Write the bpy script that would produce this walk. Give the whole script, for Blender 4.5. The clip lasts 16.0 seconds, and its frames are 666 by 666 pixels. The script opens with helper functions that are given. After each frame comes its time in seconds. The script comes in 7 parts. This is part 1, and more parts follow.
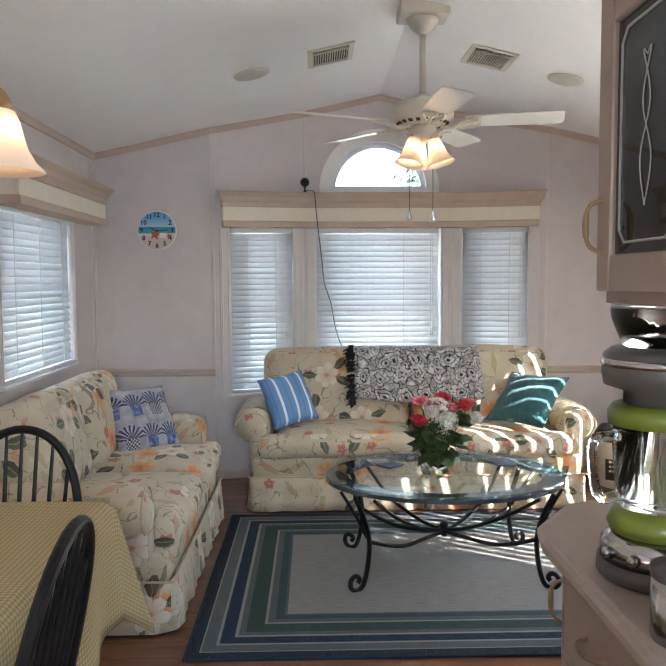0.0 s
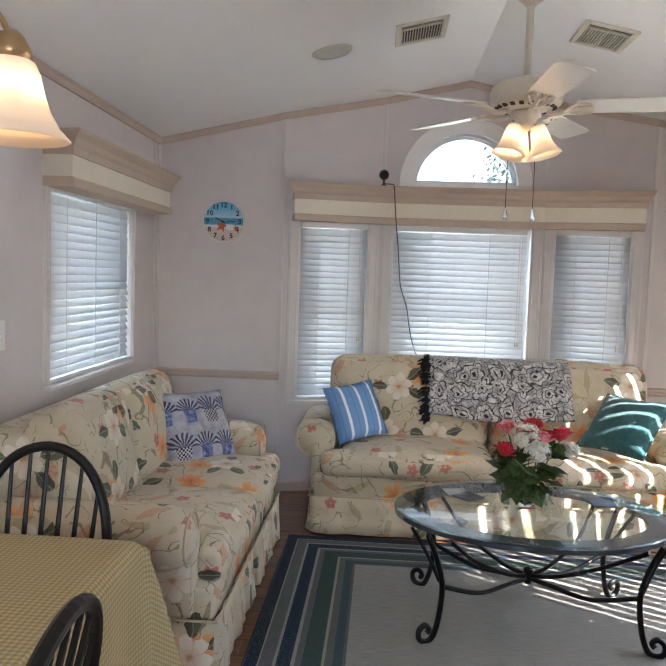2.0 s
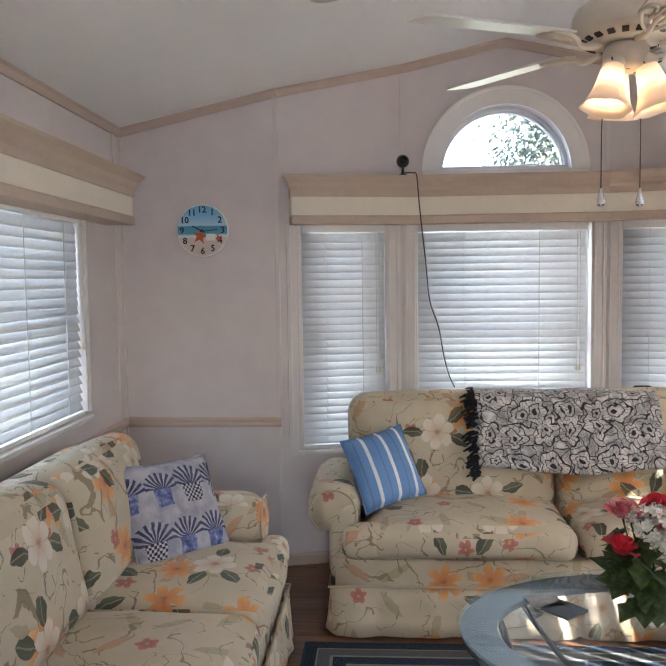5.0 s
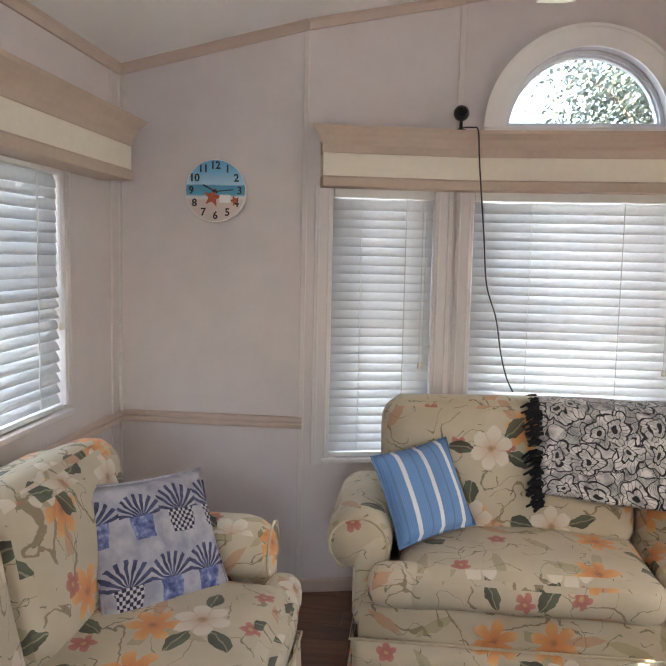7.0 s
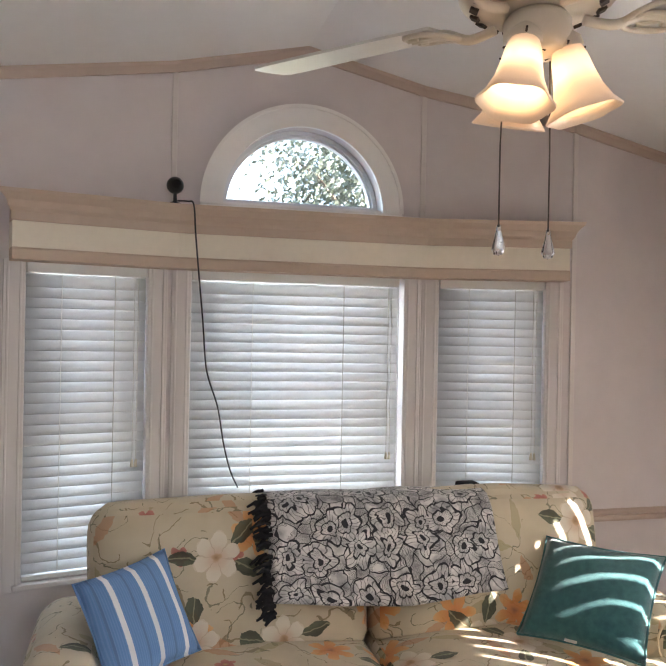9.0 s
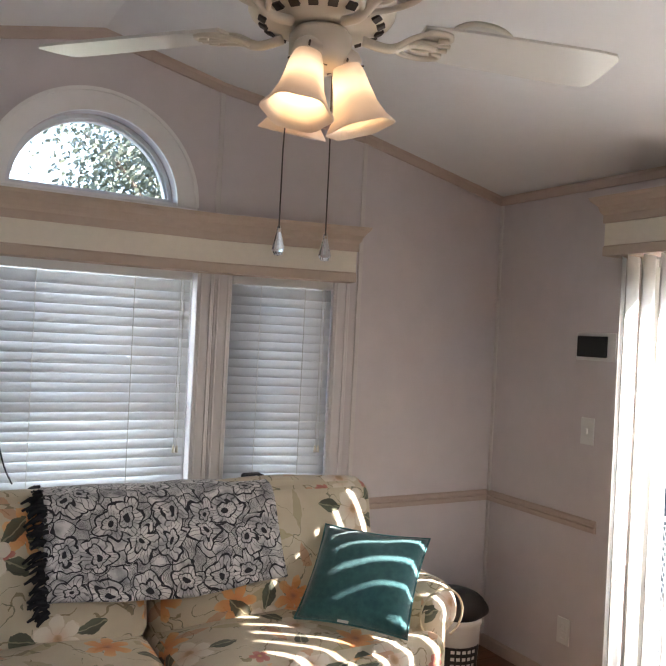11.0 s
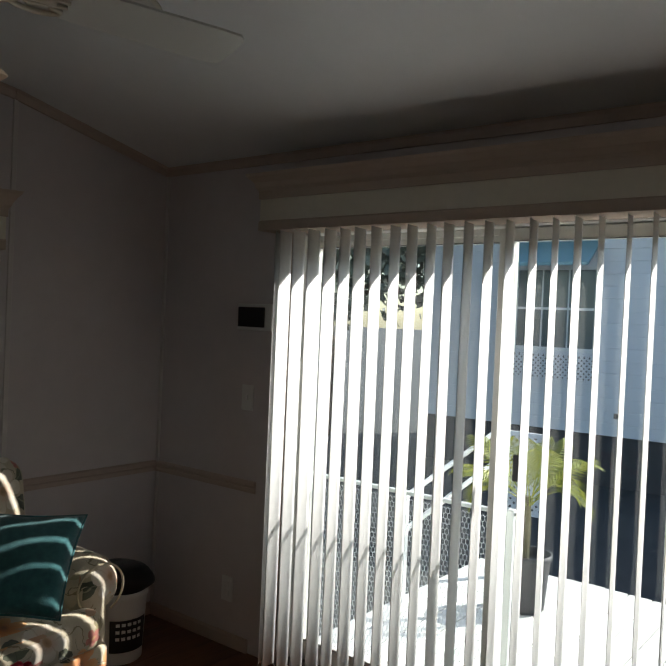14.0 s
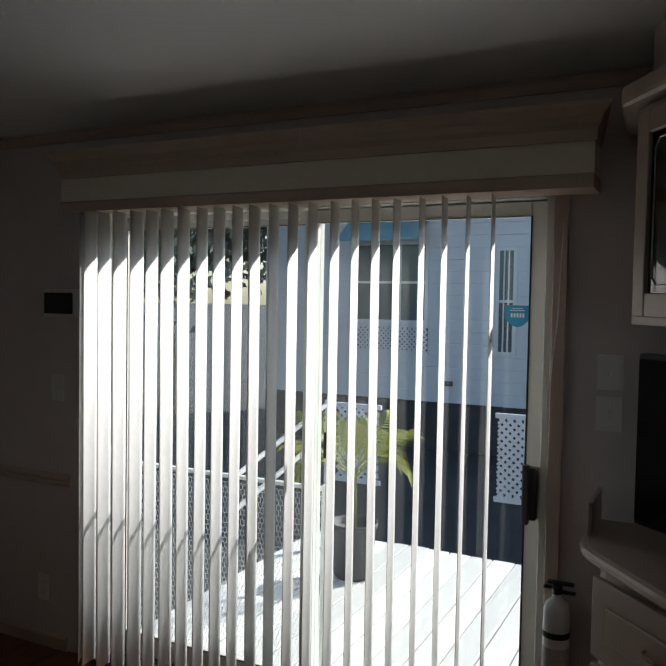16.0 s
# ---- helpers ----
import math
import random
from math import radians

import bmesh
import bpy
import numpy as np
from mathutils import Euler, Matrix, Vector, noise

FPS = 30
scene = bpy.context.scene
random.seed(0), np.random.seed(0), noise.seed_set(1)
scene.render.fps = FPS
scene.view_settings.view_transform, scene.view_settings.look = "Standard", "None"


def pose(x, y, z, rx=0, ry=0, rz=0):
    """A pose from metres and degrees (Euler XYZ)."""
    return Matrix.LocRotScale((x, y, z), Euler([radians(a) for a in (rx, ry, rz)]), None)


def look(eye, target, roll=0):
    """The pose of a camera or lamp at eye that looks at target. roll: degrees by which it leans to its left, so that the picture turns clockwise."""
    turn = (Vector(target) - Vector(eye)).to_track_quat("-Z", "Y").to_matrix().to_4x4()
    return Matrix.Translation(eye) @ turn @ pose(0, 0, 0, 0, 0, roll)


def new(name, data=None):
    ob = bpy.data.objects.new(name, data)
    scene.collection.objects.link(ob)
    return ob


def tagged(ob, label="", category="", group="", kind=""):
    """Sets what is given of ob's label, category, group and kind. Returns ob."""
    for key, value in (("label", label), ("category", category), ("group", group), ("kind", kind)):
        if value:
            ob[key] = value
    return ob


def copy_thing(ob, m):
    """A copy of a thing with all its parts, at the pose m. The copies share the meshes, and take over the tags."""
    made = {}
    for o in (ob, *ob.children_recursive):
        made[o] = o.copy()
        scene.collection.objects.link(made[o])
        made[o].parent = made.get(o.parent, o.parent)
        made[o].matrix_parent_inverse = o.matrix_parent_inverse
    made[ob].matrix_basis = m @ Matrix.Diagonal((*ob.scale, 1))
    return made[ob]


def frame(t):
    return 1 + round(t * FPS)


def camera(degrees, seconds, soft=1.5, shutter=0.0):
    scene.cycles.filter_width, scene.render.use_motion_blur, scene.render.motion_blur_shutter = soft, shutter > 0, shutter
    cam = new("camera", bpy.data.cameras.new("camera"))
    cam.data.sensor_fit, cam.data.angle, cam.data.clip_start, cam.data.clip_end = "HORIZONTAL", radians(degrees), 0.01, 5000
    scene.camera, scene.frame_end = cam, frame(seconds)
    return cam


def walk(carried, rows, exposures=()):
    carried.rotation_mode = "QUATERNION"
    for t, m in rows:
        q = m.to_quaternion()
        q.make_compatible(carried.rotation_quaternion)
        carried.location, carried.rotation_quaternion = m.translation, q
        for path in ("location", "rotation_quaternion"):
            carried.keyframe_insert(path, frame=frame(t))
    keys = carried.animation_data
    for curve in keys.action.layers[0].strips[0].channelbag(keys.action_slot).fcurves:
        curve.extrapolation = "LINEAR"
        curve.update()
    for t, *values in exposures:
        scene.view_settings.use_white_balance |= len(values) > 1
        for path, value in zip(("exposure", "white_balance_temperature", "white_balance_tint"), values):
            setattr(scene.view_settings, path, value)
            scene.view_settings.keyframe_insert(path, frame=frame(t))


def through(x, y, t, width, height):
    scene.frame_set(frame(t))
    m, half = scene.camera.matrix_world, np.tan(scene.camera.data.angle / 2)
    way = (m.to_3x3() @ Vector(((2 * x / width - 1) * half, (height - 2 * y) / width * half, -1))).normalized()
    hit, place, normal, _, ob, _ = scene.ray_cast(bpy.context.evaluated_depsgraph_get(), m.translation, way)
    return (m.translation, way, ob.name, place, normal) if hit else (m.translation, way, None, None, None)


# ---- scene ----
cam = camera(47.2, 16.0)
EXPOSURES = [(0, 3.58, 6450, 12), (3.5, 3.5, 6650, 15), (5, 3.48, 6750, 16), (7.5, 3.64, 7150, 17), (9, 3.44, 7050, 17), (11.5, 2.86, 6700, 16), (12.5, 2.02, 6550, 13), (13, 1.58, 6550, 11), (13.5, 1.14, 6550, 8), (14, 0.72, 6500, 7), (14.5, 0.38, 6450, 8), (16, 0.28, 6350, 9)]
PATH = [
    (0, (-0.02, 0.399, 1.387), (0.03, 2.393, 1.246), -0.3),
    (0.5, (-0.072, 0.413, 1.388), (-0.077, 2.406, 1.219), -1.5),
    (1, (-0.11, 0.465, 1.404), (-0.173, 2.455, 1.213), -0.8),
    (1.5, (-0.081, 0.66, 1.397), (-0.247, 2.647, 1.241), 0.4),
    (2, (-0.055, 0.816, 1.408), (-0.181, 2.806, 1.257), 2.0),
    (2.5, (-0.115, 0.996, 1.428), (-0.105, 2.992, 1.313), 1.9),
    (3, (-0.176, 1.154, 1.444), (-0.063, 3.151, 1.409), -0.2),
    (3.5, (-0.118, 1.291, 1.461), (-0.078, 3.291, 1.463), -0.5),
    (4, (-0.048, 1.446, 1.481), (-0.114, 3.443, 1.405), 1.5),
    (4.5, (-0.077, 1.655, 1.47), (-0.195, 3.649, 1.361), 1.2),
    (5, (-0.188, 1.829, 1.461), (-0.315, 3.82, 1.325), -0.8),
    (7.3, (-0.235, 2.546, 1.464), (-0.451, 4.524, 1.261), 1.4),
    (7.5, (-0.234, 2.585, 1.458), (-0.395, 4.571, 1.292), 0.8),
    (8, (-0.2, 2.689, 1.484), (-0.182, 4.684, 1.351), 2.3),
    (8.5, (-0.208, 2.76, 1.512), (0.11, 4.734, 1.478), 1.7),
    (9, (-0.213, 2.775, 1.513), (0.292, 4.71, 1.511), 1.1),
    (11.5, (-0.178, 2.692, 1.515), (0.921, 4.363, 1.516), 3.1),
    (12, (-0.166, 2.665, 1.517), (1.04, 4.26, 1.524), 2.9),
    (12.5, (-0.160, 2.658, 1.525), (1.118, 4.197, 1.546), 2.8),
    (13, (-0.131, 2.657, 1.525), (1.246, 4.107, 1.524), 3.1),
    (13.5, (-0.118, 2.655, 1.516), (1.375, 3.983, 1.494), 2.8),
    (14, (-0.099, 2.623, 1.514), (1.48, 3.847, 1.482), 2.5),
    (14.5, (-0.071, 2.59, 1.521), (1.592, 3.698, 1.494), 1.8),
    (15, (-0.054, 2.562, 1.540), (1.689, 3.538, 1.501), 1.6),
    (15.5, (-0.032, 2.526, 1.542), (1.74, 3.448, 1.493), 1.1),
    (16, (-0.021, 2.51, 1.547), (1.767, 3.395, 1.462), 1.0),
]
walk(cam, [(t, look(eye, target, roll)) for t, eye, target, roll in PATH], EXPOSURES)

# ---- light ----
world = bpy.data.worlds.new("sky")
scene.world = world
world.use_nodes = True
wn = world.node_tree.nodes
sky = wn.new("ShaderNodeTexSky")
sky.sky_type, sky.sun_disc = "NISHITA", False
SUN_EL, SUN_AZ = 35.0, (0.84, -0.54)
sky.sun_elevation = radians(SUN_EL)
sky.sun_rotation = math.atan2(SUN_AZ[0], SUN_AZ[1])
wn["Background"].inputs["Strength"].default_value = 0.135
world.node_tree.links.new(sky.outputs[0], wn["Background"].inputs["Color"])
sun_data = bpy.data.lights.new("sun", "SUN")
sun_data.energy, sun_data.angle, sun_data.color = 5.0, radians(0.5), (1.0, 0.965, 0.92)
sun = new("sun", sun_data)
sun.matrix_world = look((20 * SUN_AZ[0], 20 * SUN_AZ[1], 20 * math.tan(radians(SUN_EL))), (0, 0, 0))


def sky_window(name, x, y, z, yaw, w, h, watts):
    """Sky light in a window's opening, outside the blind."""
    d = bpy.data.lights.new(name, "AREA")
    d.shape, d.size, d.size_y, d.energy, d.color = "RECTANGLE", w, h, watts, (0.80, 0.90, 1.0)
    ob = new(name, d)
    ob.matrix_world = pose(x, y, z, 0, 0, yaw) @ pose(0, 0, 0, -90, 0, 0)
    return ob


# ---- helpers of this scene ----
def link(nt, a, b):
    nt.links.new(a, b)


class G:
    """Short hand for building shader maths."""

    def __init__(self, name):
        self.mat = bpy.data.materials.new(name)
        self.mat.use_nodes = True
        self.nt = self.mat.node_tree
        self.bsdf = self.nt.nodes["Principled BSDF"]
        self.out = self.nt.nodes["Material Output"]

    def node(self, kind, **kw):
        n = self.nt.nodes.new(kind)
        for k, v in kw.items():
            if k == "op":
                n.operation = v
            elif k == "blend":
                n.blend_type = v
            elif k == "dims":
                n.voronoi_dimensions = v
        return n

    def put(self, socket, v):
        if isinstance(v, bpy.types.NodeSocket):
            self.nt.links.new(v, socket)
        elif isinstance(v, (tuple, list)) and len(v) == 3 and socket.type == "RGBA":
            socket.default_value = (*v, 1)
        else:
            socket.default_value = v

    def m(self, op, a, b=0.0, c=None):
        n = self.node("ShaderNodeMath", op=op)
        self.put(n.inputs[0], a)
        self.put(n.inputs[1], b)
        if c is not None:
            self.put(n.inputs[2], c)
        return n.outputs[0]

    def v(self, op, a, b=(0, 0, 0), out=0):
        n = self.node("ShaderNodeVectorMath", op=op)
        self.put(n.inputs[0], a)
        self.put(n.inputs[1], b)
        return n.outputs[out]

    def scale(self, a, s):
        n = self.node("ShaderNodeVectorMath", op="SCALE")
        self.put(n.inputs[0], a)
        self.put(n.inputs["Scale"], s)
        return n.outputs[0]

    def mix(self, f, a, b, blend="MIX"):
        n = self.nt.nodes.new("ShaderNodeMix")
        n.data_type, n.blend_type = "RGBA", blend
        self.put(n.inputs["Factor"], f)
        self.put(n.inputs[6], a)
        self.put(n.inputs[7], b)
        return n.outputs[2]

    def coord(self, which="Object"):
        return self.nt.nodes.new("ShaderNodeTexCoord").outputs[which]

    def uv(self, name="cloth"):
        n = self.nt.nodes.new("ShaderNodeUVMap")
        n.uv_map = name
        return n.outputs[0]

    def noise(self, vec, scale, detail=3, rough=0.55, dist=0.0):
        n = self.nt.nodes.new("ShaderNodeTexNoise")
        self.put(n.inputs["Vector"], vec)
        n.inputs["Scale"].default_value = scale
        n.inputs["Detail"].default_value = detail
        n.inputs["Roughness"].default_value = rough
        n.inputs["Distortion"].default_value = dist
        return n.outputs[0]

    def voronoi(self, vec, scale, dims="2D", rand=1.0, feature="F1"):
        n = self.nt.nodes.new("ShaderNodeTexVoronoi")
        n.voronoi_dimensions, n.feature = dims, feature
        self.put(n.inputs["Vector"], vec)
        n.inputs["Scale"].default_value = scale
        n.inputs["Randomness"].default_value = rand
        return n

    def ramp(self, f, stops):
        n = self.nt.nodes.new("ShaderNodeValToRGB")
        e = n.color_ramp.elements
        while len(e) < len(stops):
            e.new(0.5)
        for el, (p, c) in zip(e, stops):
            el.position, el.color = p, (*c, 1)
        self.put(n.inputs[0], f)
        return n.outputs[0]

    def bump(self, height, strength=0.2, dist=0.005):
        n = self.nt.nodes.new("ShaderNodeBump")
        n.inputs["Strength"].default_value = strength
        n.inputs["Distance"].default_value = dist
        self.put(n.inputs["Height"], height)
        self.put(self.bsdf.inputs["Normal"], n.outputs[0])

    def set(self, **kw):
        for k, v in kw.items():
            self.put(self.bsdf.inputs[k.replace("_", " ")], v)
        return self


def paint(name, color, rough=0.5, var=0.06, bump=0.08, scale=14, metal=0.0):
    g = G(name)
    p = g.coord()
    n = g.noise(p, scale, 4)
    n2 = g.noise(p, scale * 0.12, 2)
    lo = tuple(c * (1 - var) for c in color)
    hi = tuple(min(1, c * (1 + var)) for c in color)
    f = g.m("ADD", g.m("MULTIPLY", n, 0.5), g.m("MULTIPLY", n2, 0.5))
    g.set(Base_Color=g.ramp(f, [(0.3, lo), (0.7, hi)]), Roughness=rough, Metallic=metal)
    if bump:
        g.bump(g.noise(p, scale * 12, 3), bump, 0.002)
    return g.mat


def wood(name, a, b, rough=0.45, along="y", scale=1.0):
    g = G(name)
    p = g.coord()
    mp = g.nt.nodes.new("ShaderNodeMapping")
    s = {"x": (1.2, 16, 16), "y": (16, 1.2, 16), "z": (16, 16, 1.2)}[along]
    mp.inputs["Scale"].default_value = [c * scale for c in s]
    g.put(mp.inputs["Vector"], p)
    info = g.nt.nodes.new("ShaderNodeObjectInfo")
    off = g.v("ADD", mp.outputs[0], g.scale(g.v("ADD", (1.0, 1.0, 1.0), (0, 0, 0)), g.m("MULTIPLY", info.outputs["Random"], 37.0)))
    n = g.noise(off, 2.0, 6, 0.6, 0.6)
    col = g.ramp(n, [(0.32, a), (0.68, b)])
    tone = g.m("ADD", g.m("MULTIPLY", info.outputs["Random"], 0.35), 0.82)
    g.set(Base_Color=g.mix(1.0, col, g.ramp(tone, [(0.0, (0, 0, 0)), (1.0, (1, 1, 1))]), "MULTIPLY"), Roughness=rough)
    g.bump(n, 0.15, 0.002)
    return g.mat


def emit(name, color, strength):
    g = G(name)
    g.set(Base_Color=color, Emission_Color=color, Emission_Strength=strength, Roughness=0.4)
    return g.mat


def glass(name, color=(1, 1, 1), rough=0.0):
    g = G(name)
    g.set(Base_Color=color, Roughness=rough, Transmission_Weight=1.0, IOR=1.45)
    return g.mat


def thin_glass(name, gloss=0.06, tint=(0.95, 0.98, 0.97)):
    """A window pane: clear, with a weak mirror."""
    g = G(name)
    tr = g.nt.nodes.new("ShaderNodeBsdfTransparent")
    tr.inputs[0].default_value = (*tint, 1)
    gl = g.nt.nodes.new("ShaderNodeBsdfGlossy")
    gl.inputs["Roughness"].default_value = 0.02
    lw = g.nt.nodes.new("ShaderNodeLayerWeight")
    lw.inputs["Blend"].default_value = 0.5
    mx = g.nt.nodes.new("ShaderNodeMixShader")
    g.put(mx.inputs[0], g.m("ADD", g.m("MULTIPLY", g.m("POWER", lw.outputs["Facing"], 4.0), 0.85), gloss * 0.6))
    g.put(mx.inputs[1], tr.outputs[0])
    g.put(mx.inputs[2], gl.outputs[0])
    g.put(g.out.inputs[0], mx.outputs[0])
    return g.mat


def slat_material(name, color, through):
    """Thin painted or vinyl slat that lets some light through."""
    g = G(name)
    n = g.noise(g.coord(), 30, 3)
    col = g.ramp(n, [(0.3, tuple(c * 0.94 for c in color)), (0.7, color)])
    g.set(Base_Color=col, Roughness=0.45)
    t = g.nt.nodes.new("ShaderNodeBsdfTranslucent")
    g.put(t.inputs[0], col)
    mx = g.nt.nodes.new("ShaderNodeMixShader")
    mx.inputs[0].default_value = through
    g.put(mx.inputs[1], g.bsdf.outputs[0])
    g.put(mx.inputs[2], t.outputs[0])
    g.put(g.out.inputs[0], mx.outputs[0])
    return g.mat


def to_mesh(bm, name, mat=None, smooth=False):
    bmesh.ops.recalc_face_normals(bm, faces=bm.faces)
    me = bpy.data.meshes.new(name)
    bm.to_mesh(me)
    bm.free()
    if mat:
        for one in mat if isinstance(mat, (list, tuple)) else [mat]:
            me.materials.append(one)
    if smooth:
        me.polygons.foreach_set("use_smooth", [True] * len(me.polygons))
    return me


def part(name, bm, mat, parent=None, label="", smooth=False):
    ob = new(name, to_mesh(bm, name, mat, smooth))
    if parent:
        ob.parent = parent
    if label:
        tagged(ob, label)
    return ob


def thing(name, label, category, m=None, group="", kind=""):
    ob = new(name)
    ob.empty_display_size = 0.1
    if m:
        ob.matrix_world = m
    return tagged(ob, label, category, group, kind)


def setting(name, bm, mat, label="", smooth=False):
    return tagged(part(name, bm, mat, None, label, smooth), kind="structure")


def box(x0, x1, y0, y1, z0, z1, bevel=0.0, seg=2, bm=None):
    own = bm is None
    b = bmesh.new()
    bmesh.ops.create_cube(b, size=1.0, matrix=Matrix.Translation(((x0 + x1) / 2, (y0 + y1) / 2, (z0 + z1) / 2)) @ Matrix.Diagonal((x1 - x0, y1 - y0, z1 - z0, 1)))
    if bevel:
        bmesh.ops.bevel(b, geom=b.edges[:], offset=bevel, segments=seg, affect="EDGES", profile=0.6)
    if own:
        return b
    return join(bm, b)


def join(bm, b, m=None):
    """Adds the bmesh b to bm, moved by m."""
    tmp = bpy.data.meshes.new("tmp")
    if m:
        b.transform(m)
    b.to_mesh(tmp)
    b.free()
    bm.from_mesh(tmp)
    bpy.data.meshes.remove(tmp)
    return bm


def prism(pts, z0, z1, bevel=0.0, seg=2):
    """A plan outline pulled up from z0 to z1."""
    b = bmesh.new()
    f = b.faces.new([b.verts.new((x, y, z0)) for x, y in pts])
    r = bmesh.ops.extrude_face_region(b, geom=[f])
    bmesh.ops.translate(b, vec=(0, 0, z1 - z0), verts=[v for v in r["geom"] if isinstance(v, bmesh.types.BMVert)])
    if bevel:
        bmesh.ops.bevel(b, geom=b.edges[:], offset=bevel, segments=seg, affect="EDGES", profile=0.6)
    return b


def sweep(profile, p0, p1, up=(0, 0, 1)):
    """A moulding: the outline (out, up) drawn from p0 to p1; out is to the right of the way."""
    p0, p1, up = Vector(p0), Vector(p1), Vector(up)
    way = (p1 - p0).normalized()
    side = way.cross(up).normalized()
    b = bmesh.new()
    rings = [[b.verts.new(p + side * o + up * u) for o, u in profile] for p in (p0, p1)]
    n = len(profile)
    for i in range(n):
        b.faces.new((rings[0][i], rings[0][(i + 1) % n], rings[1][(i + 1) % n], rings[1][i]))
    b.faces.new(rings[0])
    b.faces.new(rings[1][::-1])
    return b


def lathe(profile, n=24, close=False):
    """Turned shape from (radius, height) pairs."""
    b = bmesh.new()
    rings = []
    for r, z in profile:
        if r < 1e-5:
            rings.append([b.verts.new((0, 0, z))])
        else:
            rings.append([b.verts.new((r * math.cos(2 * math.pi * i / n), r * math.sin(2 * math.pi * i / n), z)) for i in range(n)])
    for a, c in zip(rings, rings[1:]):
        for i in range(n):
            j = (i + 1) % n
            if len(a) == 1 and len(c) > 1:
                b.faces.new((a[0], c[i], c[j]))
            elif len(c) == 1 and len(a) > 1:
                b.faces.new((a[i], a[j], c[0]))
            elif len(a) > 1:
                b.faces.new((a[i], a[j], c[j], c[i]))
    return b


def tube(points, radius, n=8, flat=1.0):
    """A bar along a line of points; radius may be a list."""
    pts = [Vector(p) for p in points]
    rad = radius if isinstance(radius, (list, tuple)) else [radius] * len(pts)
    b = bmesh.new()
    rings = []
    ref = None
    for i, p in enumerate(pts):
        d = (pts[min(i + 1, len(pts) - 1)] - pts[max(i - 1, 0)]).normalized()
        if ref is None:
            ref = d.orthogonal().normalized()
        else:
            ref = (ref - d * ref.dot(d)).normalized()
        other = d.cross(ref)
        rings.append([b.verts.new(p + (ref * math.cos(2 * math.pi * k / n) * flat + other * math.sin(2 * math.pi * k / n)) * rad[i]) for k in range(n)])
    for a, c in zip(rings, rings[1:]):
        for k in range(n):
            b.faces.new((a[k], a[(k + 1) % n], c[(k + 1) % n], c[k]))
    b.faces.new(rings[0])
    b.faces.new(rings[-1][::-1])
    return b


def curve_points(ctrl, n=8):
    """Smooth line through control points."""
    c = [Vector(p) for p in ctrl]
    out = []
    for i in range(len(c) - 1):
        a, b_, d, e = c[max(i - 1, 0)], c[i], c[i + 1], c[min(i + 2, len(c) - 1)]
        for k in range(n):
            t = k / n
            out.append(0.5 * ((2 * b_) + (d - a) * t + (2 * a - 5 * b_ + 4 * d - e) * t * t + (3 * b_ - a - 3 * d + e) * t ** 3))
    out.append(c[-1])
    return out


def cloth_uv(me, name="cloth", size=1.0):
    """Fabric coordinates in metres, laid on from the main side of each face."""
    layer = me.uv_layers.new(name=name)
    for poly in me.polygons:
        nx, ny, nz = (abs(c) for c in poly.normal)
        for li in poly.loop_indices:
            x, y, z = me.vertices[me.loops[li].vertex_index].co
            if nz >= nx and nz >= ny:
                layer.data[li].uv = (x * size, y * size)
            elif ny >= nx:
                layer.data[li].uv = (x * size + 0.37, z * size + 0.11)
            else:
                layer.data[li].uv = (y * size + 0.71, z * size + 0.53)
    return me


# ---- materials ----
wall_paint = paint("wall_vinyl", (0.66, 0.60, 0.59), 0.55, 0.06, 0.08, 9)
ceiling_paint = paint("ceiling_paint", (0.88, 0.87, 0.86), 0.6, 0.02, 0.05, 12)
trim_tan = paint("tan_trim", (0.54, 0.42, 0.35), 0.45, 0.05, 0.05, 20)
trim_white = paint("white_trim", (0.88, 0.86, 0.83), 0.4, 0.03, 0.03, 20)
trim_soft = paint("casing_paint", (0.70, 0.655, 0.635), 0.45, 0.03, 0.03, 20)
batten_paint = paint("batten_paint", (0.67, 0.62, 0.59), 0.5, 0.03, 0.03, 20)
cream = paint("cream_valance", (0.80, 0.74, 0.62), 0.7, 0.04, 0.2, 40)
tan_cloth = paint("tan_valance", (0.55, 0.43, 0.34), 0.75, 0.05, 0.2, 40)
white_vinyl = paint("white_vinyl", (0.80, 0.81, 0.81), 0.35, 0.02, 0.02, 20)
slat_white = slat_material("blind_slat", (0.86, 0.87, 0.88), 0.22)
vane_white = slat_material("vertical_vane", (0.86, 0.85, 0.83), 0.22)
pane_clear = thin_glass("window_glass")
black_plastic = paint("black_plastic", (0.015, 0.015, 0.017), 0.4, 0.1, 0.02, 30)
white_plastic = paint("white_plastic", (0.78, 0.77, 0.74), 0.35, 0.02, 0.02, 30)

# ---- the room ----
XL, XR, YF, YB, YREAR = -1.5, 2.4, 5.65, 5.80, -1.6
RIDGE_X, RIDGE_Z, EAVE = 0.45, 2.665, 2.237
BAY = [(-0.70, YF), (-0.07, YB), (0.95, YB), (1.58, YF)]


def roof_z(x):
    return RIDGE_Z - (RIDGE_Z - EAVE) * abs(x - RIDGE_X) / 1.95


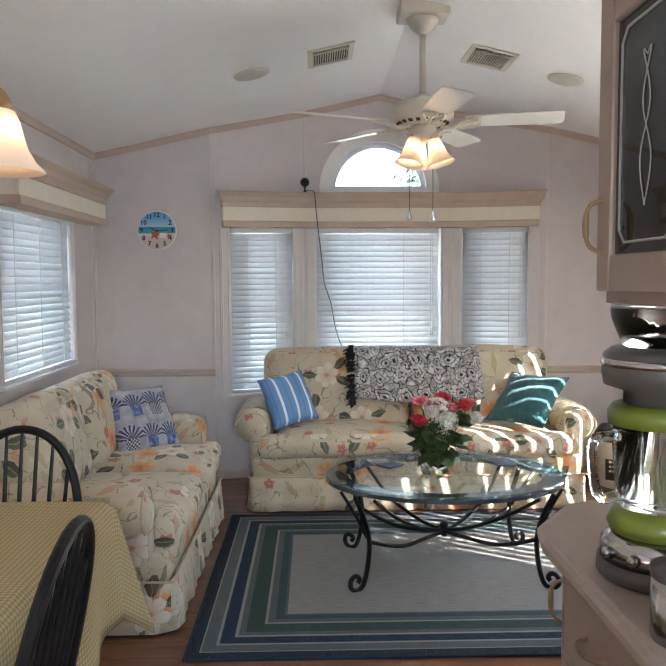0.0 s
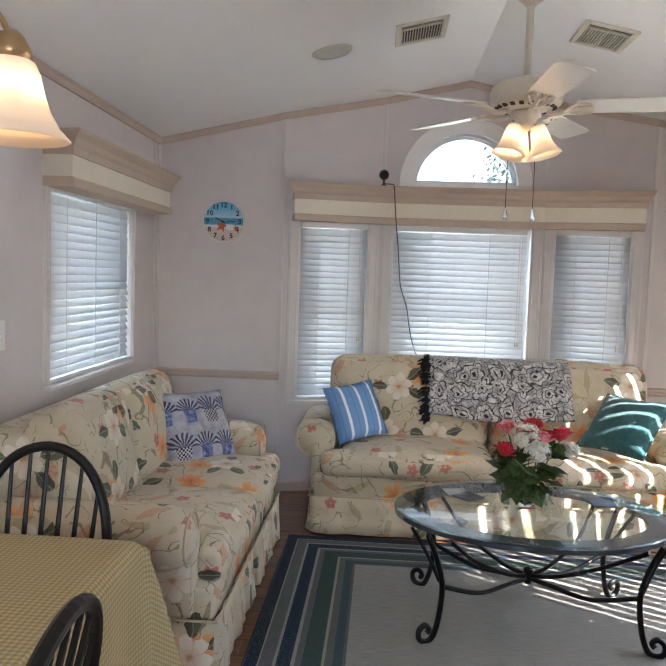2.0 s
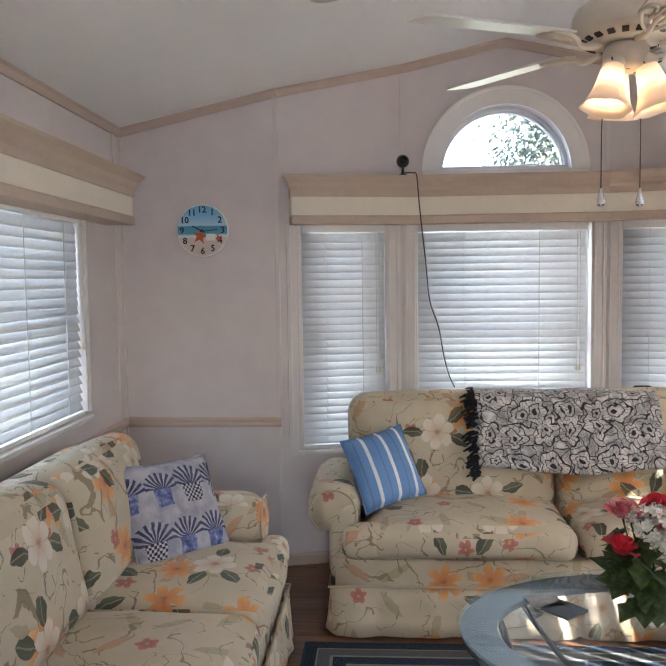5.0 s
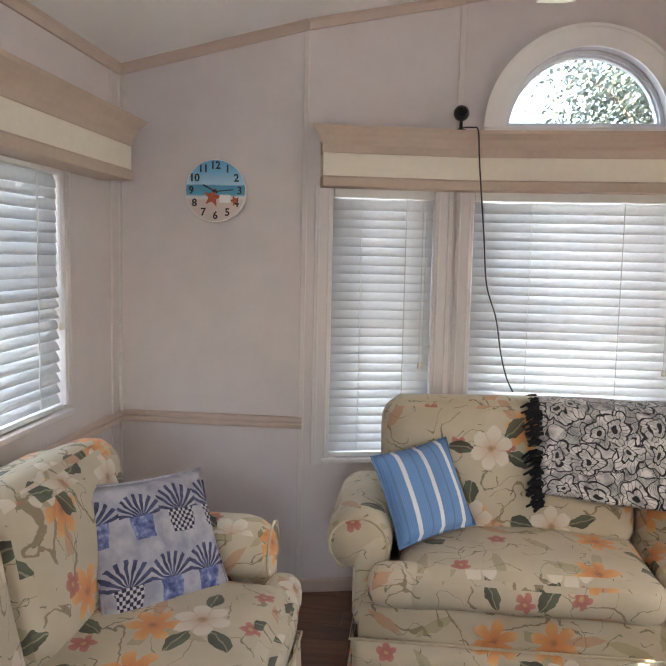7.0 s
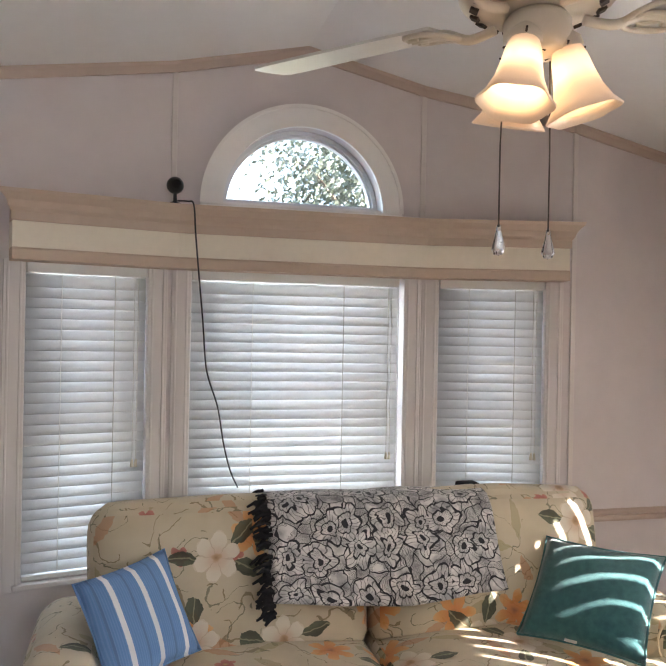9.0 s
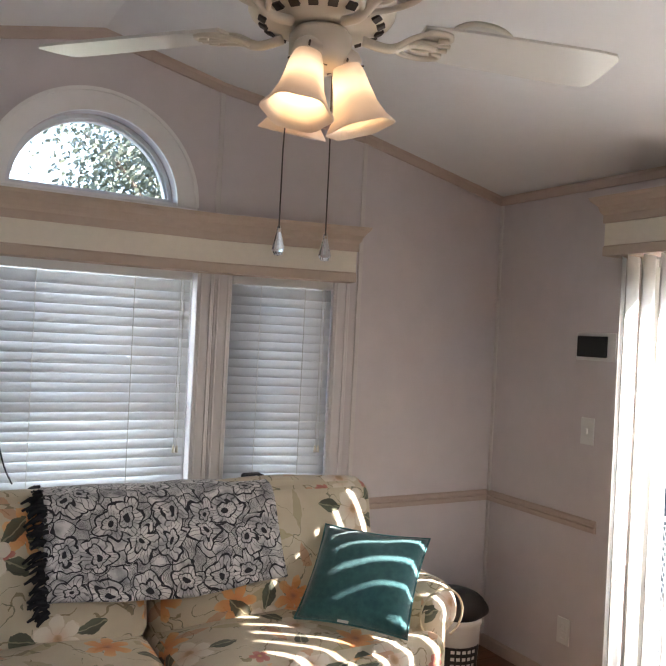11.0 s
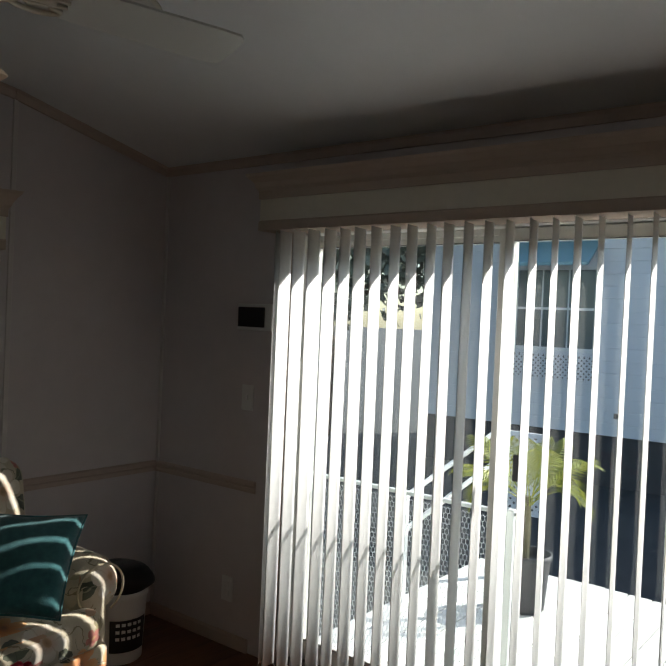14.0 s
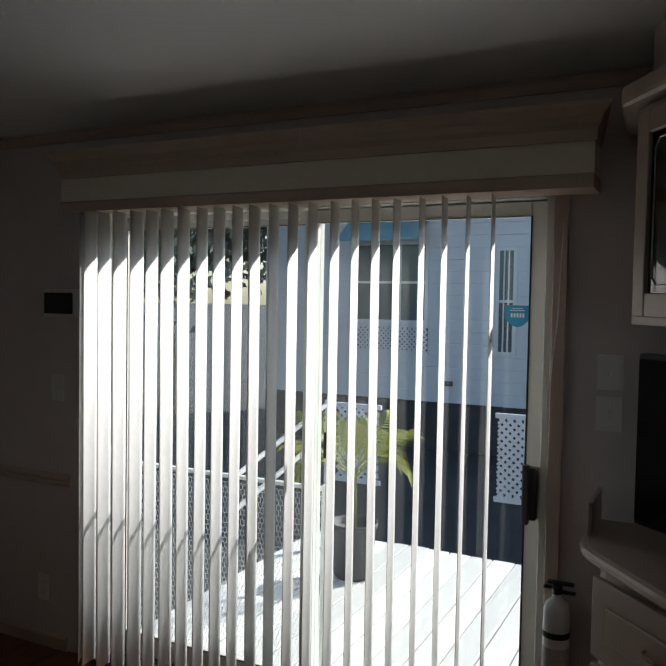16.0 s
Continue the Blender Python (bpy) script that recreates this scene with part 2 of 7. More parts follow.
def wall_panel(name, p0, p1, mat, holes=(), thick=0.14, extra=0.0, label=""):
    """A wall from p0 to p1 (plan points, room on the right of the way); its top follows the roof; holes are (u0, u1, z0, z1)."""
    a, c = Vector((*p0, 0)), Vector((*p1, 0))
    length = (c - a).length
    way = (c - a) / length
    out = Vector((-way.y, way.x, 0))
    us = sorted({0.0, length, *[h[0] for h in holes], *[h[1] for h in holes]})
    if min(p0[0], p1[0]) < RIDGE_X < max(p0[0], p1[0]):
        us = sorted({*us, (RIDGE_X - p0[0]) / (p1[0] - p0[0]) * length})
    zs = sorted({0.0, 2.2, *[h[2] for h in holes], *[h[3] for h in holes]})
    b = bmesh.new()

    def slab(u0, u1, za, zb, zc, zd):
        pts = []
        for o in (0, thick):
            for u, z in ((u0, za), (u1, zb), (u1, zd), (u0, zc)):
                pts.append(b.verts.new(a + way * u + out * o + Vector((0, 0, z))))
        for f in ((0, 1, 2, 3), (7, 6, 5, 4), (0, 4, 5, 1), (1, 5, 6, 2), (2, 6, 7, 3), (3, 7, 4, 0)):
            b.faces.new([pts[i] for i in f])

    for u0, u1 in zip(us, us[1:]):
        for z0, z1 in zip(zs, zs[1:]):
            mid = ((u0 + u1) / 2, (z0 + z1) / 2)
            if any(h[0] < mid[0] < h[1] and h[2] < mid[1] < h[3] for h in holes):
                continue
            slab(u0, u1, z0, z0, z1, z1)
        tops = [roof_z((a + way * u).x) + 0.03 for u in (u0, u1)]
        if not any(h[0] < (u0 + u1) / 2 < h[1] and h[3] > zs[-1] for h in holes):
            slab(u0, u1, zs[-1], zs[-1], *tops)
    bmesh.ops.remove_doubles(b, verts=b.verts, dist=1e-5)
    seen = {}
    for f in b.faces:
        seen.setdefault(tuple(sorted(v.index for v in f.verts)), []).append(f)
    b.verts.index_update()
    seen = {}
    for f in b.faces:
        seen.setdefault(tuple(sorted(v.index for v in f.verts)), []).append(f)
    dead = [f for fs in seen.values() if len(fs) > 1 for f in fs]
    bmesh.ops.delete(b, geom=dead, context="FACES_ONLY")
    return setting(name, b, mat, label)


SILL, HEAD = 0.60, 1.76
ARCH_Z, ARCH_R = 2.01, 0.335


def bay_u(i, x):
    """Distance along bay side i at room coordinate x."""
    p, q = BAY[i], BAY[i + 1]
    return (x - p[0]) / (q[0] - p[0]) * math.hypot(q[0] - p[0], q[1] - p[1])


L_SIDE = bay_u(0, BAY[1][0])
WIN_L = (bay_u(0, -0.59), bay_u(0, -0.165))
WIN_C = (0.07, 0.95)
WIN_R = (bay_u(2, 1.03), bay_u(2, 1.47))
DOOR = (2.952, 4.80, 1.912)


def frame_of(p0, p1):
    """Local axes of a wall: along, outward, up."""
    a, c = Vector((*p0, 0)), Vector((*p1, 0))
    way = (c - a).normalized()
    return Matrix(((way.x, -way.y, 0, a.x), (way.y, way.x, 0, a.y), (0, 0, 1, 0), (0, 0, 0, 1)))


ARCH_X = 0.445
wall_panel("wall_west", (XL, YREAR), (XL, YF), wall_paint, [(4.03 - YREAR, 5.10 - YREAR, 0.885, 1.78)], label="pale vinyl panel wall with white battens")
wall_panel("wall_north_a", (XL, YF), BAY[0], wall_paint, label="pale vinyl wall beside the bay")
wall_panel("wall_north_b", BAY[0], BAY[1], wall_paint, [(*WIN_L, SILL, HEAD)], label="pale angled bay wall with a window")
AU = (ARCH_X - ARCH_R - BAY[1][0], ARCH_X + ARCH_R - BAY[1][0])
wall_panel("wall_north_c", BAY[1], BAY[2], wall_paint, [(*WIN_C, SILL, HEAD), (*AU, ARCH_Z, ARCH_Z + ARCH_R)], label="pale bay wall with an arched window")
wall_panel("wall_north_d", BAY[2], BAY[3], wall_paint, [(*WIN_R, SILL, HEAD)], label="pale angled bay wall with a window")
wall_panel("wall_north_e", BAY[3], (XR, YF), wall_paint, label="pale vinyl wall in the corner")
wall_panel("wall_east", (XR, YF), (XR, YREAR), wall_paint, [(YF - DOOR[1], YF - DOOR[0], 0.0, DOOR[2])], label="pale vinyl wall with a sliding door")
wall_panel("wall_south", (XR, YREAR), (XL, YREAR), wall_paint, [(1.15, 2.75, 1.05, 1.85)], label="pale plain wall behind the kitchen with a window")

# fill between the square cut and the arch
ab = bmesh.new()
NA = 24
for i in range(NA):
    t0, t1 = math.pi * i / NA, math.pi * (i + 1) / NA
    for o0, o1 in ((0.0, 0.14),):
        a0 = (ARCH_X + ARCH_R * math.cos(t0), ARCH_Z + ARCH_R * math.sin(t0))
        a1 = (ARCH_X + ARCH_R * math.cos(t1), ARCH_Z + ARCH_R * math.sin(t1))
        q = [(a0[0], YB + o0, a0[1]), (a1[0], YB + o0, a1[1]), (a1[0], YB + o0, ARCH_Z + ARCH_R), (a0[0], YB + o0, ARCH_Z + ARCH_R)]
        near = [ab.verts.new(p) for p in q]
        far = [ab.verts.new((p[0], YB + o1, p[2])) for p in q]
        for k in ((near[3], near[2], near[1], near[0]), (far[0], far[1], far[2], far[3]), (near[0], near[1], far[1], far[0])):
            ab.faces.new(k)
bmesh.ops.remove_doubles(ab, verts=ab.verts, dist=1e-5)
setting("wall_north_arch", ab, wall_paint, "pale wall round the arched window")

# floor, ceiling
flb = box(XL - 0.2, XR + 0.1, YREAR - 0.2, YB + 0.1, -0.12, -0.006)
floor_wood = wood("floor_planks", (0.12, 0.05, 0.025), (0.24, 0.105, 0.05), 0.36, "x")
FLOOR = setting("floor", flb, floor_wood, "reddish brown laminate plank floor")
cb = bmesh.new()
for xa, xb in ((XL - 0.3, RIDGE_X), (RIDGE_X, XR + 0.3)):
    za, zb = roof_z(xa), roof_z(xb)
    pts = [(xa, YREAR - 0.2, za), (xb, YREAR - 0.2, zb), (xb, YB + 0.2, zb), (xa, YB + 0.2, za)]
    lo = [cb.verts.new(p) for p in pts]
    hi = [cb.verts.new((p[0], p[1], p[2] + 0.16)) for p in pts]
    for f in (lo[::-1], hi, *[(lo[i], lo[(i + 1) % 4], hi[(i + 1) % 4], hi[i]) for i in range(4)]):
        cb.faces.new(f)
setting("ceiling", cb, ceiling_paint, "white vaulted ceiling")

# trims: ceiling moulding, chair rail, battens, baseboard
MOULD = [(0, 0), (0.012, 0), (0.014, 0.03), (0.022, 0.042), (0, 0.042)]
RAIL = [(0, 0), (0.010, 0.002), (0.014, 0.012), (0.014, 0.022), (0.008, 0.028), (0.014, 0.034), (0.012, 0.046), (0.006, 0.052), (0, 0.054)]
BASE = [(0, 0), (0.012, 0), (0.012, 0.05), (0.006, 0.06), (0, 0.06)]


def run(name, profile, p0, p1, z0, z1, mat, label=""):
    return setting(name, sweep(profile, (*p0, z0), (*p1, z1)), mat, label)


plan = [(XL, YREAR), (XL, YF), *BAY, (XR, YF), (XR, YREAR)]
for p0, p1 in zip(plan, plan[1:]):
    cuts = [p0, p1]
    if p0[0] < RIDGE_X < p1[0]:
        cuts = [p0, (RIDGE_X, p0[1]), p1]
    for q0, q1 in zip(cuts, cuts[1:]):
        run("trim", MOULD, q0, q1, roof_z(q0[0]) - 0.042, roof_z(q1[0]) - 0.042, trim_tan, "tan ceiling moulding")
RZ = 0.722
for p0, p1 in (((XL, 3.50), (XL, YF)), ((XL, YF), (-0.70, YF)), ((1.60, YF), (XR, YF)), ((XR, YF), (XR, 4.96))):
    run("trim", RAIL, p0, p1, RZ, RZ, trim_tan, "tan moulded chair rail")
for p0, p1 in (((XL, YREAR), (XL, YF)), ((XL, YF), BAY[0]), (BAY[0], BAY[1]), (BAY[1], BAY[2]), (BAY[2], BAY[3]), (BAY[3], (XR, YF)), ((XR, YF), (XR, 4.97)), ((XR, 2.90), (XR, YREAR))):
    run("baseboard", BASE, p0, p1, 0, 0, trim_tan, "tan baseboard")


def batten(x, y, yaw, z0, z1, w=0.02):
    b = box(-w / 2, w / 2, -0.006, 0.004, z0, z1, 0.002, 1)
    o = setting("trim", b, batten_paint, "white wall batten")
    o.matrix_world = pose(x, y, 0, 0, 0, yaw)


bay_yaw = math.degrees(math.atan2(YB - YF, BAY[1][0] - BAY[0][0]))
batten(-0.706, YF, 0, 0, roof_z(-0.706) - 0.04, 0.022)
batten(-0.075, YB - 0.002, bay_yaw / 2, 1.97, roof_z(-0.075) - 0.04, 0.022)
batten(0.955, YB - 0.002, -bay_yaw / 2, 1.97, roof_z(0.955) - 0.04, 0.022)
batten(1.586, YF, 0, 0, roof_z(1.586) - 0.04, 0.022)
batten(XL + 0.002, YF - 0.012, 90, 0, EAVE - 0.04, 0.02)
batten(XL + 0.001, 3.44, 90, 0, EAVE - 0.04, 0.014)
batten(XL + 0.001, 5.55, 90, 0, EAVE - 0.04, 0.014)
batten(XR - 0.002, YF - 0.012, -90, 0, EAVE - 0.04, 0.02)

# ---- windows ----
SLAT_STEP = 0.0395


def slat_mesh(w, tilt, name):
    """One curved blind slat, 50 mm deep."""
    b = bmesh.new()
    n = 5
    rows = []
    for i in range(n):
        s = -0.5 + i / (n - 1)
        dy, dz = s * 0.05, 0.0035 * (1 - (2 * s) ** 2)
        c, d = math.cos(tilt), math.sin(tilt)
        y, z = dy * c - dz * d, dy * d + dz * c
        rows.append([(x, y, z) for x in (0.0, w)])
    up = [[b.verts.new(p) for p in r] for r in rows]
    lo = [[b.verts.new((p[0], p[1] + 0.001, p[2] - 0.0022)) for p in r] for r in rows]
    for i in range(n - 1):
        b.faces.new((up[i][0], up[i][1], up[i + 1][1], up[i + 1][0]))
        b.faces.new((lo[i][0], lo[i + 1][0], lo[i + 1][1], lo[i][1]))
    for k in (0, 1):
        for i in range(n - 1):
            b.faces.new((up[i][k], up[i + 1][k], lo[i + 1][k], lo[i][k]))
    for i in (0, n - 1):
        b.faces.new((up[i][0], up[i][1], lo[i][1], lo[i][0]))
    return to_mesh(b, name, slat_white, True)


def window_unit(name, m, u0, u1, z0, z1, label):
    """Vinyl double-hung window in a wall's local frame m."""
    w = tagged(new(name), label, "window", kind="structure")
    w.matrix_world = m
    y0, y1 = 0.055, 0.135
    fb = box(u0, u0 + 0.04, y0, y1, z0, z1, 0.003, 1)
    for c in ((u1 - 0.04, u1, z0, z1), (u0 + 0.04, u1 - 0.04, z0, z0 + 0.04), (u0 + 0.04, u1 - 0.04, z1 - 0.04, z1)):
        box(c[0], c[1], y0, y1, c[2], c[3], 0.003, 1, fb)
    part("window_frame", fb, white_vinyl, w)
    zm = z0 + (z1 - z0) * 0.5
    part("meeting_rail", box(u0 + 0.04, u1 - 0.04, y0 + 0.01, y1 - 0.01, zm - 0.02, zm + 0.02, 0.003, 1), white_vinyl, w)
    for a, c in ((z0 + 0.04, zm - 0.02), (zm + 0.02, z1 - 0.04)):
        pn = part("pane", box(u0 + 0.04, u1 - 0.04, 0.092, 0.096, a, c), pane_clear, w)
        pn.visible_shadow = False
    part("window_sill", box(u0 - 0.03, u1 + 0.03, -0.03, 0.055, z0 - 0.022, z0 - 0.002, 0.004, 2), trim_soft, w)
    return w


def blind(m, u0, u1, z0, z1, tilt, label, cords=2):
    """Horizontal blind hung inside an opening: head rail, slats, bottom rail, cords."""
    t = thing("window_blind", label, "blind", m, "horizontal window blinds")
    y = 0.018
    w = u1 - u0
    part("headrail", box(u0, u1, y - 0.028, y + 0.028, z1 - 0.05, z1, 0.003, 1), white_plastic, t)
    me = slat_mesh(w, tilt, "slat")
    me2 = slat_mesh(w, tilt - radians(14), "slat")
    n = math.ceil((z1 - 0.075 - z0 - 0.045) / SLAT_STEP) + 1
    step = (z1 - 0.075 - z0 - 0.045) / (n - 1)
    rnd = random.Random(int(w * 1000))
    for i in range(n):
        z = z1 - 0.075 - i * step
        s = new("slat", me if z > z0 + (z1 - z0) * 0.5 else me2)
        s.parent = t
        s.location = (u0, y, z + rnd.uniform(-0.001, 0.001))
        s.rotation_euler = (radians(rnd.uniform(-1.5, 1.5)), radians(rnd.uniform(-0.12, 0.12)), 0)
    part("bottom_rail", box(u0, u1, y - 0.022, y + 0.022, z0, z0 + 0.018, 0.004, 2), white_plastic, t)
    for i in range(cords):
        x = u0 + w * ((i + 0.5) / cords if cords > 2 else (0.28, 0.72)[i])
        part("ladder_cord", box(x - 0.0015, x + 0.0015, y - 0.0275, y - 0.025, z0 + 0.01, z1 - 0.05), white_plastic, t)
    pc = u1 - 0.05
    for dx in (0, 0.014):
        b = tube([(pc + dx, y - 0.036, z1 - 0.04), (pc + dx, y - 0.037, z0 + (z1 - z0) * 0.36)], 0.0012, 5)
        part("pull_cord", b, white_plastic, t)
        tb = lathe([(0.0, 0.03), (0.004, 0.028), (0.007, 0.0), (0.0, -0.002)], 8)
        tb.transform(Matrix.Translation((pc + dx, y - 0.037, z0 + (z1 - z0) * 0.36 - 0.028)))
        part("cord_tassel", tb, cream, t, "small cream tassel")
    return t


def casing(m, u0, u1, z0, z1, w=0.075):
    """Flat white window casing with a bead, on the room side."""
    for a, c in ((u0 - w, u0), (u1, u1 + w)):
        b = box(a, c, -0.012, 0.002, z0, z1, 0.002, 1)
        box(a + 0.012, a + 0.02, -0.018, -0.011, z0, z1, 0.001, 1, b)
        box(c - 0.02, c - 0.012, -0.018, -0.011, z0, z1, 0.001, 1, b)
        o = setting("trim", b, trim_soft, "pale window casing")
        o.matrix_world = m


M_B, M_C, M_D = frame_of(BAY[0], BAY[1]), frame_of(BAY[1], BAY[2]), frame_of(BAY[2], BAY[3])
M_W = frame_of((XL, YREAR), (XL, YF))
TILT_B = radians(74)
for i, (mm, win) in enumerate(((M_B, WIN_L), (M_C, WIN_C), (M_D, WIN_R))):
    window_unit("window_%d" % (i + 1), mm, *win, SILL, HEAD, "white vinyl bay window behind a closed blind")
    casing(mm, win[0], win[1], 0.57, 1.75)
    blind(mm, win[0] + 0.003, win[1] - (0.003 if i != 1 else 0.022), SILL + 0.003, HEAD - 0.003, TILT_B, "white slatted blind lowered and closed in the bay")
WW = (4.03 - YREAR, 5.10 - YREAR)
window_unit("window_4", M_W, *WW, 0.885, 1.78, "white vinyl side window behind a closed blind")
casing(M_W, *WW, 0.90, 1.75, 0.05)
blind(M_W, WW[0] + 0.003, WW[1] - 0.012, 0.888, 1.777, TILT_B, "white slatted blind lowered over the side window", 3)

# arched window: casing, frame, pane
w5 = tagged(new("window_5"), "half-round window with a white casing", "window", kind="structure")


def arch_band(r0, r1, y0, y1, base=0.0, n=32):
    b = bmesh.new()
    ring = []
    for i in range(n + 1):
        t = math.pi * i / n
        ring.append([b.verts.new((ARCH_X + r * math.cos(t), y, ARCH_Z + r * math.sin(t))) for r, y in ((r0, y0), (r1, y0), (r1, y1), (r0, y1))])
    for p, q in zip(ring, ring[1:]):
        for k in range(4):
            b.faces.new((p[k], p[(k + 1) % 4], q[(k + 1) % 4], q[k]))
    b.faces.new(ring[0])
    b.faces.new(ring[-1][::-1])
    return b


part("casing", join(arch_band(ARCH_R - 0.005, ARCH_R + 0.082, YB - 0.018, YB - 0.001), arch_band(ARCH_R + 0.07, ARCH_R + 0.085, YB - 0.024, YB - 0.017)), trim_white, w5)
part("sill", box(ARCH_X - ARCH_R - 0.082, ARCH_X + ARCH_R + 0.082, YB - 0.02, YB - 0.001, ARCH_Z - 0.06, ARCH_Z - 0.001, 0.003, 1), trim_white, w5)
part("reveal_ledge", box(ARCH_X - ARCH_R, ARCH_X + ARCH_R, YB, YB + 0.14, ARCH_Z - 0.002, ARCH_Z + 0.012), trim_white, w5)
fb = arch_band(ARCH_R - 0.018, ARCH_R - 0.002, YB + 0.07, YB + 0.13)
join(fb, arch_band(ARCH_R - 0.028, ARCH_R - 0.017, YB + 0.085, YB + 0.12))
box(ARCH_X - ARCH_R + 0.002, ARCH_X + ARCH_R - 0.002, YB + 0.07, YB + 0.13, ARCH_Z + 0.01, ARCH_Z + 0.035, 0.003, 1, fb)
part("window_frame", fb, white_vinyl, w5)
pb = bmesh.new()
pv = [(ARCH_X + (ARCH_R - 0.02) * math.cos(math.pi * i / 24), ARCH_Z + 0.01 + (ARCH_R - 0.024) * math.sin(math.pi * i / 24)) for i in range(25)]
for yy in (YB + 0.10, YB + 0.104):
    pb.faces.new([pb.verts.new((x, yy, z)) for x, z in pv])
pn = part("pane", pb, pane_clear, w5)
pn.visible_shadow = False


# valances (cornice boards): tan crown, cream band, tan foot
def valance(m, u0, u1, z, ends, label, cut0=0.0, cut1=0.0, depth=0.11, group="cornice boards"):
    t = thing("valance", label, "valance", m, group)

    d = depth

    def run3(name, prof, mat, flare=0.0):
        b = bmesh.new()
        ring = [[b.verts.new((u, -o, z + h)) for o, h in prof] for u in (0, 1)]
        for (o, h), va, vb in zip(prof, *ring):
            e = flare * max(0.0, o - d)
            va.co.x, vb.co.x = u0 + cut0 * o - e * ends[0], u1 - cut1 * o + e * ends[1]
        n = len(prof)
        for i in range(n):
            b.faces.new((ring[0][i], ring[0][(i + 1) % n], ring[1][(i + 1) % n], ring[1][i]))
        b.faces.new(ring[0])
        b.faces.new(ring[1][::-1])
        part(name, b, mat, t)

    run3("foot", [(0.0, 0), (d + 0.008, 0), (d + 0.008, 0.034), (d, 0.042), (0.0, 0.042)], tan_cloth)
    run3("band", [(0.0, 0.0425), (d, 0.0425), (d, 0.132), (0.0, 0.132)], cream)
    run3("crown", [(0.0, 0.1325), (d + 0.006, 0.1325), (d + 0.006, 0.165), (d + 0.016, 0.178), (d + 0.022, 0.2), (d + 0.045, 0.222), (d + 0.05, 0.235), (0.0, 0.235)], tan_cloth, 1.0)
    return t


tn = math.tan(radians(bay_yaw / 2))
VZ = 1.742
LB = math.hypot(BAY[1][0] - BAY[0][0], YB - YF)
valance(M_B, bay_u(0, -0.645), LB, VZ, (1, 0), "tan and cream box valance over the bay window", 0, tn)
valance(M_C, 0, BAY[2][0] - BAY[1][0], VZ, (0, 0), "tan and cream box valance over the bay window", tn, tn)
valance(M_D, 0, bay_u(2, 1.535), VZ, (0, 1), "tan and cream box valance over the bay window", tn, 0)
valance(M_W, 3.97 - YREAR, 5.44 - YREAR, VZ, (1, 1), "tan and cream box valance over the side window", 0, 0, 0.13)
M_E = frame_of((XR, YF), (XR, YREAR))
valance(M_E, YF - 4.87, YF - 2.82, 1.882, (1, 1), "tan and cream box valance over the sliding door", 0, 0, 0.14)

sky_window("bay_sky_left", *(M_B @ Vector(((WIN_L[0] + WIN_L[1]) / 2, 0.2, 1.18))), bay_yaw, 0.45, 1.2, 0.65)
sky_window("bay_sky_middle", *(M_C @ Vector(((WIN_C[0] + WIN_C[1]) / 2, 0.2, 1.18))), 0, 0.9, 1.2, 2.9)
sky_window("bay_sky_right", *(M_D @ Vector(((WIN_R[0] + WIN_R[1]) / 2, 0.2, 1.18))), -bay_yaw, 0.45, 1.2, 0.65)
sky_window("side_sky", *(M_W @ Vector(((WW[0] + WW[1]) / 2, 0.2, 1.35))), 90, 1.1, 0.9, 1.25)
sky_window("kitchen_sky", 0.45, YREAR - 0.12, 1.45, 180, 1.5, 0.7, 3.6)

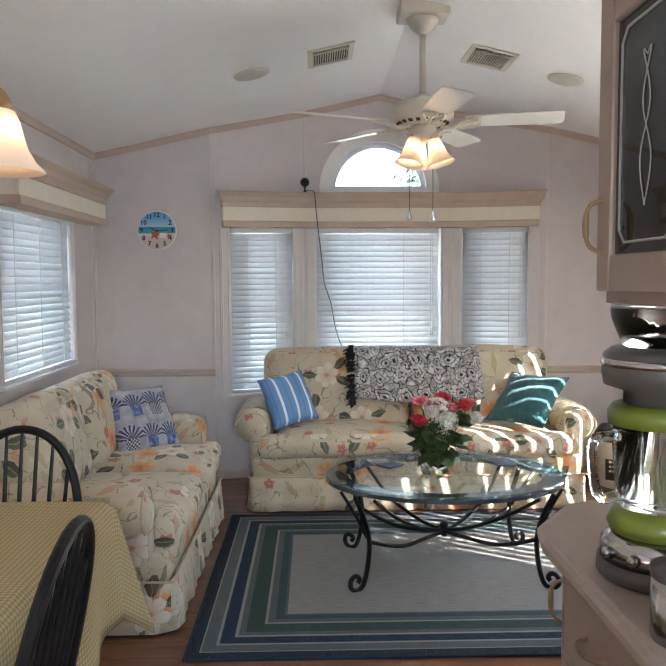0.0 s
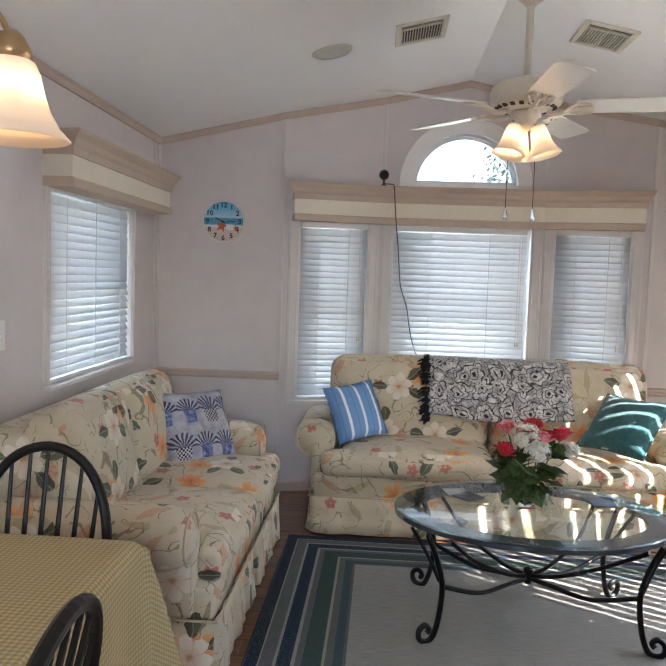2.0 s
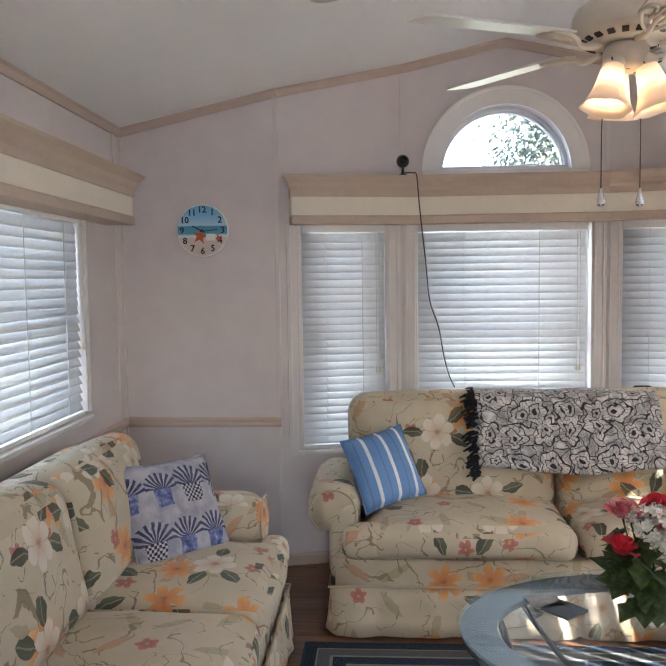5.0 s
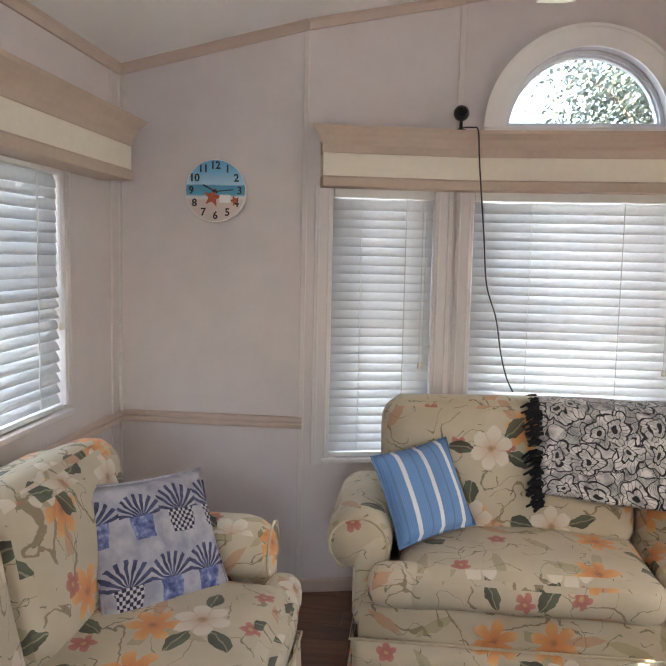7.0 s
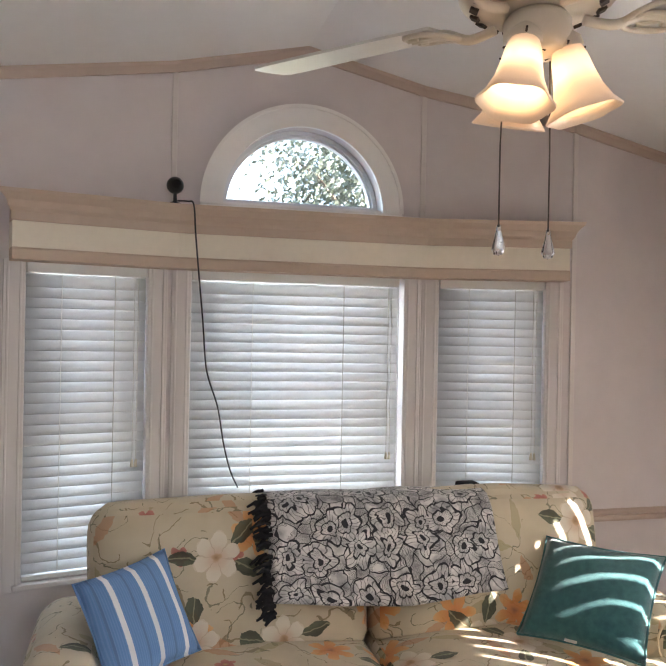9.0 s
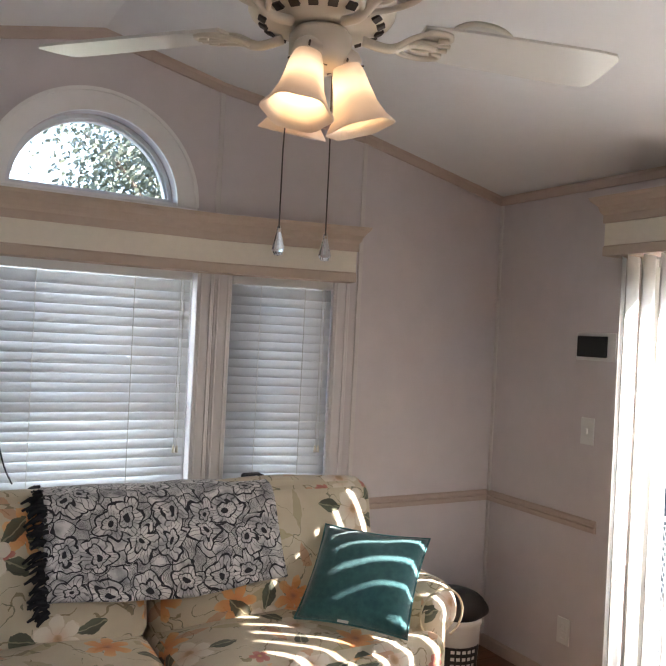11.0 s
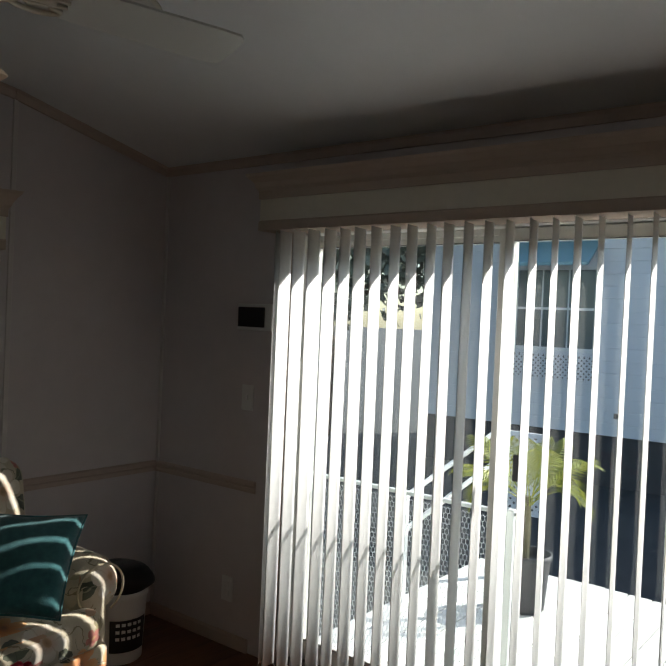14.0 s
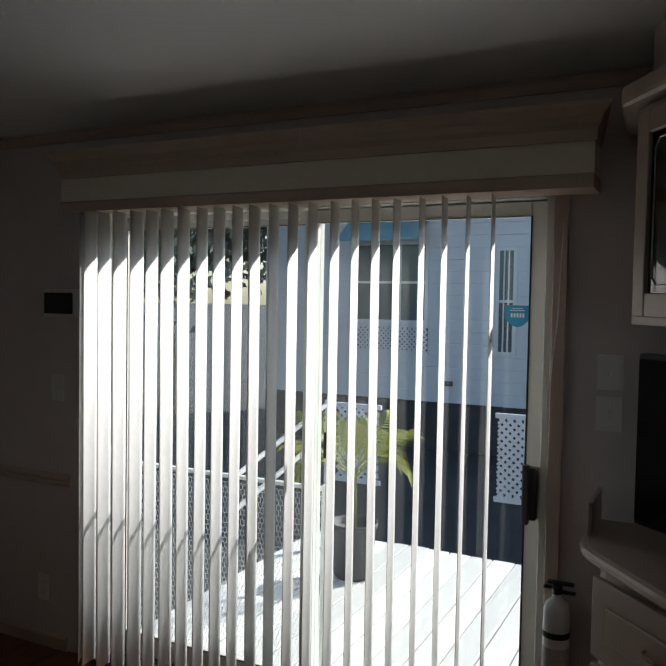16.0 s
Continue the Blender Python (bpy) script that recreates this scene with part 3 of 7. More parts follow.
# ---- fabrics ----
def floral_fabric():
    """Cream upholstery printed with white, orange and red blooms, dark leaves and thin stems."""
    g = G("floral_fabric")
    uv = g.uv()
    warp = g.v("ADD", uv, g.scale(g.v("SUBTRACT", g.node_color(g, uv, 5.0), (0.5, 0.5, 0.5)), 0.018))
    warp = g.v("ADD", warp, g.scale(g.v("SUBTRACT", g.node_color(g, uv, 38.0), (0.5, 0.5, 0.5)), 0.020))
    weave = g.noise(uv, 900, 2)
    base = g.ramp(g.noise(uv, 6, 3), [(0.3, (0.54, 0.46, 0.33)), (0.7, (0.62, 0.54, 0.40))])

    def local(scale, shift, rand=0.62):
        p = g.v("ADD", warp, shift)
        vo = g.voronoi(p, scale, "2D", rand)
        d = g.v("SUBTRACT", p, vo.outputs["Position"])
        sep = g.nt.nodes.new("ShaderNodeSeparateXYZ")
        g.put(sep.inputs[0], d)
        sc = g.nt.nodes.new("ShaderNodeSeparateColor")
        g.put(sc.inputs[0], vo.outputs["Color"])
        a = g.m("MULTIPLY", sc.outputs[0], 6.283)
        ca, sa = g.m("COSINE", a), g.m("SINE", a)
        x = g.m("SUBTRACT", g.m("MULTIPLY", sep.outputs[0], ca), g.m("MULTIPLY", sep.outputs[1], sa))
        y = g.m("ADD", g.m("MULTIPLY", sep.outputs[0], sa), g.m("MULTIPLY", sep.outputs[1], ca))
        return x, y, sc.outputs[1], sc.outputs[2]

    def ellipse(x, y, cx, cy, ang, a, b):
        c, s = math.cos(ang), math.sin(ang)
        px, py = g.m("SUBTRACT", x, cx), g.m("SUBTRACT", y, cy)
        u = g.m("ADD", g.m("MULTIPLY", px, c / a), g.m("MULTIPLY", py, s / a))
        v = g.m("ADD", g.m("MULTIPLY", px, -s / b), g.m("MULTIPLY", py, c / b))
        vv = g.m("ADD", g.m("ABSOLUTE", v), g.m("MULTIPLY", g.m("MULTIPLY", u, u), 0.75))
        r = g.m("ADD", g.m("MULTIPLY", g.m("MULTIPLY", u, u), 0.25), vv)
        return g.m("LESS_THAN", r, 1.0), v

    def bloom(x, y, radius, petals, depth):
        r = g.m("SQRT", g.m("ADD", g.m("MULTIPLY", x, x), g.m("MULTIPLY", y, y)))
        th = g.m("ARCTAN2", y, x)
        edge = g.m("MULTIPLY", g.m("ADD", 1 - depth, g.m("MULTIPLY", g.m("ABSOLUTE", g.m("COSINE", g.m("MULTIPLY", th, petals / 2))), depth)), radius)
        return g.m("LESS_THAN", r, edge), g.m("DIVIDE", r, radius), g.m("ABSOLUTE", g.m("COSINE", g.m("MULTIPLY", th, petals / 2)))

    col = base
    # stems and tendrils
    for sc, off, w, tint in ((5.5, (0.3, 0.9, 0), 0.008, (0.20, 0.15, 0.07)), (7.5, (2.1, 4.2, 0), 0.006, (0.12, 0.13, 0.08))):
        n = g.noise(g.v("ADD", warp, off), sc, 1, 0.4, 0.8)
        line = g.m("LESS_THAN", g.m("ABSOLUTE", g.m("SUBTRACT", n, 0.5)), w)
        gate = g.m("GREATER_THAN", g.noise(g.v("ADD", uv, off), 9, 1), 0.47)
        col = g.mix(g.m("MULTIPLY", g.m("MULTIPLY", line, gate), 0.75), col, tint)
    # faded orange lilies with long leaves
    x, y, r1, r2 = local(3.5, (0.13, 0.31, 0))
    for ang, cx, cy, a, b, c1 in ((0.5, 0.085, 0.045, 0.075, 0.019, (0.36, 0.31, 0.14)), (2.5, -0.08, 0.055, 0.07, 0.018, (0.55, 0.22, 0.10)), (-0.9, 0.055, -0.08, 0.07, 0.018, (0.33, 0.28, 0.14))):
        f, v = ellipse(x, y, cx, cy, ang, a, b)
        col = g.mix(g.m("MULTIPLY", g.m("MULTIPLY", f, g.m("GREATER_THAN", r2, 0.35)), 0.55), col, c1)
    f, rr, pet = bloom(x, y, 0.078, 6, 0.62)
    gate = g.m("GREATER_THAN", r1, 0.38)
    lily = g.ramp(rr, [(0.0, (0.34, 0.09, 0.03)), (0.25, (0.70, 0.23, 0.05)), (0.7, (0.76, 0.33, 0.10)), (1.0, (0.76, 0.46, 0.22))])
    col = g.mix(g.m("MULTIPLY", g.m("MULTIPLY", f, gate), 0.85), col, lily)
    # small red blossoms
    x, y, r1, r2 = local(5.0, (1.7, 0.8, 0))
    f, rr, pet = bloom(x, y, 0.034, 5, 0.45)
    red = g.ramp(rr, [(0.0, (0.60, 0.42, 0.16)), (0.3, (0.42, 0.10, 0.09)), (1.0, (0.55, 0.20, 0.16))])
    col = g.mix(g.m("MULTIPLY", g.m("MULTIPLY", f, g.m("GREATER_THAN", r1, 0.62)), 0.9), col, red)
    # white magnolias with pairs of dark leaves
    x, y, r1, r2 = local(3.0, (3.3, 2.2, 0))
    on = g.m("GREATER_THAN", r1, 0.25)
    for ang, cx, cy, a, b in ((0.35, 0.108, 0.038, 0.056, 0.027), (-0.75, 0.088, -0.072, 0.054, 0.026), (2.75, -0.104, 0.040, 0.052, 0.023)):
        f, v = ellipse(x, y, cx, cy, ang, a, b)
        vein = g.m("LESS_THAN", g.m("ABSOLUTE", v), 0.09)
        leaf = g.mix(vein, g.ramp(g.m("ADD", g.m("MULTIPLY", v, 0.5), 0.5), [(0.2, (0.025, 0.04, 0.025)), (0.8, (0.075, 0.095, 0.06))]), (0.25, 0.25, 0.16))
        col = g.mix(g.m("MULTIPLY", g.m("MULTIPLY", f, on), 0.92), col, leaf)
    f, rr, pet = bloom(x, y, 0.080, 6, 0.36)
    white = g.ramp(rr, [(0.0, (0.36, 0.20, 0.10)), (0.14, (0.52, 0.32, 0.18)), (0.22, (0.66, 0.48, 0.36)), (0.55, (0.72, 0.64, 0.53)), (1.0, (0.76, 0.70, 0.60))])
    seam = g.m("MULTIPLY", g.m("LESS_THAN", pet, 0.16), g.m("GREATER_THAN", rr, 0.2))
    white = g.mix(g.m("MULTIPLY", seam, 0.5), white, (0.50, 0.38, 0.27))
    rim = g.m("GREATER_THAN", rr, 0.93)
    white = g.mix(g.m("MULTIPLY", rim, 0.35), white, (0.55, 0.42, 0.28))
    col = g.mix(g.m("MULTIPLY", g.m("MULTIPLY", f, on), 0.95), col, white)
    col = g.mix(g.m("MULTIPLY", weave, 0.10), col, (0.42, 0.36, 0.26))
    g.set(Base_Color=col, Roughness=0.85, Sheen_Weight=0.15)
    g.bump(g.m("ADD", weave, g.m("MULTIPLY", g.noise(uv, 25, 3), 2.0)), 0.25, 0.003)
    return g.mat


def _node_color(self, g, vec, scale):
    n = self.nt.nodes.new("ShaderNodeTexNoise")
    self.put(n.inputs["Vector"], vec)
    n.inputs["Scale"].default_value = scale
    return n.outputs["Color"]


G.node_color = _node_color
floral = floral_fabric()
piping = paint("piping", (0.55, 0.46, 0.32), 0.8, 0.1, 0.1, 60)


def striped_fabric():
    g = G("blue_striped_fabric")
    sep = g.nt.nodes.new("ShaderNodeSeparateXYZ")
    g.put(sep.inputs[0], g.coord())
    s = g.m("FRACT", g.m("ADD", g.m("MULTIPLY", sep.outputs[0], 1 / 0.092), 0.36))
    white = g.m("LESS_THAN", g.m("ABSOLUTE", g.m("SUBTRACT", s, 0.5)), 0.085)
    fine = g.m("GREATER_THAN", g.m("SINE", g.m("MULTIPLY", sep.outputs[0], 900.0)), 0.2)
    blue = g.mix(g.m("MULTIPLY", fine, 0.35), (0.13, 0.27, 0.53), (0.22, 0.39, 0.66))
    dark = g.m("LESS_THAN", g.m("ABSOLUTE", g.m("SUBTRACT", s, 0.02)), 0.06)
    blue = g.mix(g.m("MULTIPLY", dark, 0.7), blue, (0.10, 0.19, 0.36))
    g.set(Base_Color=g.mix(white, blue, (0.78, 0.80, 0.82)), Roughness=0.85)
    g.bump(g.noise(g.coord(), 300, 2), 0.25, 0.002)
    return g.mat


def teal_fabric():
    g = G("teal_fabric")
    p = g.coord()
    g.set(Base_Color=g.ramp(g.noise(p, 40, 4), [(0.3, (0.02, 0.105, 0.115)), (0.7, (0.04, 0.165, 0.17))]), Roughness=0.9, Sheen_Weight=0.4)
    g.bump(g.noise(p, 260, 3), 0.4, 0.003)
    return g.mat


def lavender_print():
    """White cover printed with rows of navy spiky plants in pale and blue pots."""
    g = G("blue_plant_print")
    sep = g.nt.nodes.new("ShaderNodeSeparateXYZ")
    g.put(sep.inputs[0], g.coord())
    cw, ch = 0.132, 0.185
    sw = g.m("MULTIPLY", g.m("SUBTRACT", g.noise(g.coord(), 22, 2), 0.5), 0.02)
    X, Z = g.m("ADD", sep.outputs[0], sw), g.m("ADD", sep.outputs[2], g.m("MULTIPLY", sw, 0.6))
    row = g.m("FLOOR", g.m("DIVIDE", Z, ch))
    cx = g.m("ADD", g.m("DIVIDE", X, cw), g.m("MULTIPLY", row, 0.43))
    colm = g.m("FLOOR", cx)
    cell = g.nt.nodes.new("ShaderNodeTexWhiteNoise")
    cell.noise_dimensions = "2D"
    comb = g.nt.nodes.new("ShaderNodeCombineXYZ")
    g.put(comb.inputs[0], colm)
    g.put(comb.inputs[1], row)
    g.put(cell.inputs["Vector"], comb.outputs[0])
    rnd_ = cell.outputs["Value"]
    uu = g.m("MULTIPLY", g.m("SUBTRACT", g.m("FRACT", cx), 0.5), cw)
    vv = g.m("MULTIPLY", g.m("SUBTRACT", g.m("FRACT", g.m("DIVIDE", Z, ch)), 0.44), ch)
    col = g.ramp(g.noise(g.coord(), 16, 3), [(0.35, (0.28, 0.28, 0.34)), (0.65, (0.48, 0.46, 0.49))])
    wide = g.m("ADD", 0.030, g.m("MULTIPLY", rnd_, 0.018))
    pot = g.m("MULTIPLY", g.m("LESS_THAN", g.m("ABSOLUTE", uu), g.m("ADD", wide, g.m("MULTIPLY", vv, 0.12))), g.m("MULTIPLY", g.m("LESS_THAN", vv, 0.0), g.m("GREATER_THAN", vv, -0.068)))
    blue_pot = g.ramp(g.noise(g.coord(), 45, 3), [(0.35, (0.05, 0.07, 0.19)), (0.55, (0.16, 0.20, 0.40)), (0.75, (0.50, 0.52, 0.64))])
    check_ = g.m("GREATER_THAN", g.m("MULTIPLY", g.m("SINE", g.m("MULTIPLY", uu, 330.0)), g.m("SINE", g.m("MULTIPLY", vv, 330.0))), 0.0)
    pale_pot = g.mix(check_, (0.03, 0.03, 0.06), (0.50, 0.48, 0.50))
    col = g.mix(pot, col, g.mix(g.m("GREATER_THAN", rnd_, 0.62), blue_pot, pale_pot))
    vt = g.m("ADD", vv, 0.010)
    th = g.m("ARCTAN2", vt, uu)
    r = g.m("SQRT", g.m("ADD", g.m("MULTIPLY", uu, uu), g.m("MULTIPLY", vt, vt)))
    spikes = g.m("GREATER_THAN", g.m("SINE", g.m("ADD", g.m("MULTIPLY", th, 19.0), g.m("MULTIPLY", rnd_, 6.0))), g.m("ADD", -0.95, g.m("MULTIPLY", r, 14.0)))
    tuft = g.m("MULTIPLY", g.m("MULTIPLY", spikes, g.m("LESS_THAN", r, g.m("ADD", 0.064, g.m("MULTIPLY", rnd_, 0.03)))), g.m("GREATER_THAN", vv, -0.002))
    ink = g.ramp(g.noise(g.coord(), 40, 2), [(0.35, (0.018, 0.022, 0.06)), (0.7, (0.07, 0.085, 0.20))])
    col = g.mix(g.m("MULTIPLY", tuft, 0.95), col, ink)
    g.set(Base_Color=col, Roughness=0.85)
    g.bump(g.noise(g.coord(), 250, 2), 0.2, 0.002)
    return g.mat


def throw_print():
    """Grey-white throw drawn over with black outlined flowers."""
    g = G("black_white_flower_print")
    uv = g.scale(g.uv(), 1.25)
    w = g.v("ADD", uv, g.scale(g.v("SUBTRACT", g.node_color(g, uv, 9.0), (0.5, 0.5, 0.5)), 0.11))
    e1 = g.voronoi(w, 19.0, "2D", 1.0, "DISTANCE_TO_EDGE").outputs["Distance"]
    f1 = g.voronoi(w, 6.6, "2D", 0.8)
    d = g.v("SUBTRACT", w, f1.outputs["Position"])
    sep = g.nt.nodes.new("ShaderNodeSeparateXYZ")
    g.put(sep.inputs[0], d)
    r = g.m("SQRT", g.m("ADD", g.m("MULTIPLY", sep.outputs[0], sep.outputs[0]), g.m("MULTIPLY", sep.outputs[1], sep.outputs[1])))
    th = g.m("ARCTAN2", sep.outputs[1], sep.outputs[0])
    lobes = g.m("MULTIPLY", g.m("ADD", 0.72, g.m("MULTIPLY", g.m("ABSOLUTE", g.m("COSINE", g.m("MULTIPLY", th, 2.5))), 0.28)), 0.075)
    ring = g.m("LESS_THAN", g.m("ABSOLUTE", g.m("SUBTRACT", r, lobes)), 0.0042)
    ring2 = g.m("LESS_THAN", g.m("ABSOLUTE", g.m("SUBTRACT", r, g.m("MULTIPLY", lobes, 0.5))), 0.0032)
    inside = g.m("LESS_THAN", r, lobes)
    vein = g.m("MULTIPLY", inside, g.m("LESS_THAN", g.m("ABSOLUTE", g.m("SINE", g.m("MULTIPLY", th, 9.0))), 0.28))
    edge = g.m("MULTIPLY", g.m("LESS_THAN", e1, 0.048), g.m("SUBTRACT", 1.0, inside))
    core = g.m("LESS_THAN", r, 0.014)
    hatch = g.m("MULTIPLY", g.m("SUBTRACT", 1.0, inside), g.m("MULTIPLY", g.m("GREATER_THAN", g.m("SINE", g.m("MULTIPLY", e1, 75.0)), 0.1), g.m("GREATER_THAN", g.noise(w, 12, 2), 0.46)))
    ink = g.m("MAXIMUM", g.m("MAXIMUM", ring, ring2), g.m("MAXIMUM", g.m("MAXIMUM", edge, core), g.m("MULTIPLY", g.m("MAXIMUM", vein, hatch), 0.7)))
    shade = g.ramp(g.noise(uv, 16, 3), [(0.3, (0.26, 0.25, 0.26)), (0.62, (0.70, 0.67, 0.65))])
    g.set(Base_Color=g.mix(ink, shade, (0.02, 0.02, 0.025)), Roughness=0.95, Sheen_Weight=0.3)
    g.bump(g.noise(uv, 220, 3), 0.35, 0.004)
    return g.mat


def gingham():
    g = G("yellow_check_cloth")
    uv = g.uv()
    sep = g.nt.nodes.new("ShaderNodeSeparateXYZ")
    g.put(sep.inputs[0], uv)
    sx = g.m("GREATER_THAN", g.m("FRACT", g.m("MULTIPLY", sep.outputs[0], 1 / 0.0135)), 0.5)
    sy = g.m("GREATER_THAN", g.m("FRACT", g.m("MULTIPLY", sep.outputs[1], 1 / 0.0135)), 0.5)
    lv = g.m("MULTIPLY", g.m("ADD", sx, sy), 0.5)
    col = g.ramp(lv, [(0.0, (0.47, 0.41, 0.25)), (0.5, (0.36, 0.285, 0.13)), (1.0, (0.27, 0.19, 0.06))])
    col = g.mix(g.m("MULTIPLY", g.noise(uv, 5, 3), 0.25), col, (0.36, 0.29, 0.17))
    g.set(Base_Color=col, Roughness=0.6)
    g.bump(g.noise(uv, 400, 2), 0.15, 0.001)
    return g.mat


stripe_blue, teal, plants, throw_mat, check = striped_fabric(), teal_fabric(), lavender_print(), throw_print(), gingham()
iron = paint("dark_iron", (0.022, 0.022, 0.024), 0.42, 0.3, 0.25, 40, 0.7)
black_wood = paint("black_painted_wood", (0.010, 0.009, 0.009), 0.42, 0.2, 0.08, 30)
black_wood.node_tree.nodes["Principled BSDF"].inputs["Specular IOR Level"].default_value = 0.25
brass = paint("antique_brass", (0.45, 0.32, 0.17), 0.35, 0.15, 0.1, 50, 0.9)
fan_paint = paint("cream_enamel", (0.68, 0.62, 0.52), 0.35, 0.05, 0.03, 30)
blade_paint = paint("cream_blade", (0.72, 0.70, 0.65), 0.3, 0.03, 0.03, 10)
bulb_glow = emit("lit_bulb", (1.0, 0.80, 0.52), 1.6)


# ---- shapes for soft things ----
def soft_box(x0, x1, y0, y1, z0, z1, r, puff=0.0, n=9, front=0.0):
    """A stuffed block with round edges; puff crowns its top, front its -y side."""
    b = bmesh.new()
    bmesh.ops.create_cube(b, size=2.0)
    bmesh.ops.subdivide_edges(b, edges=b.edges[:], cuts=n, use_grid_fill=True)
    hx, hy, hz = (x1 - x0) / 2, (y1 - y0) / 2, (z1 - z0) / 2
    c = Vector(((x0 + x1) / 2, (y0 + y1) / 2, (z0 + z1) / 2))
    for v in b.verts:
        s = [math.copysign(abs(k) ** 0.8, k) for k in v.co]
        p = Vector((s[0] * hx, s[1] * hy, s[2] * hz))
        q = Vector((max(-hx + r, min(hx - r, p.x)), max(-hy + r, min(hy - r, p.y)), max(-hz + r, min(hz - r, p.z))))
        d = p - q
        if d.length > 1e-6:
            p = q + d.normalized() * min(r, max(abs(d.x), abs(d.y), abs(d.z)))
        if v.co.z > 0:
            p.z += puff * (1 - s[0] ** 2) * (1 - s[1] ** 4) * v.co.z
        if v.co.y < 0:
            p.y -= front * (1 - s[0] ** 2) * (1 - s[2] ** 2) * -v.co.y
        v.co = p + c
    return b


def wobble(b, amount, scale, seed=0.0):
    for v in b.verts:
        v.co += Vector(noise.noise_vector(v.co * scale + Vector((seed, seed, seed)))) * amount
    return b


def cushion_part(name, b, mat, parent, label="", m=None):
    ob = part(name, b, mat, parent, label, True)
    cloth_uv(ob.data)
    if m:
        ob.matrix_local = m
    return ob


def pillow_bm(w, h, t, n=14, seed=0.0):
    """A square scatter cushion standing in x-z, thin along y, with drawn-in sides and pointed corners."""
    b = bmesh.new()
    grid = {}
    for side in (-1, 1):
        for i in range(n + 1):
            for j in range(n + 1):
                u, v = -1 + 2 * i / n, -1 + 2 * j / n
                rim = (1 - u ** 2) * (1 - v ** 2)
                if (i in (0, n) or j in (0, n)) and side == 1:
                    grid[side, i, j] = grid[-1, i, j]
                    continue
                x = u * w / 2 * (1 - 0.07 * (1 - v * v))
                z = v * h / 2 * (1 - 0.07 * (1 - u * u))
                y = side * t / 2 * rim ** 0.42
                p = Vector((x, y, z))
                p += Vector(noise.noise_vector(p * 9 + Vector((seed, 0, 0)))) * 0.006
                grid[side, i, j] = b.verts.new(p)
        for i in range(n):
            for j in range(n):
                q = [grid[side, i, j], grid[side, i + 1, j], grid[side, i + 1, j + 1], grid[side, i, j + 1]]
                b.faces.new(q if side < 0 else q[::-1])
    return b


def pillow_edge(w, h, r=0.004):
    pts = []
    for k in range(4):
        for i in range(10):
            s = -1 + 2 * i / 10
            d = 1 - 0.07 * (1 - s * s)
            pts.append([(s * w / 2, 0, -h / 2 * d), (w / 2 * d, 0, s * h / 2), (-s * w / 2, 0, h / 2 * d), (-w / 2 * d, 0, -s * h / 2)][k])
    return tube(pts + [pts[0]], r, 6)


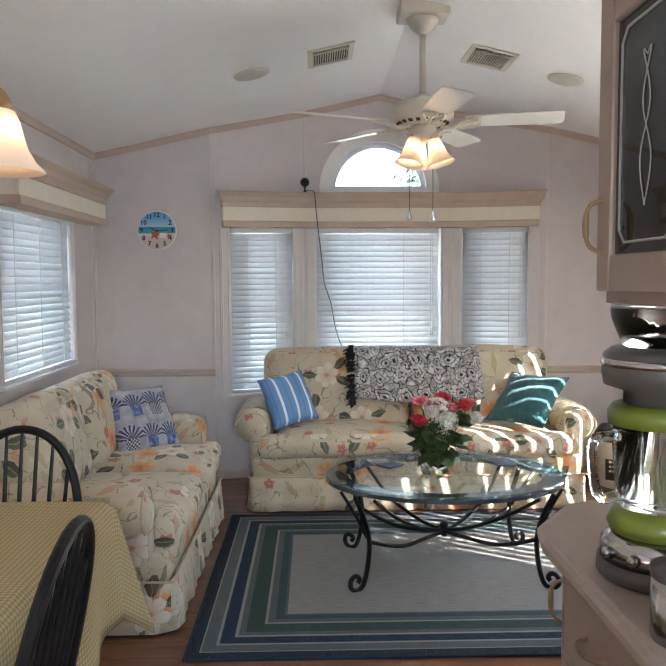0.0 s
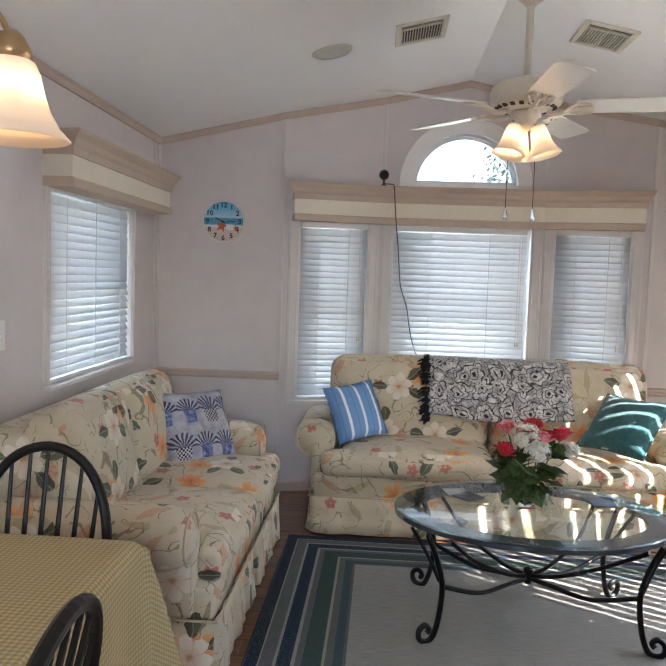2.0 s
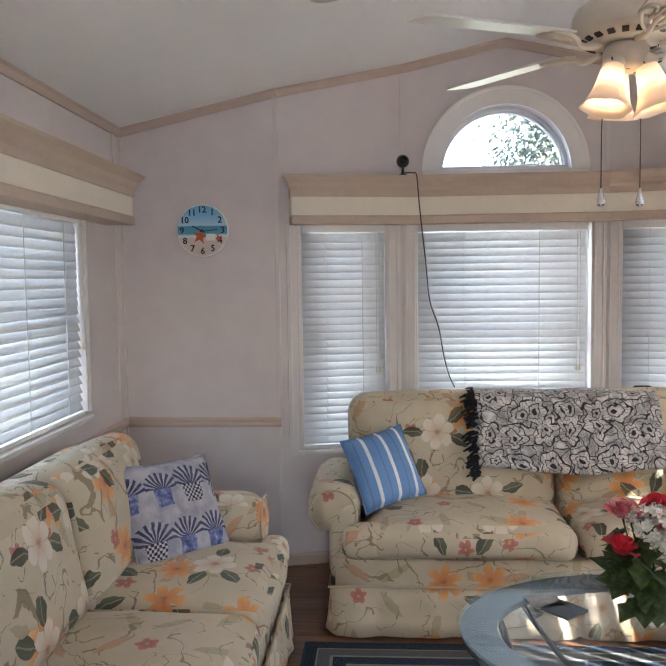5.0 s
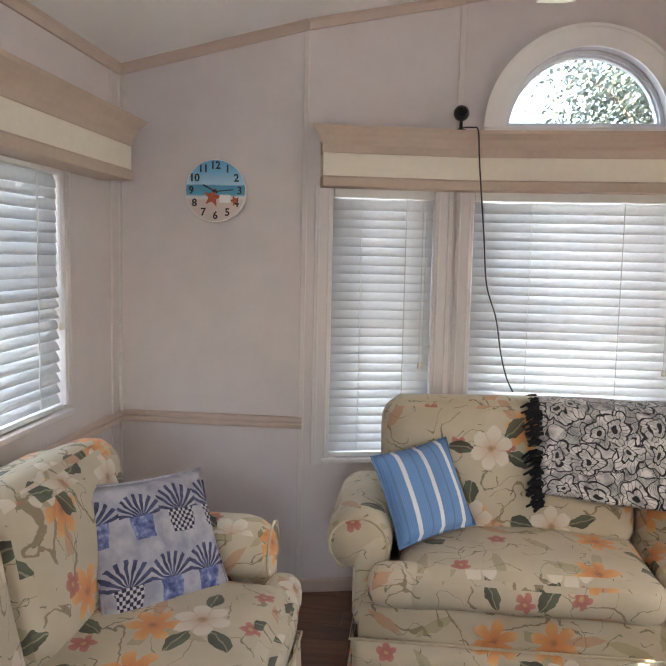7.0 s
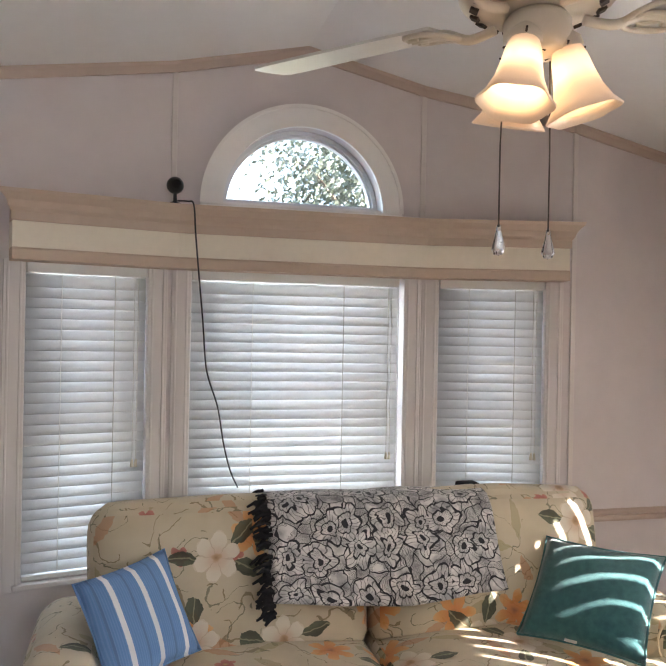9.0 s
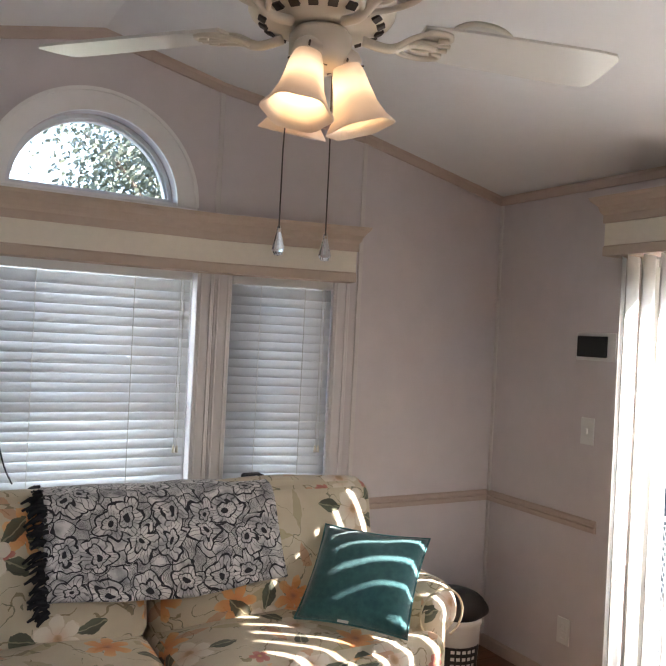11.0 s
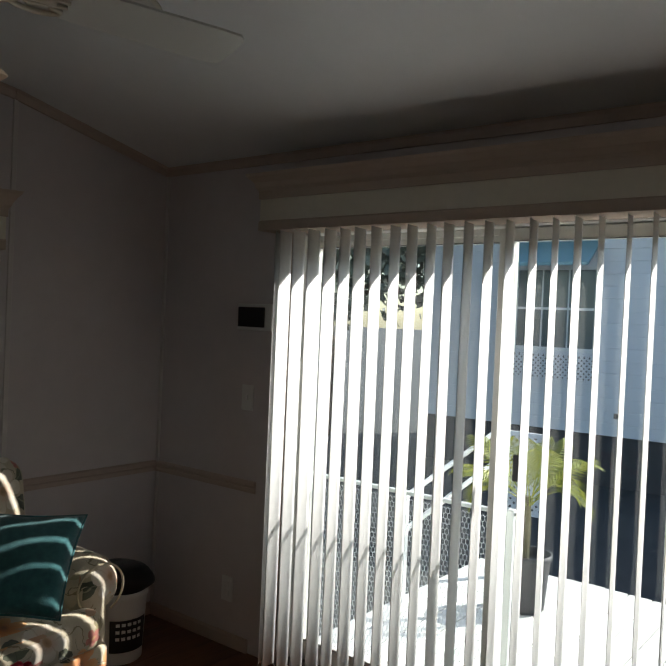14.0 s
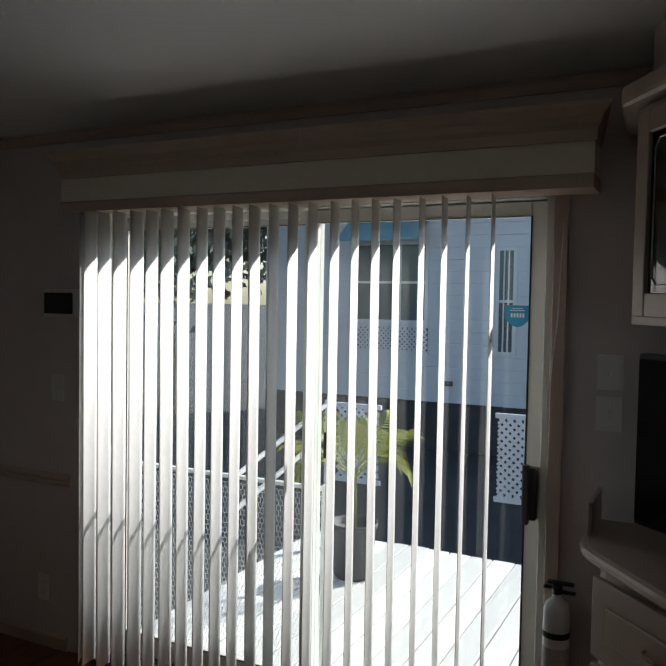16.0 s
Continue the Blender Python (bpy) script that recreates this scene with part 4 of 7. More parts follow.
def sofa(m, width, label, seats=2, depth=0.80, back=0.47, group="matching floral sofas"):
    """Skirted sofa with rolled arms and T-shaped cushions. Local: x along, front at y = 0, back at y = depth."""
    t = thing("sofa", label, "sofa", m, group)
    W, D, arm = width, depth, 0.20
    cushion_part("base", soft_box(0.07, W - 0.07, 0.05, D - 0.04, 0.16, 0.33, 0.03, 0, 7), floral, t)
    # skirt with a pleat at each end and in the middle
    b = bmesh.new()
    path = []
    n = 90
    for i in range(n + 1):
        x = 0.06 + (W - 0.12) * i / n
        path.append((x, 0.035 + 0.004 * math.sin(i * 0.9), 1.0))
    full = [(0.06, D - 0.03, 1.0)] + [(0.055, D - 0.03 - (D - 0.06) * i / 20, 1.0) for i in range(20)] + path + [(W - 0.055, 0.03 + (D - 0.06) * i / 20, 1.0) for i in range(1, 21)]
    pleats = (0.06, W / 2, W - 0.06)
    rows = []
    for z, flare in ((0.21, 0.0), (0.14, 0.006), (0.07, 0.014), (0.012, 0.024)):
        row = []
        for x, y, k in full:
            near = min(abs(x - c) for c in pleats) if y < 0.1 else 9
            fold = -0.02 * math.exp(-(near / 0.012) ** 2) if near < 0.06 else 0.0
            sway = 0.006 * flare / 0.024 * math.sin(x * 24 + y * 20)
            ox = -flare if x < 0.06 else (flare if x > W - 0.06 else 0)
            oy = -flare if y < 0.06 else 0
            row.append(b.verts.new((x + ox, y + oy + sway - fold * (0.3 + flare / 0.024), z)))
        rows.append(row)
    for r0, r1 in zip(rows, rows[1:]):
        for i in range(len(full) - 1):
            b.faces.new((r0[i], r0[i + 1], r1[i + 1], r1[i]))
    ob = cushion_part("skirt", b, floral, t)
    sol = ob.modifiers.new("thick", "SOLIDIFY")
    sol.thickness = 0.005
    part("welt", tube([(0.055, D - 0.05, 0.213), (0.05, 0.03, 0.213), (W - 0.05, 0.03, 0.213), (W - 0.055, D - 0.05, 0.213)], 0.005, 6), piping, t)
    cushion_part("back_frame", soft_box(0.12, W - 0.12, D - 0.22, D - 0.01, 0.25, 0.36 + back, 0.06, 0.0, 9), floral, t)
    for k, x0 in ((0, 0.0), (1, W - arm)):
        x1 = x0 + arm
        ab = soft_box(x0 + 0.045, x1 - 0.03, 0.115, D - 0.05, 0.2, 0.53, 0.04, 0, 7)
        roll = soft_box(-0.115, 0.115, -(D - 0.17) / 2, (D - 0.17) / 2, -0.112, 0.108, 0.106, 0.0, 11)
        roll.transform(Matrix.Translation((x0 + arm / 2 - (0.035 if k == 0 else -0.035), 0.115 + (D - 0.17) / 2, 0.495)))
        join(ab, roll)
        cushion_part("arm", ab, floral, t)
        cx = x0 + arm / 2 - (0.035 if k == 0 else -0.035)
        ring = [(cx + 0.098 * math.cos(a), 0.128, 0.495 + 0.092 * math.sin(a)) for a in [math.pi * (-0.35 + 1.7 * i / 22) for i in range(23)]]
        part("arm_welt", tube(ring, 0.0045, 6), piping, t)
    iw = W - 2 * arm
    cw = iw / seats
    for i in range(seats):
        x0, x1 = arm + i * cw + 0.004, arm + (i + 1) * cw - 0.004
        sb = soft_box(x0, x1, 0.02, D - 0.2, 0.315, 0.455, 0.055, 0.035, 12, 0.02)
        if i in (0, seats - 1):
            ear = soft_box(x0 - 0.10, x0 + 0.14, 0.02, 0.135, 0.315, 0.452, 0.05, 0.01, 7, 0.0) if i == 0 else soft_box(x1 - 0.14, x1 + 0.10, 0.02, 0.135, 0.315, 0.452, 0.05, 0.01, 7, 0.0)
            join(sb, ear)
        cushion_part("seat_cushion", wobble(sb, 0.006, 5.0, i * 3.1), floral, t)
        x0, x1 = arm + i * cw - 0.085 * (i == 0) + 0.003, arm + (i + 1) * cw + 0.06 * (i == seats - 1) - 0.003
        bb = soft_box(x0, x1, 0.0, 0.19, 0.0, back, 0.085, 0.02, 12, 0.03)
        bb.transform(pose(0, D - 0.40, 0.43, -11, 0, 0))
        cushion_part("back_cushion", wobble(bb, 0.008, 4.0, 7 + i * 2.3), floral, t)
    return t


sofa(pose(-0.465, 4.835, 0.0), 2.13, "cream floral sofa with rolled arms against the bay", back=0.525)
sofa(pose(-0.545, 3.255, 0.0, 0, 0, 90), 1.68, "cream floral loveseat with rolled arms under the side window", 2, 0.925)


def scatter(name, m, w, h, th, mat, edge, label, seed=0.0):
    t = thing(name, label, "pillow", m)
    cover = part("cover", pillow_bm(w, h, th, 16, seed), mat, t, "", True)
    cloth_uv(cover.data)
    part("edging", pillow_edge(w, h), edge, t)
    return t


scatter("throw_pillow", pose(-0.183, 5.15, 0.636, -27, -7.6, 32.7), 0.32, 0.33, 0.13, stripe_blue, stripe_blue, "blue pillow with white stripes leaning on the sofa arm", 1.0)
tp = scatter("throw_pillow", pose(1.291, 5.03, 0.645, -45, 0, -50), 0.41, 0.385, 0.14, teal, teal, "plain teal pillow leaning in the sofa corner", 4.0)
part("care_tag", box(-0.045, -0.005, -0.012, -0.01, -0.182, -0.165), white_plastic, tp, "small white care tag")
scatter("throw_pillow", pose(-0.965, 4.575, 0.612, -29, 3.3, 52), 0.43, 0.405, 0.13, plants, plants, "white pillow with blue potted plant print", 8.0)

# throw over the sofa back
tb = thing("throw_blanket", "folded black and white flower throw over sofa back", "blanket")
b = bmesh.new()
profile = [(5.56, 0.62), (5.565, 0.78), (5.55, 0.885), (5.50, 0.925), (5.42, 0.935), (5.355, 0.92), (5.315, 0.875), (5.285, 0.80), (5.255, 0.72), (5.225, 0.65), (5.205, 0.605)]
prof = [(p.y, p.z) for p in curve_points([(0, a, c) for a, c in profile], 3)]
NXB = 30
dist = [0.0]
for (a0, c0), (a1, c1) in zip(prof, prof[1:]):
    dist.append(dist[-1] + math.hypot(a1 - a0, c1 - c0))
grid = []
for i in range(NXB + 1):
    x = 0.235 + 0.80 * i / NXB
    col = []
    for j, (y, z) in enumerate(prof):
        k = j / (len(prof) - 1)
        w1 = 0.007 * math.sin(x * 19 + k * 3) * k + 0.004 * noise.noise(Vector((x * 8, k * 5, 0)))
        sag = 0.018 * math.sin(x * 7.0) * (k > 0.75) * (k - 0.75) / 0.25
        col.append(b.verts.new((x + 0.03 * k * (i / NXB), y - 0.018 + w1, z + 0.012 + 0.006 * noise.noise(Vector((x * 6, k * 4, 2))) + sag)))
    grid.append(col)
for i in range(NXB):
    for j in range(len(prof) - 1):
        b.faces.new((grid[i][j], grid[i + 1][j], grid[i + 1][j + 1], grid[i][j + 1]))
ob = part("blanket_cloth", b, throw_mat, tb, "", True)
lay = ob.data.uv_layers.new(name="cloth")
for poly in ob.data.polygons:
    for li in poly.loop_indices:
        vi = ob.data.loops[li].vertex_index
        i, j = divmod(vi, len(prof))
        lay.data[li].uv = (0.8 * i / NXB, -dist[j])
sol = ob.modifiers.new("thick", "SOLIDIFY")
sol.thickness = 0.022
rnd = random.Random(5)
fr = bmesh.new()
for j in range(3, len(prof)):
    for q in range(4):
        y, z = prof[j]
        x = 0.235 + rnd.uniform(-0.01, 0.01)
        p0 = (x, y - 0.02 + rnd.uniform(-0.012, 0.012), z + rnd.uniform(-0.008, 0.012))
        p1 = (x - rnd.uniform(0.025, 0.06), p0[1] - rnd.uniform(0.0, 0.02), p0[2] - rnd.uniform(0.0, 0.04))
        join(fr, tube([p0, ((p0[0] + p1[0]) / 2, p0[1] - 0.006, (p0[2] + p1[2]) / 2 + 0.008), p1], [0.008, 0.007, 0.004], 5))
part("fringe", fr, paint("black_yarn", (0.012, 0.012, 0.014), 0.95, 0.2, 0.3, 60), tb, "black yarn fringe")

# ---- coffee table ----
CT = (0.595, 3.955, 0.0)
ct = thing("coffee_table", "oval glass coffee table on scrolled iron legs", "table", Matrix.Translation(CT))
table_glass = thin_glass("green_tinted_glass", 0.11, (0.93, 0.97, 0.97))


def ellipse_disc(a, c, z0, z1, n=72, bev=0.006):
    b = bmesh.new()
    prof = [(1 - 0.0, z0 + bev), (1 - bev / c, z0), (0.0, z0)]
    rings = []
    for s, z in ((0.0, z0), (1 - bev / c, z0), (1.0, z0 + bev), (1.0, z1 - bev), (1 - bev / c, z1), (0.0, z1)):
        if s == 0.0:
            rings.append([b.verts.new((0, 0, z))])
        else:
            rings.append([b.verts.new((a * s * math.cos(2 * math.pi * i / n), c * s * math.sin(2 * math.pi * i / n), z)) for i in range(n)])
    for r0, r1 in zip(rings, rings[1:]):
        for i in range(n):
            j = (i + 1) % n
            if len(r0) == 1:
                b.faces.new((r0[0], r1[i], r1[j]))
            elif len(r1) == 1:
                b.faces.new((r0[i], r0[j], r1[0]))
            else:
                b.faces.new((r0[i], r0[j], r1[j], r1[i]))
    return b


clear_body = G("clear_glass_body")
see = clear_body.nt.nodes.new("ShaderNodeBsdfTransparent")
see.inputs[0].default_value = (0.95, 0.985, 0.98, 1)
clear_body.put(clear_body.out.inputs[0], see.outputs[0])
top = part("glass_top", ellipse_disc(0.578, 0.452, 0.462, 0.475), [table_glass, clear_body.mat], ct, "clear bevelled oval glass top")
for poly in top.data.polygons:
    poly.material_index = 0 if poly.normal.z > 0.2 else 1
top.visible_shadow = False


def ellipse_ring(a, c, w, z0, z1, n=72):
    b = bmesh.new()
    rings = []
    for i in range(n):
        t = 2 * math.pi * i / n
        rings.append([b.verts.new(((a + o) * math.cos(t), (c + o) * math.sin(t), z)) for o, z in ((-w, z0), (0, z0), (0, z1), (-w, z1))])
    for i in range(n):
        p, q = rings[i], rings[(i + 1) % n]
        for k in range(4):
            b.faces.new((p[k], p[(k + 1) % 4], q[(k + 1) % 4], q[k]))
    return b


part("rim", ellipse_ring(0.566, 0.440, 0.105, 0.442, 0.460), paint("blue_grey_rim", (0.13, 0.165, 0.21), 0.10, 0.15, 0.03, 30, 0.6), ct, "glossy blue grey oval rim under the glass")
for sx in (-1, 1):
    for sy in (-1, 1):
        pts = curve_points([(sx * 0.44, sy * 0.27, 0.432), (sx * 0.40, sy * 0.25, 0.33), (sx * 0.375, sy * 0.243, 0.22), (sx * 0.385, sy * 0.250, 0.10), (sx * 0.405, sy * 0.262, 0.03), (sx * 0.432, sy * 0.276, 0.012), (sx * 0.458, sy * 0.292, 0.028), (sx * 0.460, sy * 0.293, 0.062), (sx * 0.438, sy * 0.280, 0.078), (sx * 0.420, sy * 0.271, 0.06), (sx * 0.430, sy * 0.276, 0.045)], 6)
        part("leg", tube(pts, 0.0115, 8), iron, ct)
        pts = curve_points([(sx * 0.50, sy * 0.20, 0.436), (sx * 0.44, sy * 0.21, 0.34), (sx * 0.385, sy * 0.235, 0.235)], 6)
        part("leg_brace", tube(pts, 0.008, 6), iron, ct)
        pts = curve_points([(sx * 0.376, sy * 0.243, 0.22), (sx * 0.22, sy * 0.15, 0.165), (sx * 0.09, sy * 0.06, 0.172), (0, 0, 0.182)], 6)
        part("stretcher", tube(pts, 0.0095, 8), iron, ct)
        pts = curve_points([(sx * 0.36, sy * 0.35, 0.436), (sx * 0.24, sy * 0.17, 0.30), (sx * 0.10, sy * 0.06, 0.215), (0, 0, 0.19)], 6)
        part("upper_stretcher", tube(pts, 0.0085, 8), iron, ct)
kb = lathe([(0, -0.03), (0.014, -0.026), (0.018, -0.008), (0.016, 0.012), (0.021, 0.026), (0.019, 0.04), (0, 0.046)], 14)
kb.transform(Matrix.Translation((0, 0, 0.185)))
part("hub", kb, iron, ct, "", True)

# coasters in two pairs
co_a = paint("coaster_pale", (0.42, 0.44, 0.44), 0.4, 0.5, 0.05, 45)
co_b = paint("coaster_blue", (0.06, 0.10, 0.16), 0.35, 0.5, 0.05, 45)
for x, y, rz, mm, z in ((0.30, 4.125, 12, co_a, 0.478), (0.345, 4.065, 40, co_b, 0.478), (0.90, 4.09, 20, co_b, 0.478), (0.905, 4.045, 3, co_b, 0.4845)):
    c = thing("coaster", "square printed coaster lying on the glass table", "coaster", pose(x, y, z, 0, 0, rz), "coasters on the table")
    part("tile", box(-0.05, 0.05, -0.05, 0.05, 0, 0.005, 0.0015, 1), mm, c)
    part("cork_back", box(-0.048, 0.048, -0.048, 0.048, -0.0022, -0.0002), paint("cork", (0.08, 0.06, 0.05), 0.9), c)

# ---- flowers ----
fl = thing("flower_vase", "red roses and white hydrangea in a glass vase", "flowers", pose(0.575, 4.0, 0.476))
vb = lathe([(0.0, 0.002), (0.038, 0.002), (0.046, 0.02), (0.05, 0.06), (0.044, 0.10), (0.052, 0.125), (0.049, 0.124), (0.041, 0.10), (0.046, 0.06), (0.042, 0.024), (0.0, 0.012)], 24)
part("vase", vb, glass("vase_glass", (0.86, 0.92, 0.9)), fl, "clear glass vase", True)
part("water", lathe([(0, 0.014), (0.040, 0.02), (0.044, 0.05), (0.044, 0.065), (0, 0.065)], 20), paint("wet_stems", (0.02, 0.05, 0.02), 0.2), fl, "dark stems in water", True)


def rose_bm(r, seed):
    b = bmesh.new()
    rr = random.Random(seed)
    for layer, (n, rad, h, open_) in enumerate(((3, 0.28, 0.95, 0.05), (4, 0.52, 1.0, 0.18), (5, 0.78, 0.92, 0.34), (6, 0.98, 0.72, 0.60))):
        for k in range(n):
            a0 = 2 * math.pi * (k + 0.5 * layer) / n + rr.uniform(-0.2, 0.2)
            span = 2 * math.pi / n * 0.78
            rows = []
            for j in range(5):
                v = j / 4
                row = []
                for i in range(5):
                    u = -1 + i / 2
                    rad_ = rad * (0.35 + 0.65 * math.sin(v * 1.5)) + open_ * v * v * 0.55
                    a = a0 + u * span * (0.5 + 0.5 * math.sin(0.4 + v * 2.2))
                    z = h * (v - 0.15 * abs(u) ** 2 * v) - open_ * 0.5 * v ** 3
                    row.append(b.verts.new((r * rad_ * math.cos(a), r * rad_ * math.sin(a), r * (1.4 * z - 0.7))))
                rows.append(row)
            for j in range(4):
                for i in range(4):
                    b.faces.new((rows[j][i], rows[j][i + 1], rows[j + 1][i + 1], rows[j + 1][i]))
    return b


def petal_mat(name, a, c):
    g = G(name)
    g.set(Base_Color=g.ramp(g.noise(g.coord(), 45, 3), [(0.35, a), (0.65, c)]), Roughness=0.55, Subsurface_Weight=0.0)
    return g.mat


rose_red, rose_pink = petal_mat("red_petals", (0.60, 0.02, 0.04), (0.80, 0.06, 0.09)), petal_mat("pink_petals", (0.72, 0.06, 0.13), (0.85, 0.50, 0.46))
hyd, leaf_g = petal_mat("white_petals", (0.62, 0.64, 0.54), (0.82, 0.82, 0.76)), petal_mat("rose_leaf", (0.018, 0.048, 0.012), (0.085, 0.14, 0.04))
stem_m = paint("stem", (0.05, 0.10, 0.03), 0.6)
for i, (x, y, z, r, mm) in enumerate(((-0.10, -0.05, 0.245, 0.035, rose_red), (-0.08, 0.02, 0.325, 0.032, rose_pink), (0.015, 0.03, 0.335, 0.032, rose_red), (0.05, -0.03, 0.295, 0.036, rose_pink), (0.13, 0.0, 0.31, 0.036, rose_red), (-0.035, 0.09, 0.30, 0.033, rose_pink), (0.10, 0.10, 0.28, 0.033, rose_red))):
    ob = part("rose", rose_bm(r * 1.18, i), mm, fl, "", True)
    ob.matrix_local = pose(x, y, z, 18 * math.sin(i * 2.1), 22 * math.cos(i * 1.7), 40 * i)
    part("stem", tube(curve_points([(x * 0.15, y * 0.15, 0.03), (x * 0.5, y * 0.5, 0.15), (x, y, z - r * 0.8)], 4), 0.0025, 5), stem_m, fl)
rr = random.Random(3)
for cx, cy, cz, rad in ((-0.015, -0.03, 0.29, 0.062), (0.03, -0.055, 0.235, 0.05), (0.18, 0.01, 0.235, 0.032)):
    hb = bmesh.new()
    for k in range(70):
        a, u = rr.uniform(0, 6.283), rr.uniform(-0.5, 1)
        s = math.sqrt(max(0, 1 - u * u))
        n = Vector((s * math.cos(a), s * math.sin(a), u))
        q = n.to_track_quat("Z", "Y").to_matrix().to_4x4()
        o = Matrix.Translation(Vector((cx, cy, cz)) + n * rad * rr.uniform(0.85, 1.05)) @ q @ pose(0, 0, 0, rr.uniform(-20, 20), rr.uniform(-20, 20), rr.uniform(0, 90))
        for p in range(4):
            t0 = p * math.pi / 2
            vs = [o @ Vector((0, 0, 0)), o @ Vector((0.012 * math.cos(t0 - 0.6), 0.012 * math.sin(t0 - 0.6), 0.003)), o @ Vector((0.016 * math.cos(t0), 0.016 * math.sin(t0), 0.0)), o @ Vector((0.012 * math.cos(t0 + 0.6), 0.012 * math.sin(t0 + 0.6), 0.003))]
            hb.faces.new([hb.verts.new(v) for v in vs])
    part("hydrangea_head", hb, hyd, fl, "white hydrangea head")


def leaf_bm(l, w):
    b = bmesh.new()
    pts = [(0, 0), (0.18, 0.6), (0.34, 0.48), (0.5, 0.9), (0.68, 0.55), (1.0, 0.0)]
    mid = [b.verts.new((l * u, 0, 0.06 * l * math.sin(u * 3))) for u, v in pts]
    for s in (1, -1):
        side = [b.verts.new((l * u, s * w * v, 0.10 * l * math.sin(u * 3) - 0.12 * w)) for u, v in pts[1:-1]]
        chain = [mid[0], *side, mid[-1]]
        for i in range(len(chain) - 1):
            q = [mid[i], mid[i + 1], chain[i + 1], chain[i]] if 0 < i < len(chain) - 2 else ([mid[0], mid[1], chain[1]] if i == 0 else [mid[-2], mid[-1], chain[-2]])
            b.faces.new(q if s > 0 else q[::-1])
    return b


leaf_me = to_mesh(leaf_bm(0.095, 0.046), "leaf", leaf_g, False)
for k in range(58):
    a = rr.uniform(0, 6.283)
    z = rr.uniform(0.10, 0.26)
    rad = rr.uniform(0.03, 0.095) if z > 0.12 else rr.uniform(0.03, 0.07)
    o = new("leaf", leaf_me)
    o.parent = fl
    o.matrix_local = pose(rad * math.cos(a), rad * math.sin(a), z, rr.uniform(-40, 40), rr.uniform(-25, 55), math.degrees(a) + rr.uniform(-30, 30))
for k in range(6):
    a = -2.6 + k * 0.42
    o = new("leaf", leaf_me)
    o.parent = fl
    o.matrix_local = pose(0.055 * math.cos(a), 0.055 * math.sin(a), 0.085 + 0.012 * (k % 3), 20 * (k % 2), 40 + 9 * (k % 3), math.degrees(a) + 14 * (k % 2))

# ---- rug ----
def rug_material():
    g = G("striped_border_rug")
    sep = g.nt.nodes.new("ShaderNodeSeparateXYZ")
    p = g.coord()
    g.put(sep.inputs[0], p)
    hx, hy = 1.10, 0.85
    dx = g.m("SUBTRACT", hx, g.m("ABSOLUTE", sep.outputs[0]))
    dy = g.m("SUBTRACT", hy, g.m("ABSOLUTE", sep.outputs[1]))
    d = g.m("MINIMUM", dx, dy)
    d = g.m("ADD", d, g.m("MULTIPLY", g.m("SUBTRACT", g.noise(p, 90, 2), 0.5), 0.004))
    navy, blue, teal_, grey_, pale, green = (0.005, 0.018, 0.04), (0.006, 0.024, 0.06), (0.045, 0.085, 0.10), (0.12, 0.135, 0.135), (0.34, 0.33, 0.305), (0.035, 0.075, 0.065)
    stops = [(0.0, navy), (0.045, pale), (0.052, grey_), (0.10, pale), (0.112, blue), (0.165, pale), (0.178, grey_), (0.205, green), (0.275, pale), (0.287, grey_), (0.315, teal_), (0.35, grey_), (0.362, pale), (0.40, pale)]
    n = g.nt.nodes.new("ShaderNodeValToRGB")
    n.color_ramp.interpolation = "CONSTANT"
    e = n.color_ramp.elements
    while len(e) < len(stops):
        e.new(0.5)
    for el, (s, c) in zip(e, stops):
        el.position, el.color = s / 0.5, (*c, 1)
    g.put(n.inputs[0], g.m("DIVIDE", d, 0.5))
    flat = g.nt.nodes.new("ShaderNodeMapping")
    flat.inputs["Scale"].default_value = (9, 160, 1)
    g.put(flat.inputs["Vector"], p)
    streak = g.noise(flat.outputs[0], 1.6, 4, 0.7)
    fleck = g.noise(p, 190, 2)
    col = g.mix(g.m("MULTIPLY", g.m("POWER", streak, 2.0), 1.1), n.outputs[0], (0.035, 0.04, 0.045))
    col = g.mix(g.m("MULTIPLY", g.m("GREATER_THAN", fleck, 0.56), 0.16), col, (0.40, 0.41, 0.40))
    g.set(Base_Color=col, Roughness=0.95, Specular_IOR_Level=0.1)
    g.bump(g.m("ADD", fleck, streak), 0.6, 0.004)
    return g.mat


rb = thing("rug", "flatwoven rug with navy and teal striped borders", "rug", pose(0.60, 3.945, 0))
part("weave", box(-1.10, 1.10, -0.85, 0.85, 0.001, 0.010, 0.003, 1), rug_material(), rb)
part("binding", join(join(box(-1.108, -1.098, -0.858, 0.858, 0.0005, 0.0115, 0.003, 1), box(1.098, 1.108, -0.858, 0.858, 0.0005, 0.0115, 0.003, 1)), join(box(-1.098, 1.098, -0.858, -0.848, 0.0005, 0.0115, 0.003, 1), box(-1.098, 1.098, 0.848, 0.858, 0.0005, 0.0115, 0.003, 1))), paint("navy_binding", (0.014, 0.03, 0.06), 0.9, 0.2, 0.2, 60), rb, "navy bound edge")

